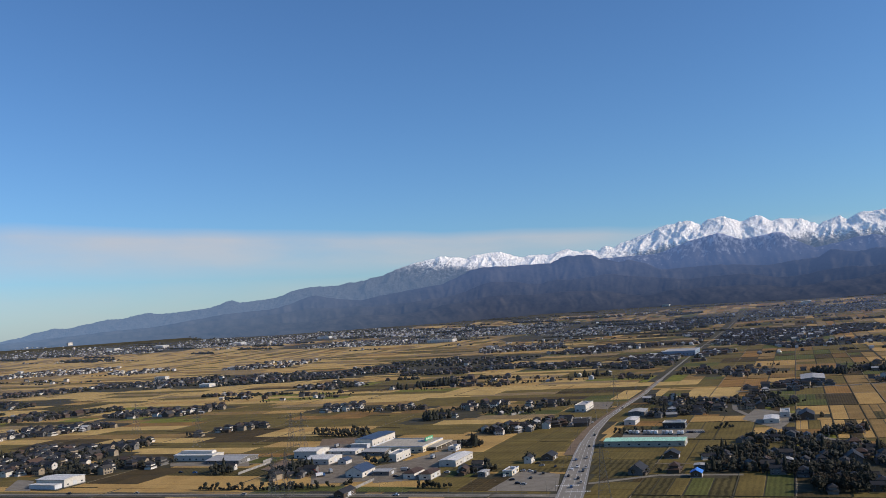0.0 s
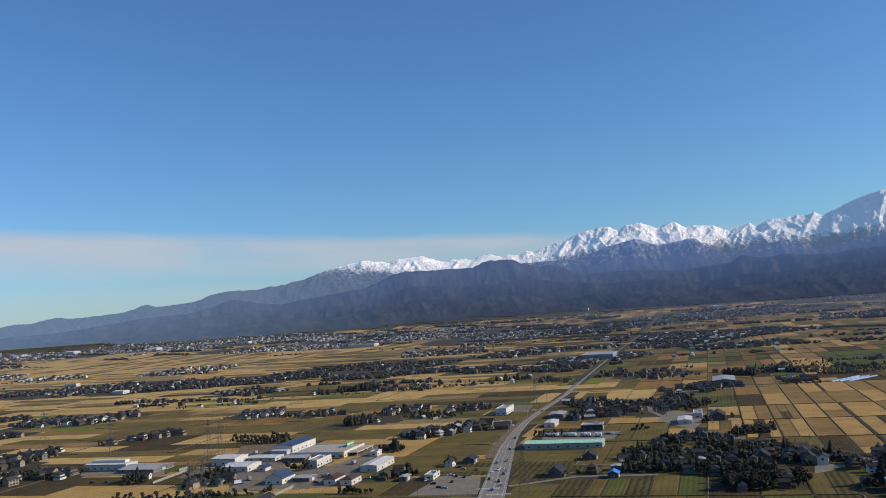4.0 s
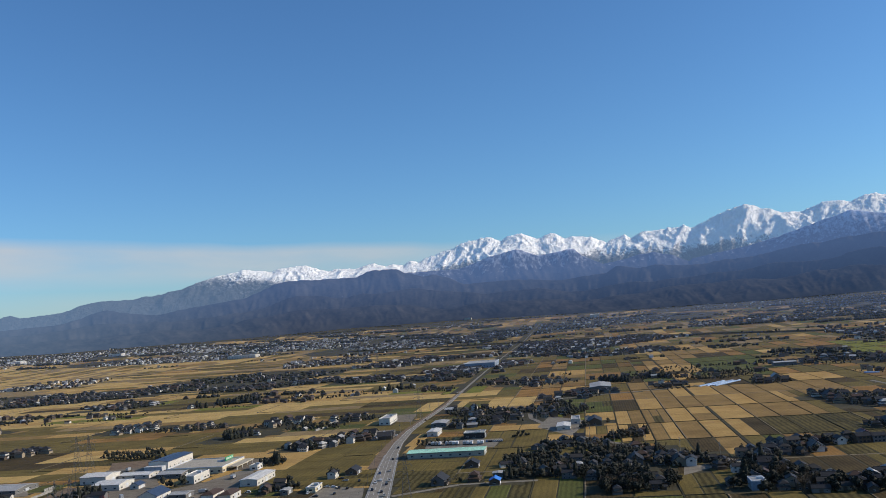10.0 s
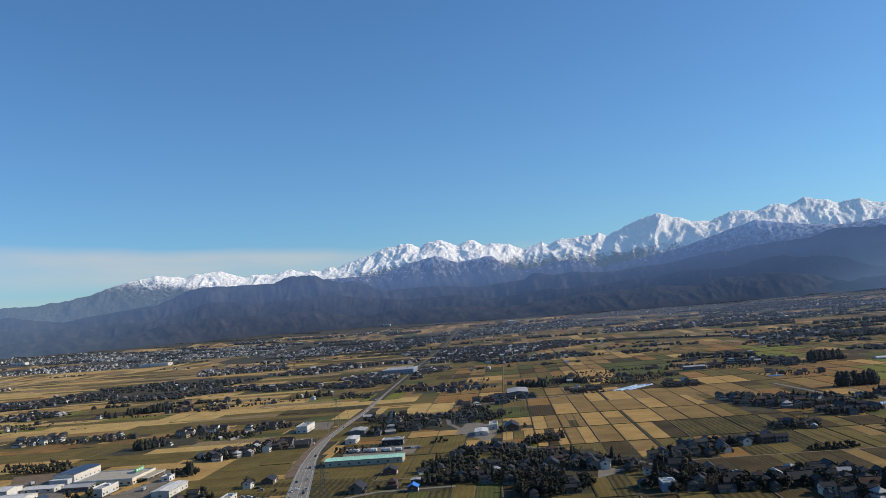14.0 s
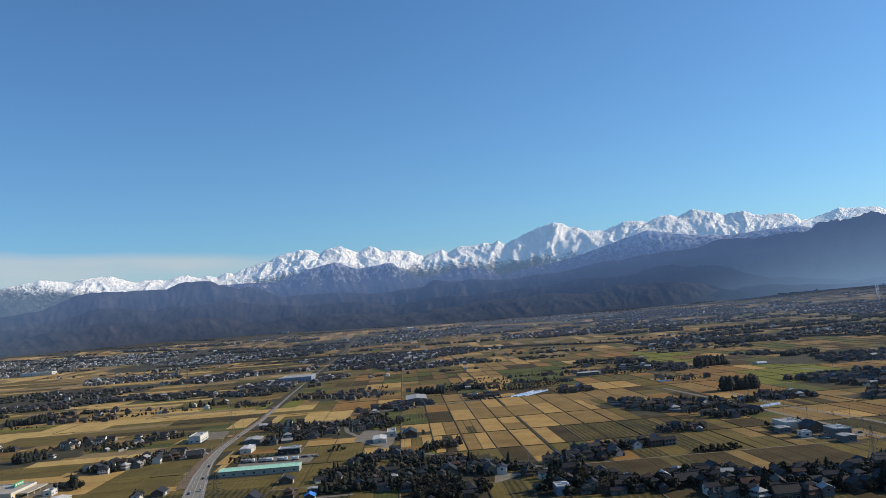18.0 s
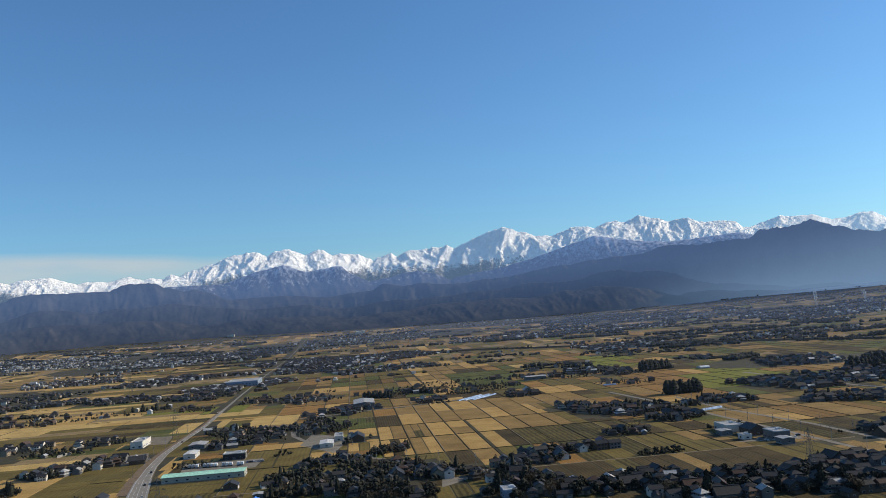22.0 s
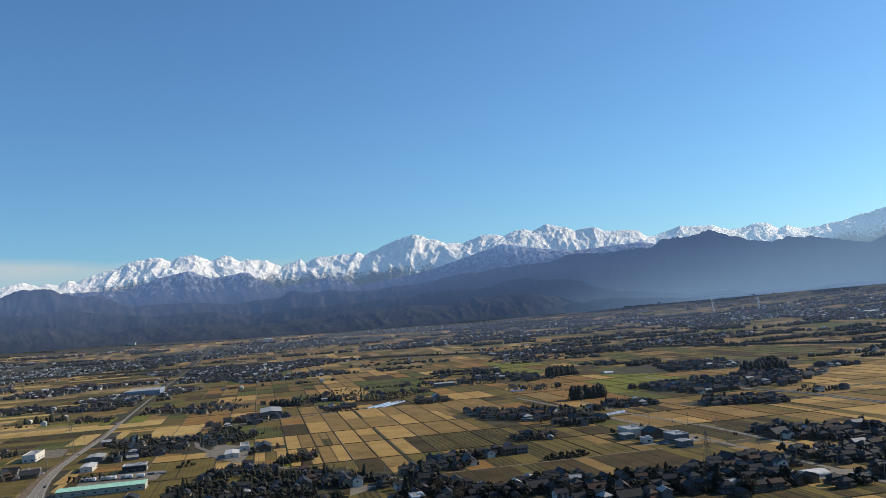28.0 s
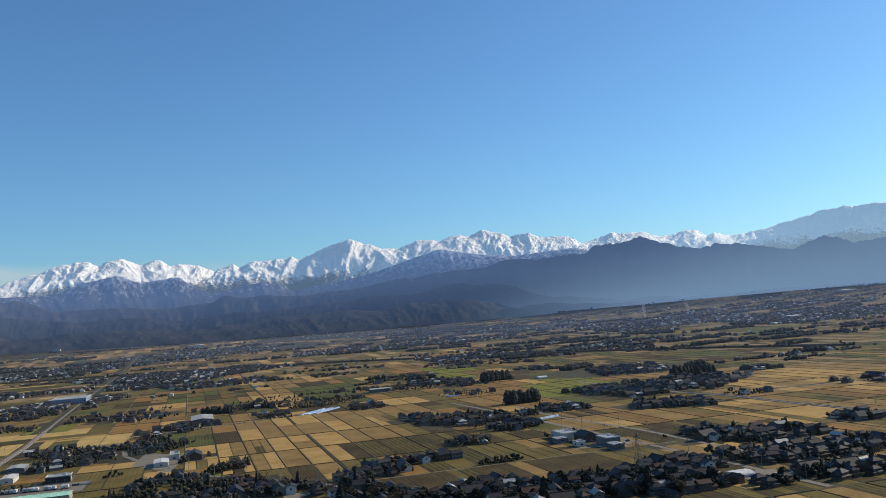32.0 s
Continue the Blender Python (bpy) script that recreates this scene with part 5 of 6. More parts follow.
# ---- pylons ----
def pylon(x, y, h):
    e = root("electricity_pylon", pose(x, y, gz(x, y), 0, 0, TURN + 8), "grey steel lattice pylon standing in a field", "pylon", "pylons across the plain")
    f, t = h * 0.11, h * 0.028
    for sx in (-1, 1):
        for sy in (-1, 1):
            part("leg", join(strut((sx * f, sy * f, 0), (sx * t * 1.6, sy * t * 1.6, h * 0.55), 0.13), strut((sx * t * 1.6, sy * t * 1.6, h * 0.55), (sx * 0.25, sy * 0.25, h), 0.10)), STEEL, e)
            part("footing", box(sx * f - 0.6, sy * f - 0.6, -0.3, sx * f + 0.6, sy * f + 0.6, 0.4), CONCRETE, e)

    def half(z):
        return f + (t * 1.6 - f) * z / (h * 0.55) if z < h * 0.55 else t * 1.6 + (0.25 - t * 1.6) * (z - h * 0.55) / (h * 0.45)
    bars, zs = [], [h * k for k in (0.0, 0.14, 0.27, 0.38, 0.48, 0.57, 0.65, 0.73, 0.81, 0.9, 0.97)]
    for a, b in zip(zs[:-1], zs[1:]):
        p, q = half(a), half(b)
        for k in range(4):
            c = [(-1, -1), (1, -1), (1, 1), (-1, 1)]
            (ax, ay), (bx, by) = c[k], c[(k + 1) % 4]
            bars += [strut((ax * p, ay * p, a), (bx * q, by * q, b), 0.055), strut((bx * p, by * p, a), (ax * q, ay * q, b), 0.055), strut((ax * q, ay * q, b), (bx * q, by * q, b), 0.055)]
    part("bracing", join(*bars), STEEL, e)
    for k, w in ((0.68, 0.15), (0.79, 0.125), (0.9, 0.1)):
        for s in (-1, 1):
            part("cross_arm", join(strut((0, 0, h * k), (0, s * h * w, h * k), 0.16), strut((0, 0, h * (k + 0.05)), (0, s * h * w, h * k), 0.12)), STEEL, e)
            part("insulator", join(strut((0, s * h * w, h * k), (0, s * h * w, h * k - 1.6), 0.22)), CONCRETE, e)


for row in PYLON_A:
    pylon(*row)


# ---- houses ----
# the bright metal roof also stands in for sun glints
HOUSE_LOOKS = [("white", "black"), ("cream", "slate"), ("grey", "black"), ("brown", "black"), ("brown", "brown"), ("grey", "slate"), ("brown", "slate"), ("cream", "black"), ("grey", "silver")]
WALL_WORD = {"white": "white plastered", "cream": "cream-clad", "grey": "grey-clad", "brown": "dark boarded"}
ROOF_WORD = {"black": "black tiled roof", "slate": "dark grey tiled roof", "brown": "brown tiled roof", "blue": "dark blue metal roof", "silver": "bright metal roof"}


def house(form, look_no, m):
    wall, roof = HOUSE_LOOKS[look_no]
    kind = ("two-storey house", "two-storey gabled house", "low storehouse", "large farmhouse")[form]
    e = root(("house", "house", "storehouse", "farmhouse")[form], m, "%s %s with a %s" % (WALL_WORD[wall], kind, ROOF_WORD[roof]), "house", "village houses")
    W, R = WALLS[wall], ROOFS[roof]
    if form == 0:
        lx, ly, ix, iy = 12.0, 8.5, 8.8, 6.6
        part("wall", box(-lx / 2, -ly / 2, -0.3, lx / 2, ly / 2, 2.9), W, e)
        part("lower_roof", skirt(lx, ly, ix, iy, 2.75, 0.85, 0.7), R, e)
        part("upper_wall", box(-ix / 2, -iy / 2, 2.9, ix / 2, iy / 2, 5.9), W, e)
        part("roof", hip(ix, iy, 5.9, 1.9, 0.8), R, e)
        part("ridge", box(-1.5, -0.22, 7.7, 1.5, 0.22, 8.15), R, e)
        window_set(e, [(-2.4, -iy / 2, 3.9, 0), (2.0, -iy / 2, 3.9, 0), (ix / 2, 0.0, 3.9, 90), (-3.2, -ly / 2, 0.7, 0), (2.6, -ly / 2, 0.7, 0), (lx / 2, 1.2, 0.7, 90)], 1.9, 1.4, plain=True)
        part("porch", join(box(-1.2, -ly / 2 - 1.5, 2.3, 1.2, -ly / 2 + 0.0, 2.5), box(-1.1, -ly / 2 - 1.4, 0, -0.95, -ly / 2 - 1.25, 2.3), box(0.95, -ly / 2 - 1.4, 0, 1.1, -ly / 2 - 1.25, 2.3)), R, e)
    elif form == 1:
        lx, ly = 9.6, 7.6
        s = gable_wall(lx, ly, 5.7, 2.0)
        part("wall", s, W, e)
        part("roof", gable(lx, ly, 5.72, 2.0, 0.6), R, e)
        part("ridge", box(-lx / 2 - 0.5, -0.2, 7.85, lx / 2 + 0.5, 0.2, 8.1), R, e)
        part("annexe", box(lx / 2 + 0.02, -ly / 2 + 0.4, -0.3, lx / 2 + 4.2, ly / 2 - 1.0, 2.7), W, e)
        part("annexe_roof", moved(gable(4.6, ly - 1.4, 2.72, 1.0, 0.5), x=lx / 2 + 2.35, y=-0.3), R, e)
        window_set(e, [(-2.6, -ly / 2, 3.7, 0), (2.2, -ly / 2, 3.7, 0), (-2.6, -ly / 2, 0.7, 0), (2.2, -ly / 2, 0.7, 0), (-lx / 2, 0.0, 3.7, -90), (lx / 2, 0.6, 4.0, 90)], 1.8, 1.35, plain=True)
    elif form == 2:
        lx, ly = 11.0, 6.0
        part("wall", gable_wall(lx, ly, 3.4, 1.7), W, e)
        part("roof", gable(lx, ly, 3.42, 1.7, 0.6), R, e)
        part("ridge", box(-lx / 2 - 0.5, -0.18, 5.25, lx / 2 + 0.5, 0.18, 5.5), R, e)
        part("door", box(-1.3, -ly / 2 - 0.06, 0, 1.3, -ly / 2 + 0.02, 2.5), WALLS["brown"], e, "dark boarded double door")
        window_set(e, [(3.4, -ly / 2, 1.2, 0), (lx / 2, 0.0, 1.4, 90)], 1.4, 1.0, plain=True)
    else:
        lx, ly = 16.0, 11.0
        part("wall", gable_wall(lx, ly, 4.6, 3.6), W, e)
        part("roof", gable(lx, ly, 4.62, 3.6, 1.1, 0.3), R, e)
        part("ridge", box(-lx / 2 - 1.0, -0.3, 8.4, lx / 2 + 1.0, 0.3, 8.95), R, e)
        for k in range(5):
            part("gable_beam", box(lx / 2 + 0.0, -4.4 + 2.2 * k - 0.14, 2.6, lx / 2 + 0.1, -4.4 + 2.2 * k + 0.14, 4.6 + 3.6 * (1 - abs(-4.4 + 2.2 * k) / 5.5) - 0.3), WALLS["brown"], e)
        part("gable_rail", box(lx / 2 + 0.01, -5.2, 4.4, lx / 2 + 0.12, 5.2, 4.7), WALLS["brown"], e)
        part("veranda_roof", box(-lx / 2, -ly / 2 - 2.6, 2.6, lx / 2, -ly / 2 - 0.02, 2.8), R, e)
        part("veranda_wall", box(-lx / 2 + 0.3, -ly / 2 - 2.0, -0.2, lx / 2 - 0.3, -ly / 2 - 0.02, 2.6), WALLS["brown"], e)
        window_set(e, [(-5, -ly / 2 - 2.0, 0.6, 0), (0, -ly / 2 - 2.0, 0.6, 0), (5, -ly / 2 - 2.0, 0.6, 0)], 2.6, 1.7, plain=True)
    return e


# ---- trees ----
def leaf_cloud(r, spots, size, squash=0.6):
    """Small leaf tufts, each a bent pair of triangles, round the given spots."""
    vs, fs = [], []
    for x, y, z, s in spots:
        n = Vector((r.gauss(0, 1), r.gauss(0, 1), r.gauss(0.3, 0.8))).normalized()
        a = n.orthogonal().normalized()
        b = n.cross(a)
        t = r.random() * 6.28
        a, b = a * math.cos(t) + b * math.sin(t), b * math.cos(t) - a * math.sin(t)
        k, c = size * s * r.uniform(0.7, 1.3), Vector((x, y, z))
        i = len(vs)
        vs += [tuple(c + a * k), tuple(c + b * k * squash + n * 0.2 * k), tuple(c - a * k), tuple(c - b * k * squash - n * 0.15 * k)]
        fs += [(i, i + 1, i + 2), (i, i + 2, i + 3)]
    return vs, fs


def core(r, cx, cz, rx, rz, rings=6, seg=9, jag=0.22, point=False):
    """A lumpy inner body that closes the crown."""
    vs, fs = [(cx, 0, cz - rz)], []
    for i in range(1, rings):
        f = i / rings
        w = (1 - f) ** 0.65 if point else math.sin(math.pi * f)
        z = cz - rz + 2 * rz * f
        vs += [(cx + rx * w * r.uniform(1 - jag, 1 + jag) * math.cos(6.283 * k / seg), rx * w * r.uniform(1 - jag, 1 + jag) * math.sin(6.283 * k / seg), z + r.uniform(-0.3, 0.3)) for k in range(seg)]
    vs.append((cx, 0, cz + rz))
    for k in range(seg):
        n = (k + 1) % seg
        fs.append((0, 1 + n, 1 + k))
        for i in range(rings - 2):
            a = 1 + i * seg
            fs.append((a + k, a + n, a + seg + n, a + seg + k))
        a = 1 + (rings - 2) * seg
        fs.append((a + k, a + n, len(vs) - 1))
    return vs, fs


def cedar_crown(r, h, wide, n):
    spots = []
    for _ in range(n):
        f = r.random() ** 1.15
        w = wide * (1 - f) ** 0.6 * r.uniform(0.65, 1.12) * (1 + 0.25 * math.sin(f * 31))
        t = r.random() * 6.283
        spots.append((w * math.cos(t), w * math.sin(t), h * (0.1 + 0.9 * f), 1.0 - 0.45 * f))
    return join(core(r, 0, h * 0.53, wide * 0.82, h * 0.45, 8, 9, 0.22, True), leaf_cloud(r, spots, h * 0.062))


def windbreak_crown(r, h, wide, n):
    """A tall dense crown that reaches down to the ground, blunt at the top."""
    spots = []
    for _ in range(n):
        f = r.random()
        w = wide * min(1.0, (1.02 - f) ** 0.42) * r.uniform(0.78, 1.1) * (1 + 0.12 * math.sin(f * 23))
        t = r.random() * 6.283
        spots.append((w * math.cos(t), w * math.sin(t), h * (0.03 + 0.95 * f), 1.0 - 0.3 * f))
    lobes = [moved(core(r, 0, 0, wide * k, h * 0.32, 5, 8, 0.2), r.uniform(-0.4, 0.4), r.uniform(-0.4, 0.4), z * h) for k, z in ((0.9, 0.3), (0.86, 0.48), (0.62, 0.68))]
    return join(*lobes, leaf_cloud(r, spots, h * 0.055, 0.7))


def broad_crown(r, h, wide, n, rings=5, seg=7, count=6):
    lobes = [(r.uniform(-0.45, 0.45) * wide, r.uniform(-0.45, 0.45) * wide, h * r.uniform(0.32, 0.8), wide * r.uniform(0.38, 0.66)) for _ in range(count)]
    shapes, spots = [], []
    for x, y, z, w in lobes:
        c = core(r, 0, 0, w * 0.85, w * 0.8, rings, seg, 0.25)
        shapes.append(moved(c, x, y, z))
        for _ in range(n // count):
            d = Vector((r.gauss(0, 1), r.gauss(0, 1), r.gauss(0.15, 1))).normalized() * w * r.uniform(0.8, 1.15)
            spots.append((x + d.x, y + d.y, z + d.z * 0.9, 1.0))
    return join(*shapes, leaf_cloud(r, spots, wide * 0.16, 0.7))


def twig_crown(r, h, n):
    bars = []
    for _ in range(n):
        t, l = r.random() * 6.283, r.uniform(0.25, 0.55) * h
        z = h * r.uniform(0.3, 0.62)
        p = (0.3 * math.cos(t), 0.3 * math.sin(t), z)
        q = (l * 0.8 * math.cos(t), l * 0.8 * math.sin(t), min(h, z + l * r.uniform(0.5, 1.0)))
        bars.append(strut(p, q, 0.16))
        for _ in range(3):
            e = tuple(q[k] + r.uniform(-1.3, 1.3) + (0.8 if k == 2 else 0) for k in range(3))
            bars.append(strut(q, e, 0.1))
    return join(*bars)


def trunk(h, w):
    vs, fs = [], []
    for i, (z, k) in enumerate(((-0.3, 1.3), (0.6, 1.0), (h * 0.5, 0.7), (h, 0.25))):
        vs += [(w * k * math.cos(6.283 * j / 7) + 0.1 * i, w * k * math.sin(6.283 * j / 7), z) for j in range(7)]
        if i:
            fs += [(7 * i - 7 + j, 7 * i - 7 + (j + 1) % 7, 7 * i + (j + 1) % 7, 7 * i + j) for j in range(7)]
    return vs, fs


TREE_WORDS = {"windbreak_tree": "tall dense dark evergreen in a windbreak block", "cedar_tree": "tall dark green cedar in a windbreak", "evergreen_tree": "broad dark evergreen tree beside houses", "bare_tree": "leafless brown deciduous tree", "hedge_tree": "small rounded evergreen in a planted row"}


def tree(kind, r, m):
    e = root(kind, m, TREE_WORDS[kind], "tree", {"cedar_tree": "windbreak cedars", "windbreak_tree": "windbreak blocks", "hedge_tree": "hedge row"}.get(kind, "village trees"))
    if kind == "cedar_tree":
        part("trunk", trunk(13.0, 0.3), BARK, e)
        part("crown", cedar_crown(r, 16.0, 3.7, 380), FOREST_GREEN, e)
    elif kind == "windbreak_tree":
        part("trunk", trunk(12.0, 0.3), BARK, e)
        part("crown", windbreak_crown(r, 15.0, 4.7, 480), FOREST_GREEN, e)
    elif kind == "evergreen_tree":
        part("trunk", trunk(6.0, 0.3), BARK, e)
        part("crown", broad_crown(r, 9.0, 3.6, 330), LEAF_GREEN, e)
    elif kind == "hedge_tree":
        part("trunk", trunk(2.0, 0.12), BARK, e)
        part("crown", broad_crown(r, 4.0, 1.7, 200), FOREST_GREEN, e)
    else:
        part("trunk", trunk(6.0, 0.25), BARK, e)
        part("crown", twig_crown(r, 9.0, 46), TWIG, e)
    return e


# ---- settle the strips ----
taken = {}


def free(x, y, d):
    """Whether no other thing stands within d of the place; takes the place if so."""
    k = 12.0
    i, j = int(x // k), int(y // k)
    for a in range(i - 2, i + 3):
        for b in range(j - 2, j + 3):
            for px, py, pd in taken.get((a, b), ()):
                if math.hypot(px - x, py - y) < (d + pd) / 2:
                    return False
    taken.setdefault((i, j), []).append((x, y, d))
    return True


house_spots, tree_spots = [], []
WOODS = [(178, 610, 216, 634, 24, 0, 12), (242, 640, 292, 602, 30, 0, 13), (216, 528, 246, 492, 34, 0, 13), (190, 588, 250, 552, 60, 0, 16), (276, 676, 322, 690, 22, 0, 15),
         (-147, 912, -91, 884, 22, 0, 16), (-139, 886, -100, 862, 20, 0, 26), (-150, 700, -118, 690, 20, 0, 12)]
YARD_TREES = [(-134, 622, -110, 613, 5, 0, 8), (-104, 615, -98, 612, 5, 0, 3), (-92, 610, -88, 608, 5, 0, 3), (-82, 612, -75, 619, 5, 0, 5), (-76, 663, -68, 679, 24, 0, 9), (-120, 681, -117, 709, 24, 0, 8), (-16, 758, -5, 759, 23, 0, 6), (5, 748, 21, 750, 23, 0, 10), (-67, 693, -61, 704, 23, 0, 4), (-30, 587, -6, 578, 5, 0, 5), (185, 634, 212, 634, 24, 0, 15), (160, 572, 172, 578, 24, 0, 10), (232, 612, 252, 603, 28, 0, 11), (252, 603, 272, 594, 28, 0, 11), (214, 556, 232, 548, 30, 0, 8), (231, 545, 247, 534, 30, 0, 8), (203, 506, 229, 490, 26, 0, 5), (328, 974, 348, 958, 23, 0, 9), (176, 587, 198, 584, 26, 0, 8)]
GROVES = [(492, 1178, 518, 1138, 24, 0, 17), (561, 1168, 579, 1138, 24, 0, 17), (597, 1053, 693, 1093, 24, 0, 16), (496, 1015, 524, 998, 22, 0, 16), (602, 971, 629, 953, 22, 0, 16), (354, 1036, 340, 931, 24, 2, 16), (581, 1092, 605, 1066, 24, 0, 16)]
for row in YARD_TREES + VILLAGES + TOWNS + WOODS + GROVES:
    x0, y0, x1, y1, w, nh, nt = row
    far = row in TOWNS
    hedge, grove = nh == 0 and w < 22, w >= 22 and (nh == 0 and nt >= 17 or nh <= 4 and nt >= 30 and y0 > 900)
    l = math.hypot(x1 - x0, y1 - y0)
    nx, ny = -(y1 - y0) / l, (x1 - x0) / l
    d0 = math.hypot((x0 + x1) / 2, (y0 + y1) / 2)
    wide = 2.5 if hedge else min(w, 15.0) if grove else w * 0.8
    for n, is_house in ((nh * (6.5 if far else 3.2 if x0 > 330 else 1.7), True), (nt * (1.7 if far else 1.6) + nh * (0.4 if far else 2.2), False)):
        for i in range(int(n if is_house else n * 1.5)):
            for _ in range(14):
                f, g = rng.random(), rng.uniform(-0.5, 0.5) * wide
                x, y = x0 + (x1 - x0) * f + nx * g, y0 + (y1 - y0) * f + ny * g
                s = 1.0 if is_house else (0.55 if hedge else 0.75)
                if not (road_clear(x, y, 7.5 * s) and built_clear(x, y, 7.5 * s) and (hedge or yard_clear(x, y))):
                    continue
                if free(x, y, (9.6 if d0 < 1500 else 6.5) if is_house else (2.6 if hedge else 3.6 if grove else 3.4)):
                    (house_spots if is_house else tree_spots).append((math.hypot(x, y), x, y, hedge, grove, far))
                    break
# lone farmsteads with their windbreaks all over the far plain
for _ in range(2300):
    d, a = 1250 + 2700 * rng.random() ** 0.85, radians(rng.uniform(-36, 74))
    x, y = d * math.sin(a), d * math.cos(a)
    cu, cv = to_uv(x, y)
    if 0.6 * value_noise(np.float64(cu / 95), np.float64(cv / 420), 31) + 0.4 * value_noise(np.float64(cu / 300), np.float64(cv / 300), 32) < (0.71 if x < 0 else 0.57 if x > 0.9 * y and d > 1500 else 0.62) or not road_clear(x, y, 25) or not free(x, y, 24):
        continue
    k0 = rng.choice((0.4, 0.7, 1.0, 1.6)) * (1.25 if d > 2300 else 1.0)
    for i in range(int(5 * k0)):
        g, k = rng.gauss(0, 22), rng.gauss(0, 9)
        p, q = x + g * UY + k * UX, y - g * UX + k * UY
        if road_clear(p, q, 9) and free(p, q, 8):
            house_spots.append((math.hypot(p, q), p, q, False, False, True))
    block = rng.random() < 0.12
    for i in range(int((13 if d < 1700 else 6) * k0)):
        g, k = (rng.gauss(0, 12), rng.gauss(0, 5)) if block else (rng.gauss(0, 16), rng.gauss(0, 5))
        p, q = x + g * UY + k * UX, y - g * UX + k * UY
        if road_clear(p, q, 6):
            tree_spots.append((math.hypot(p, q), p, q, False, block, True))
# woods along the edge of the plain
edge_spots = []
for _ in range(330):
    a = rng.choice((rng.uniform(-36, 72), rng.uniform(35, 70)))
    rim = float(np.interp(a, az, foot_r))
    d = rim - (2100 if a > 40 else 1500 if a > 8 else 800) * rng.random() ** 1.5
    x, y = d * math.sin(radians(a)), d * math.cos(radians(a))
    run, bend = rng.uniform(20, 110) * (1.5 if rim - d < 250 else 1.0), rng.uniform(-0.25, 0.25)
    for k in range(int(run / 2.4)):
        g = rng.uniform(-run, run)
        p, q = x + g * UY + (g * bend + rng.gauss(0, 6)) * UX, y - g * UX + (g * bend + rng.gauss(0, 6)) * UY
        if 1500 < math.hypot(p, q) < rim + 20 and road_clear(p, q, 6):
            edge_spots.append((p, q))
house_spots.sort(), tree_spots.sort()
NEAR_HOUSES, NEAR_TREES = 240, 300


def merged(name, label, category, pieces, materials):
    """Many small far things as one mesh; pieces: (shape, material number, x, y, z, turn, scale)."""
    vs, fs, ms, k = [], [], [], 0
    cache = {}
    for shape, mi, x, y, z, t, s in pieces:
        if id(shape) not in cache:
            cache[id(shape)] = np.array(shape[0], dtype=float)
        p = cache[id(shape)] * s
        c, n = math.cos(t), math.sin(t)
        q = np.stack([p[:, 0] * c - p[:, 1] * n + x, p[:, 0] * n + p[:, 1] * c + y, p[:, 2] + z], 1)
        vs.append(q)
        fs += [tuple(i + k for i in f) for f in shape[1]]
        ms += [mi] * len(shape[1])
        k += len(q)
    me = mesh_from(name, np.concatenate(vs).tolist(), fs, materials)
    me.polygons.foreach_set("material_index", np.array(ms, dtype=np.int32))
    return tagged(new(name, me), label, category, kind="stuff")


protos, far_pieces = {}, []
wall_list, roof_list = list(WALLS), list(ROOFS)
mats = [WALLS[k] for k in wall_list] + [ROOFS[k] for k in roof_list] + [GLASS]
FAR_SHAPES = {0: (box(-6, -4.2, -0.5, 6, 4.2, 2.8), skirt(12, 8.4, 8.8, 6.6, 2.75, 0.85, 0.7), box(-4.4, -3.3, 2.8, 4.4, 3.3, 5.9), hip(8.8, 6.6, 5.9, 1.9, 0.8)),
              1: (gable_wall(10.5, 7.6, 5.6, 2.0), gable(10.5, 7.6, 5.62, 2.0, 0.6)), 2: (gable_wall(11, 6, 3.4, 1.7), gable(11, 6, 3.42, 1.7, 0.6)),
              3: (gable_wall(16, 11, 4.6, 3.6), gable(16, 11, 4.62, 3.6, 1.0))}
FAR_GLASS = join(*[box(x - 0.9, -3.86, z, x + 0.9, -3.78, z + 1.3) for x in (-3, 0, 3) for z in (0.8, 3.6)], box(5.22, -0.9, 3.6, 5.32, 0.9, 4.9))
for n, (d, x, y, hedge, grove, far) in enumerate(house_spots):
    form = rng.choices((0, 1, 2, 3), (5, 6, 2.4, 0.6))[0]
    # sun and shade put into the wall choice: whiter left, darker right
    look_no = rng.choices(range(9), (3, 3, 3, 3, 2, 3, 2, 3, 1) if 60 < x < 330 and d < 1000 else (9, 4, 2, 1, 1, 2, 1, 4, 1) if x < 200 and d < 1300 or x < 600 and d > 2300 else (1.5, 1.5, 4, 5, 3, 4, 4, 1.5, 1.0))[0]
    t = TURN - 90 + rng.choice((0, 0, 90, 90, 180, 270)) + rng.gauss(0, 7)
    m = pose(x, y, gz(x, y), 0, 0, t)
    if n < NEAR_HOUSES:
        key = (form, look_no)
        if key in protos:
            copy_thing(protos[key], m @ Matrix.Scale(rng.uniform(0.78, 1.05), 4))
        else:
            protos[key] = house(form, look_no, m @ Matrix.Scale(0.85, 4))
    else:
        wall, roof = HOUSE_LOOKS[look_no]
        town = x < 600 and d > 2300
        if far and rng.random() < (0.17 if town else 0.2 if x < 500 else 0.12):
            wall, roof = rng.choice((("white", "silver"), ("steel", "silver"), ("white", "slate"), ("beige", "white")))
            d -= 700 if d > 2600 else 0
        a, b = wall_list.index(wall), len(wall_list) + roof_list.index(roof)
        s = rng.uniform(0.66, 0.95) * shrink(d) * (rng.choice((0.6, 0.75, 0.9, 1.25)) if town else 1.0)
        for i, shape in enumerate(FAR_SHAPES[form or (0 if d < 2400 else 1)]):
            far_pieces.append((shape, (a, b)[i % 2], x, y, gz(x, y), radians(t), s))
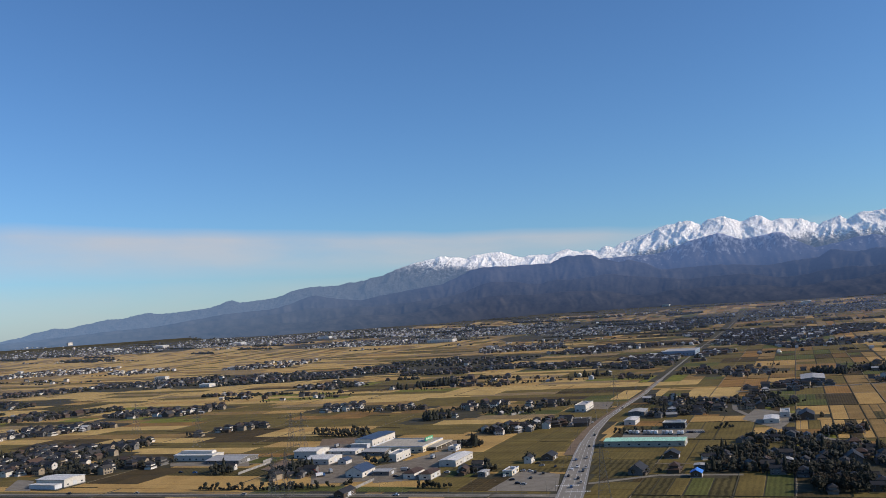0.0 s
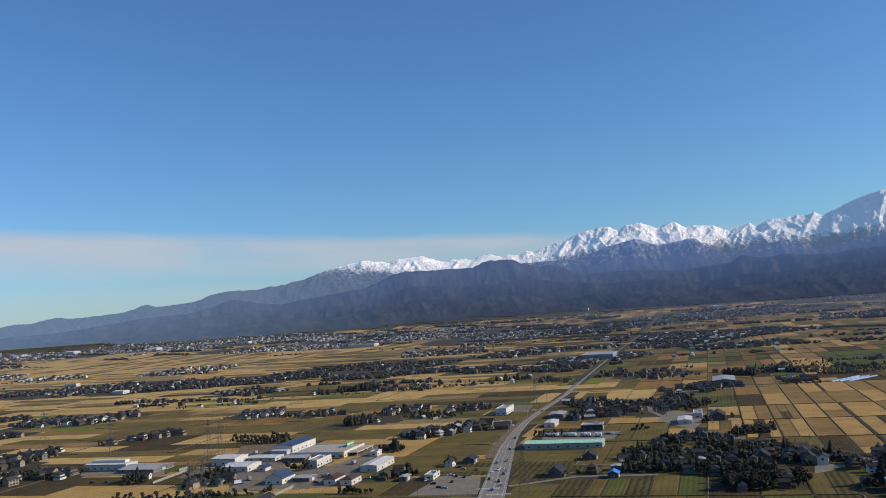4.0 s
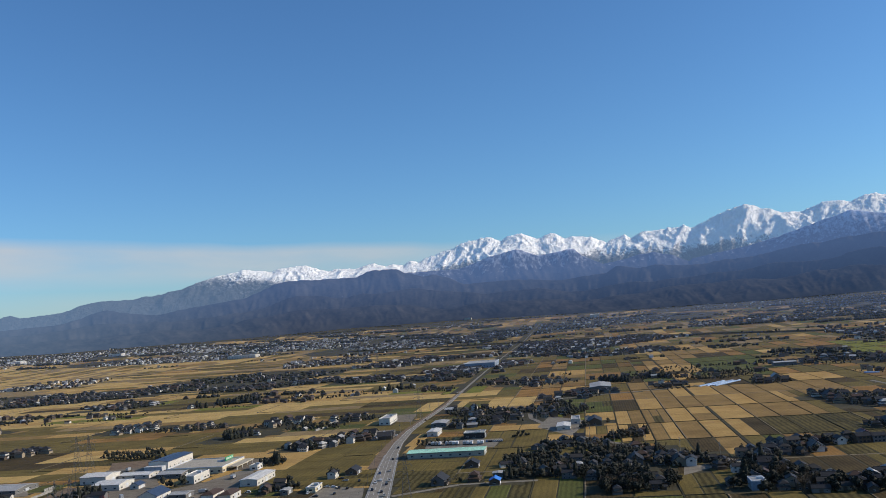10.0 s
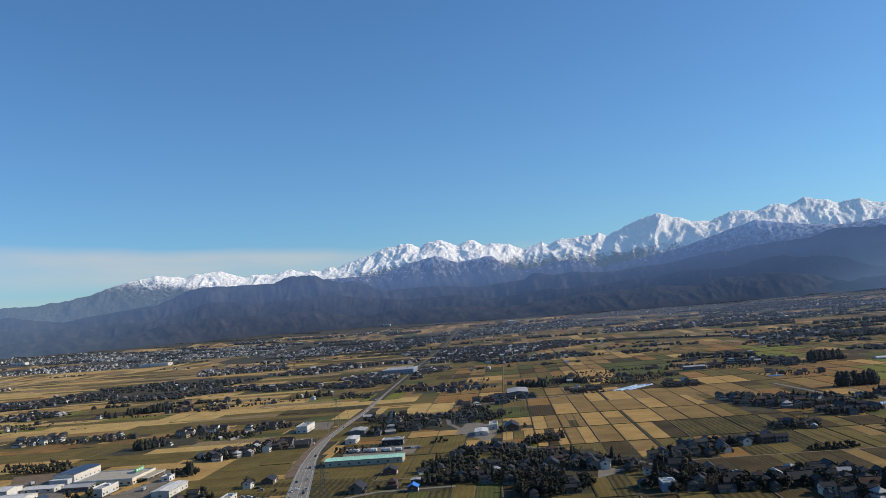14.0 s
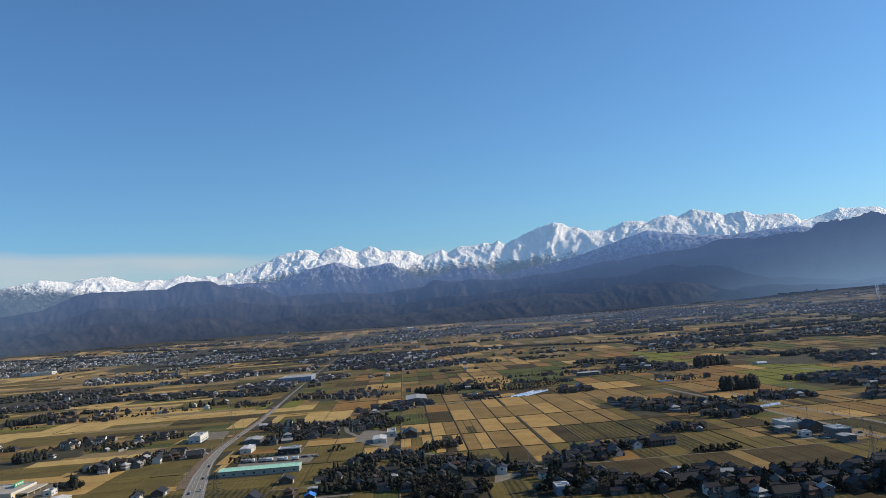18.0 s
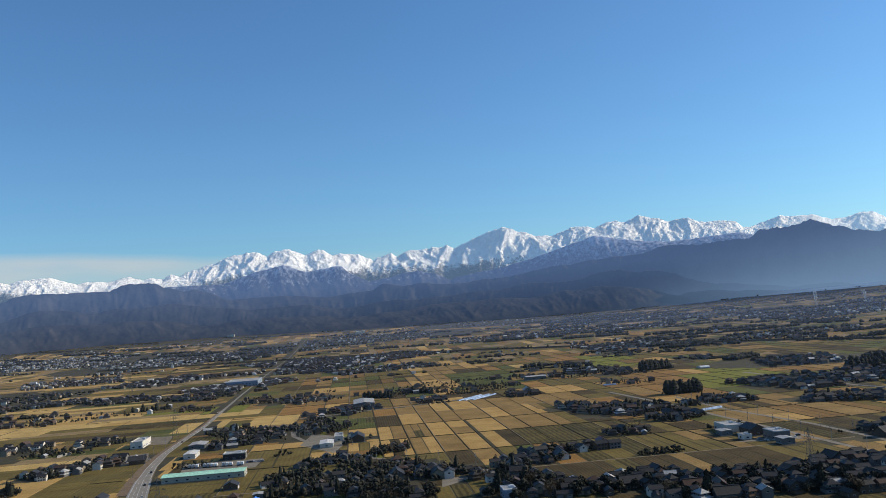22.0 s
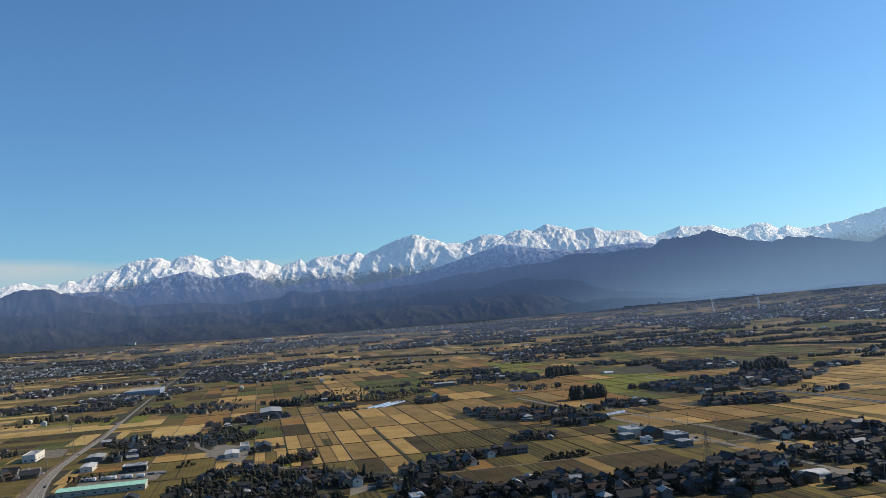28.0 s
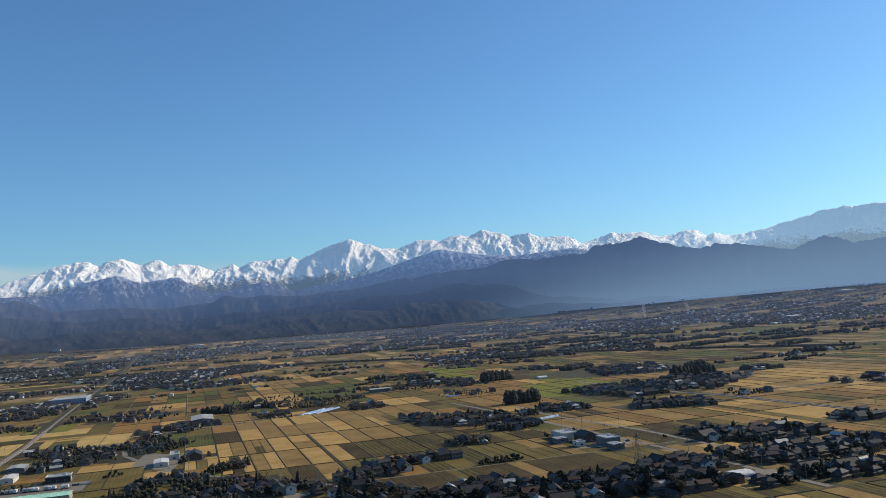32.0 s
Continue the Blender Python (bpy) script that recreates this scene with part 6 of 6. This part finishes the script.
        if form == 1 and d < 1500:
            far_pieces.append((FAR_GLASS, len(mats) - 1, x, y, gz(x, y), radians(t), s))
merged("distant_houses", "scattered far houses with dark tiled roofs", "houses", far_pieces, mats)

rt = random.Random(3)
protos, far_pieces = {}, []
FAR_TREES = {"windbreak_tree": [windbreak_crown(rt, 15.0, 4.8, 46) for _ in range(4)], "cedar_tree": [cedar_crown(rt, 16.0, 3.8, 50) for _ in range(4)], "evergreen_tree": [broad_crown(rt, 9.0, 4.2, 18, 3, 6, 3) for _ in range(6)],
             "hedge_tree": [broad_crown(rt, 4.0, 1.9, 24, 3, 6, 3) for _ in range(2)], "bare_tree": [twig_crown(rt, 9.0, 12) for _ in range(2)]}
FAINT_TREES = [join(*[moved(core(rt, 0, 3.0, 4.6 + 2.5 * rt.random(), 4.0 + 2.5 * rt.random(), 3, 6, 0.35), rt.uniform(-7, 7), rt.uniform(-3, 3)) for _ in range(2)]) for _ in range(12)]
rd = random.Random(5)
FAINTEST_TREES = [core(rd, 0, 3.0, rd.uniform(5.5, 9.0), rd.uniform(4.0, 6.0), 3, 6, 0.4) for _ in range(12)]
tree_mats = [FOREST_GREEN, LEAF_GREEN, TWIG, BARK]
for n, (d, x, y, hedge, grove, far) in enumerate(tree_spots):
    kind = "hedge_tree" if hedge else "windbreak_tree" if grove else rng.choices(("cedar_tree", "evergreen_tree", "bare_tree"), (0.7, 6.5, 0.9) if d < 800 and x < 330 else (0.35, 8, 0.4))[0]
    s = rng.uniform(0.55, 0.95) if grove and d < 700 else rng.uniform(0.55, 1.0) if grove and x < 680 else rng.uniform(0.85, 1.55) if grove else (rng.uniform(0.6, 1.45) if d < 1000 else rng.uniform(0.5, 0.95)) * (0.75 if kind == "cedar_tree" else 1.0)
    if kind == "hedge_tree":
        s = rng.uniform(0.9, 1.6)
    s *= (0.45 + 0.55 * shrink(d)) * (0.8 if grove else 1.0 if hedge else 0.74 if d < 800 and x < 330 else 0.68)
    m = pose(x, y, gz(x, y), 0, 0, rng.uniform(0, 360))
    if n < NEAR_TREES:
        key = (kind, rng.randrange(3))
        if key in protos:
            copy_thing(protos[key], m @ Matrix.Scale(s, 4))
        else:
            protos[key] = tree(kind, rt, m)
    else:
        mi = {"cedar_tree": 0, "windbreak_tree": 0, "hedge_tree": 0, "evergreen_tree": 1, "bare_tree": 2}[kind]
        far_pieces.append((rng.choice(FAR_TREES[kind] if d < 1450 else FAINT_TREES if d < 2800 else FAINTEST_TREES), mi if d < 1450 else 0, x, y, gz(x, y) - 0.4, rng.uniform(0, 6.28) if d < 1450 else radians(TURN - 90 + rng.uniform(-9, 9)), s))
for a, b in zip(BANK[:-1], BANK[1:]):
    l = math.hypot(b[0] - a[0], b[1] - a[1])
    for i in range(int(l / 14)):
        f, o = rng.random(), rng.uniform(-16, -8) * rng.choice((1, 1, -1))
        x, y = a[0] + (b[0] - a[0]) * f - (b[1] - a[1]) / l * o, a[1] + (b[1] - a[1]) * f + (b[0] - a[0]) / l * o
        if value_noise(np.float64(x / 90), np.float64(y / 90), 5) > 0.34:
            far_pieces.append((rng.choice(FAR_TREES["evergreen_tree"]), 0, x, y, gz(x, y), rng.uniform(0, 6.28), rng.uniform(0.6, 1.1)))
for x, y in edge_spots:
    near_rim = float(np.interp(math.degrees(math.atan2(x, y)), az, foot_r)) - math.hypot(x, y) < 260
    far_pieces.append((rng.choice(FAINT_TREES if math.hypot(x, y) < 2800 else FAINTEST_TREES), 0, x, y, gz(x, y) - 0.5, radians(TURN - 90 + rng.uniform(-9, 9)), rng.uniform(0.3, 0.6) if near_rim else rng.uniform(0.5, 1.2)))
merged("distant_trees", "dark windbreak trees round far farmsteads", "trees", far_pieces, tree_mats)

# ---- cars ----
CAR_PAINT = {"white": rough_mat("white_car_paint", (0.62, 0.62, 0.62), (0.75, 0.75, 0.75), 1.5, 0.25), "silver": rough_mat("silver_car_paint", (0.35, 0.36, 0.37), (0.46, 0.47, 0.48), 1.5, 0.3, metal=0.3),
             "black": rough_mat("black_car_paint", (0.015, 0.015, 0.017), (0.03, 0.03, 0.032), 1.5, 0.25), "blue": rough_mat("blue_car_paint", (0.04, 0.10, 0.24), (0.07, 0.15, 0.32), 1.5, 0.25)}


def wheel_shape():
    n = 10
    vs = [(0.32 * math.cos(6.283 * i / n), y, 0.32 + 0.32 * math.sin(6.283 * i / n)) for y in (-0.1, 0.1) for i in range(n)]
    return vs, [tuple(range(n - 1, -1, -1)), tuple(range(n, 2 * n))] + [(i, (i + 1) % n, n + (i + 1) % n, n + i) for i in range(n)]


def car(tone, m):
    e = root("car", m, {"white": "white parked car", "silver": "silver grey hatchback car", "black": "black car on asphalt", "blue": "small blue car"}[tone] + " with dark windows", "car", "cars on roads and lots")
    P = CAR_PAINT[tone]
    side = [(-2.1, 0.3), (-2.15, 0.75), (-1.9, 0.95), (1.1, 0.95), (2.0, 0.78), (2.1, 0.5), (2.05, 0.3)]
    vs = [(x, y, z) for y in (-0.84, 0.84) for x, z in side]
    n = len(side)
    part("body", (vs, [tuple(range(n)), tuple(range(2 * n - 1, n - 1, -1))] + [((i + 1) % n, i, n + i, n + (i + 1) % n) for i in range(n)]), P, e)
    v = [(-1.8, -0.74, 0.95), (1.05, -0.74, 0.95), (1.05, 0.74, 0.95), (-1.8, 0.74, 0.95), (-1.45, -0.62, 1.42), (0.35, -0.62, 1.42), (0.35, 0.62, 1.42), (-1.45, 0.62, 1.42)]
    part("glazing", (v, [(0, 1, 5, 4), (1, 2, 6, 5), (2, 3, 7, 6), (3, 0, 4, 7)]), GLASS, e, "dark glass")
    part("roof", box(-1.47, -0.63, 1.421, 0.37, 0.63, 1.47), P, e)
    w = mesh_from("wheel", *wheel_shape(), RUBBER)
    for x in (-1.3, 1.3):
        for y in (-0.78, 0.78):
            part("wheel", w, None, e).matrix_basis = pose(x, y, 0)
    return e


protos = {}
spots = [(x, y, (TURN + 8 if k == 0 else TURN - 90) + (180 if rng.random() < 0.5 else 0)) for x, y, k in CAR_PLACES]
spots += [(196 + 12.0 * i / 7, 741.0 - 6.0 * i / 7, TURN) for i in range(8)]
spots += [(104 + 30 * rng.random(), 832 + 52 * rng.random(), TURN + rng.choice((0, 90))) for i in range(18)]
for x, y, t in spots:
    tone = rng.choices(("white", "silver", "black", "blue"), (6, 4, 4, 1))[0]
    m = pose(x, y, gz(x, y) + (0.25 if line_dist(x, y, TRUNK) < 9 else 0.2), 0, 0, t)
    if tone in protos:
        copy_thing(protos[tone], m)
    else:
        protos[tone] = car(tone, m)


def truck(tone, m):
    e = root("truck", m, "%s delivery truck with a pale box body" % tone, "truck", "trucks in the yards")
    part("cab", box(1.9, -1.0, 0.5, 3.4, 1.0, 2.3), CAR_PAINT[tone], e)
    part("windscreen", box(3.35, -0.9, 1.35, 3.44, 0.9, 2.15), GLASS, e, "dark glass")
    part("cargo_box", box(-3.4, -1.12, 0.9, 1.8, 1.12, 3.0), CAR_PAINT["silver" if tone in ("silver", "black") else "white"], e)
    part("chassis", box(-3.3, -0.8, 0.45, 2.0, 0.8, 0.9), RUBBER, e)
    w = mesh_from("wheel", *wheel_shape(), RUBBER)
    for x in (-2.2, 2.5):
        for y in (-0.9, 0.9):
            part("wheel", w, None, e).matrix_basis = pose(x, y, 0) @ Matrix.Scale(1.35, 4)
    return e


protos = {}
TRUCK_SPOTS = [(150.5 + 39.0 * i / 14, 755.5 - 22.5 * i / 14, TURN) for i in range(15) if i not in (3, 8, 12)] + [(-104, 655, 20), (-98, 668, 110), (-118, 664, 60), (-60, 700, TURN), (-52, 708, TURN + 90), (-20, 700, TURN), (-110, 800, TURN), (-40, 652, TURN - 90)]
for x, y, t in TRUCK_SPOTS:
    if not built_clear(x, y, 1.2):
        continue
    tone = rng.choice(("white", "silver", "blue", "black"))
    m = pose(x, y, gz(x, y) + 0.2, 0, 0, t)
    if tone in protos:
        copy_thing(protos[tone], m)
    else:
        protos[tone] = truck(tone, m)


def excavator(m):
    e = root("excavator", m, "red tracked excavator parked in a gravel yard", "excavator")
    red = rough_mat("red_machine_paint", (0.30, 0.035, 0.02), (0.46, 0.07, 0.04), 1.2, 0.5)
    for y in (-1.1, 1.1):
        part("track", box(-1.9, y - 0.3, 0, 1.9, y + 0.3, 0.8), RUBBER, e)
    part("body", box(-1.8, -1.25, 0.9, 0.9, 1.25, 2.0), red, e)
    part("cab", box(0.0, 0.2, 2.0, 1.2, 1.2, 3.0), GLASS, e, "glazed cab")
    part("cab_roof", box(-0.05, 0.15, 3.0, 1.25, 1.25, 3.12), red, e)
    part("boom", join(strut((0.8, -0.3, 1.6), (3.2, -0.3, 4.4), 0.3), strut((3.2, -0.3, 4.4), (5.4, -0.3, 3.9), 0.26)), red, e)
    part("arm", strut((5.4, -0.3, 3.9), (6.0, -0.3, 1.5), 0.22), red, e)
    part("bucket", box(5.5, -0.8, 0.7, 6.3, 0.2, 1.5), STEEL, e)
    return e


machine = excavator(pose(-113, 671, 0.2, 0, 0, 25))
copy_thing(machine, pose(-107, 662, 0.2, 0, 0, 160))


# ---- poles, lamps and garden walls ----
def utility_pole(m):
    e = root("utility_pole", m, "grey concrete utility pole with cross arms", "pole", "roadside poles")
    part("post", trunk(11.0, 0.19), CONCRETE, e)
    for z in (9.2, 10.2):
        part("cross_arm", box(-1.1, -0.07, z, 1.1, 0.07, z + 0.14), STEEL, e)
        for x in (-0.9, 0.9):
            part("insulator", box(x - 0.08, -0.08, z + 0.14, x + 0.08, 0.08, z + 0.42), CONCRETE, e)
    part("transformer", box(0.2, -0.3, 7.4, 0.8, 0.3, 8.4), STEEL, e)
    return e


def street_lamp(m):
    e = root("street_lamp", m, "slim grey street lamp beside the road", "lamp", "road lamps")
    part("post", trunk(8.0, 0.1), STEEL, e)
    part("arm", strut((0, 0, 7.9), (1.8, 0, 8.4), 0.1), STEEL, e)
    part("lamp_head", box(1.5, -0.16, 8.32, 2.3, 0.16, 8.5), CONCRETE, e)
    return e


def along(pts, step, side, first=0.0):
    """Places beside a line of points, step apart."""
    out, left = [], first
    for a, b in zip(pts[:-1], pts[1:]):
        l = math.hypot(b[0] - a[0], b[1] - a[1])
        dx, dy = (b[0] - a[0]) / l, (b[1] - a[1]) / l
        while left < l:
            out.append((a[0] + dx * left - dy * side, a[1] + dy * left + dx * side, math.degrees(math.atan2(dy, dx))))
            left += step
        left -= l
    return out


first = None
for pts, step, side in ((LANES["farm_road"], 42, 3.6), (LANES["field_road"], 46, -3.6), (LANES["village_road"], 38, 3.4), (TRUNK[5:9], 55, 7.5), (LANES["canal_road"], 60, 5.0)):
    for x, y, t in along(pts, step, side, 12):
        if built_clear(x, y, 1):
            m = pose(x, y, gz(x, y), 0, 0, t + 90)
            first = first or None
            if first:
                copy_thing(first, m)
            else:
                first = utility_pole(m)
first = None
for x, y, t in along(CROSS_ROAD[2:], 16, 5.4, 6) + along(TRUNK[1:6], 34, 10.2, 10):
    m = pose(x, y, gz(x, y), 0, 0, t - 90)
    if first:
        copy_thing(first, m)
    else:
        first = street_lamp(m)
FENCES = [(-174, 689, -158, 736, 2), (-73, 595, -61, 625, 2), (77, 989, 92, 1009, 2), (61, 944, 76, 962, 2.5), (-165, 739, -160, 751, 2.4), (86, 992, 96, 1058, 2)]
for x0, y0, x1, y1, h in FENCES:
    l, t = math.hypot(x1 - x0, y1 - y0), math.degrees(math.atan2(y1 - y0, x1 - x0))
    e = root("boundary_wall", pose(x0, y0, gz(x0, y0), 0, 0, t), "pale concrete panel wall round a yard", "wall", "boundary walls")
    n = max(1, round(l / 2.4))
    panel = mesh_from("panel", *box(0.1, -0.07, 0, l / n - 0.1, 0.07, h), CONCRETE)
    post = mesh_from("post", *box(-0.1, -0.12, -0.2, 0.1, 0.12, h + 0.12), CONCRETE)
    for i in range(n):
        part("panel", panel, None, e).matrix_basis = pose(i * l / n, 0, 0)
        part("post", post, None, e).matrix_basis = pose(i * l / n, 0, 0)

# ---- plots of the plain ----
rf = random.Random(11)
lines = [111.0]
for w in [32, 22, 28, 30, 26, 30, 28] + [rf.choice((24, 28, 30, 30, 33)) for _ in range(140)]:
    lines.append(lines[-1] + w)
low = [111.0]
for w in [20, 21, 24, 27, 30] + [rf.choice((24, 28, 30, 30, 33)) for _ in range(150)]:
    low.append(low[-1] - w)
lines = sorted(set(low[1:] + lines))
VILLAGE_BOXES = [(min(r[0], r[2]) - r[4], max(r[0], r[2]) + r[4], min(r[1], r[3]) - r[4], max(r[1], r[3]) + r[4], r) for r in VILLAGES + [t for t in TOWNS if t[1] > 2650] if r[5] > 3]


def settled(x, y):
    for a, b, c, d, r in VILLAGE_BOXES:
        if a < x < b and c < y < d and seg_dist(x, y, r[:2], r[2:4]) < (r[4] * 0.42 if r[4] > 200 else min(r[4] * 0.34, 30)) and r[5] > 3:
            return True
    return False


def crop_at(x, y, u, v):
    crop = crop_in(x, y, u, v)
    # greyer, darker crops far right stand in for haze and shade
    if x > 0.9 * y and math.hypot(x, y) > 1400:
        return rf.choice(("olive", "fallow", "amber", "olive", "brown", "green_dark"))
    # greyed fields stand in for haze far off
    if math.hypot(x, y) > 1900 and rf.random() < 0.2:
        return "fallow"
    if crop in ("straw", "tan", "green") and 0.84 * y < x < 1.3 * y and math.hypot(x, y) < 830:
        return rf.choice(("olive", "rows", "brown", "brown", "rows", "amber"))
    # stubble is dimmed on the right, where it is seen against the sun
    if crop == "straw" and x > 330:
        if math.hypot(x, y) > 1700 and rf.random() < 0.4:
            return rf.choice(("tan", "olive", "pale"))
        return "amber" if rf.random() < (0.72 if x > y else 0.5) else "straw"
    # stubble is brightened on the left, where the sun shows it lighter
    if crop == "straw" and x < 330 and math.hypot(x, y) > 850:
        k = rf.random()
        return "pale" if k < (0.62 if x < -200 else 0.46) else "straw" if k < 0.74 else "olive" if k < 0.86 else "amber"
    return crop


def crop_in(x, y, u, v):
    if math.hypot(x, y) < 650 and 80 < x < 330:
        return rf.choice(("olive", "rows", "brown", "olive", "rows", "green_dark"))
    for q in CROPS:
        if in_quad(x, y, q):
            return q[8]
    if x > 400 and math.hypot(x, y) < (790 if x > y else 650):
        return rf.choice(("olive", "rows", "brown", "rows", "brown", "amber"))
    if x > 1.15 * y and math.hypot(x, y) > 700:
        return rf.choice(("amber", "olive", "amber", "olive", "tan", "brown", "green_dark"))
    n = float(value_noise(np.float64(u / 330 + 9), np.float64(v / 170 + 3), 77))
    k = rf.random() * 0.75 + n * 0.5 + (0.22 if x < 40 and math.hypot(x, y) > 950 else 0.08 if x < 350 else -0.06)
    if k < 0.28:
        return "brown"
    if k < 0.36:
        return "green_dark"
    if k < 0.58:
        return "olive"
    if k < 0.64:
        return "tan"
    if k > 1.12 and math.hypot(x, y) < 1600:
        return "green"
    return "tan" if x > 350 and rf.random() < 0.35 else "straw"


def occupied(x, y):
    return settled(x, y) or not road_clear(x, y, 2.0) or not built_clear(x, y, 4) or not yard_clear(x, y)


plots, scraps = [], []
for row in range(-3, 36):
    u0 = 621.0 + 100.5 * row
    skip = False
    for i in range(len(lines) - 1):
        if skip:
            skip = False
            continue
        v0, v1 = lines[i], lines[i + 1]
        if rf.random() < 0.14 and i + 2 < len(lines):
            v1, skip = lines[i + 2], True
        xc, yc = uv(u0 + 50, (v0 + v1) / 2)
        r, a = math.hypot(xc, yc), math.degrees(math.atan2(xc, yc))
        if not (400 < r < 3930 and -38 < a < 76):
            continue
        cuts = (0.0, 1.0) if rf.random() > 0.3 else (0.0, 0.5, 1.0)
        for c0, c1 in zip(cuts[:-1], cuts[1:]):
            a0, a1 = u0 + 100.5 * c0 + ((2.0 if v0 > -110 else 0.5) if c0 == 0 else 0.35), u0 + 100.5 * c1 - ((0.8 if v0 > -110 else 0.3) if c1 == 1 else 0.35)
            b0, b1 = (v0 + 0.7, v1 - 0.6) if v0 > -110 else (v0 + 0.25, v1 - 0.2)
            if abs(v0 - 111) < 0.5:
                b0 += 2.4
            um, vm = (a0 + a1) / 2, (b0 + b1) / 2
            # leave out what lies under houses, roads and yards, in four strips
            for s in range(8):
                s0, s1 = a0 + (a1 - a0) * s / 8, a0 + (a1 - a0) * (s + 1) / 8
                x, y = uv((s0 + s1) / 2, vm)
                shut = occupied(x, y)
                plots.append([s0, s1, b0, b1, shut, um, vm])
                if shut and r < 1500:
                    for c in range(5):
                        w0, w1 = b0 + (b1 - b0) * c / 5, b0 + (b1 - b0) * (c + 1) / 5
                        if not occupied(*uv((s0 + s1) / 2, (w0 + w1) / 2)):
                            scraps.append((s0, s1, w0, w1, um, vm))
merged_plots, k = [], 0
while k < len(plots):
    four = plots[k:k + 8]
    k += 8
    run = None
    for p in four + [[0, 0, 0, 0, True, 0, 0]]:
        if p[4]:
            if run:
                merged_plots.append(run)
            run = None
        else:
            run = [run[0], p[1], *p[2:]] if run else list(p)
plots = []
for s0, s1, b0, b1, _, um, vm in merged_plots:
    x, y = uv(um, vm)
    rf.seed(int(um * 7 + vm * 13))
    far_off = math.hypot(x, y)
    if vm < -110 and far_off < 2600:        # long strips that lie across the road's direction
        for k in range(int(s0 // 33.5), int(s1 // 33.5) + 1):
            a0, a1 = max(s0, 33.5 * k + 0.2), min(s1, 33.5 * k + 33.3)
            if a1 - a0 < 3:
                continue
            block = int((vm + 61 * (k * 7 % 5)) // 118)
            rf.seed(k * 131 + block * 17)
            vb = 118 * block - 61 * (k * 7 % 5) + 59
            crop = crop_at(*uv(33.5 * k + 17, vb), 33.5 * k + 17, vb)
            if crop in ("straw", "pale", "amber", "tan") and rf.random() < (0.14 if x < -160 else 0.55 if far_off < 1150 else 0.36):
                crop = rf.choice(("olive", "olive", "rows", "brown", "fallow"))
            plots.append((math.hypot(*uv((a0 + a1) / 2, vm)), a0, a1, b0, b1, crop))
        continue
    if far_off < 640:
        x, y = uv(um + 34, vm)
    n = rf.choice((2, 2, 3)) if far_off < 850 and x > 330 and b1 - b0 > 22 else rf.choice((1, 1, 2, 3)) if far_off < 1000 and b1 - b0 > 22 else 1
    for k in range(n):
        c0, c1 = b0 + (b1 - b0) * k / n + (0.4 if k else 0), b0 + (b1 - b0) * (k + 1) / n - (0.4 if k < n - 1 else 0)
        plots.append((math.hypot(*uv((s0 + s1) / 2, (c0 + c1) / 2)), s0, s1, c0, c1, crop_at(x, y, um, vm) if k == 0 or rf.random() < 0.65 else rf.choice(("olive", "olive", "brown", "rows"))))
plots.sort()


def plot_shape(s0, s1, b0, b1, lift=0.14):
    vs = []
    for k, d in ((0.0, 0.0), (lift, 0.25)):
        for a, b in ((s0 + d, b0 + d), (s0 + d, b1 - d), (s1 - d, b1 - d), (s1 - d, b0 + d)):
            x, y = uv(a, b)
            vs.append((x, y, gz(x, y) + k))
    return vs, [(4, 7, 6, 5), (0, 4, 5, 1), (1, 5, 6, 2), (2, 6, 7, 3), (3, 7, 4, 0)]


ground_ob = bpy.data.objects["ground"]
far = {}
for n, (d, s0, s1, b0, b1, crop) in enumerate(plots):
    shape = plot_shape(s0, s1, b0, b1)
    if n < 290:
        part("field_plot", shape, CROP_MATS[crop], ground_ob)
    else:
        far.setdefault(crop, []).append(shape)
for s0, s1, b0, b1, um, vm in scraps:
    rf.seed(int(um * 7 + vm * 13))
    far.setdefault(crop_at(*uv(um, vm), um, vm), []).append(plot_shape(s0, s1, b0, b1))
for crop, shapes in far.items():
    ob = new("distant_fields", mesh_from("distant_fields", *join(*shapes), CROP_MATS[crop]))
    tagged(ob, "patchwork of far winter fields", "fields", kind="stuff")

# farm tracks along the plot ends and low banks between the plots
tracks, banks = [], []
for row in range(-3, 14):
    u0 = 621.0 + 100.5 * row
    for i in range(len(lines) - 1):
        x, y = uv(u0 + 0.9, (lines[i] + lines[i + 1]) / 2)
        r, a = math.hypot(x, y), math.degrees(math.atan2(x, y))
        if not (420 < r < 2000 and -36 < a < 74) or settled(x, y) or not road_clear(x, y, 4) or not built_clear(x, y, 4) or not yard_clear(x, y):
            continue
        if lines[i] < -110 and (row * 7 + i) % 5:
            continue
        if row % 4 == 0:
            tracks.append(plot_shape(u0 - 0.6, u0 + 1.6, lines[i] - 1.0, lines[i + 1] + 1.0, 0.2))
        else:
            banks.append(plot_shape(u0 - 0.2, u0 + 0.8, lines[i] + 1, lines[i + 1] - 1, 0.5))
        x, y = uv(u0 + 50, lines[i])
        if not settled(x, y) and road_clear(x, y, 8) and built_clear(x, y, 8):
            banks.append(plot_shape(u0 + 3, u0 + 99, lines[i] - 0.45, lines[i] + 0.1, 0.45))
            if i * 7 % 3 == 0 or lines[i] < -330:
                tracks.append(plot_shape(u0 + 3, u0 + 99, lines[i] + 0.15, lines[i] + 1.3, 0.2))
tagged(new("farm_tracks", mesh_from("farm_tracks", *join(*tracks), TRACK)), "pale dirt farm tracks between the plots", "tracks", kind="stuff")
tagged(new("field_banks", mesh_from("field_banks", *join(*banks), SOIL)), "low grassy banks between rice plots", "banks", kind="stuff")
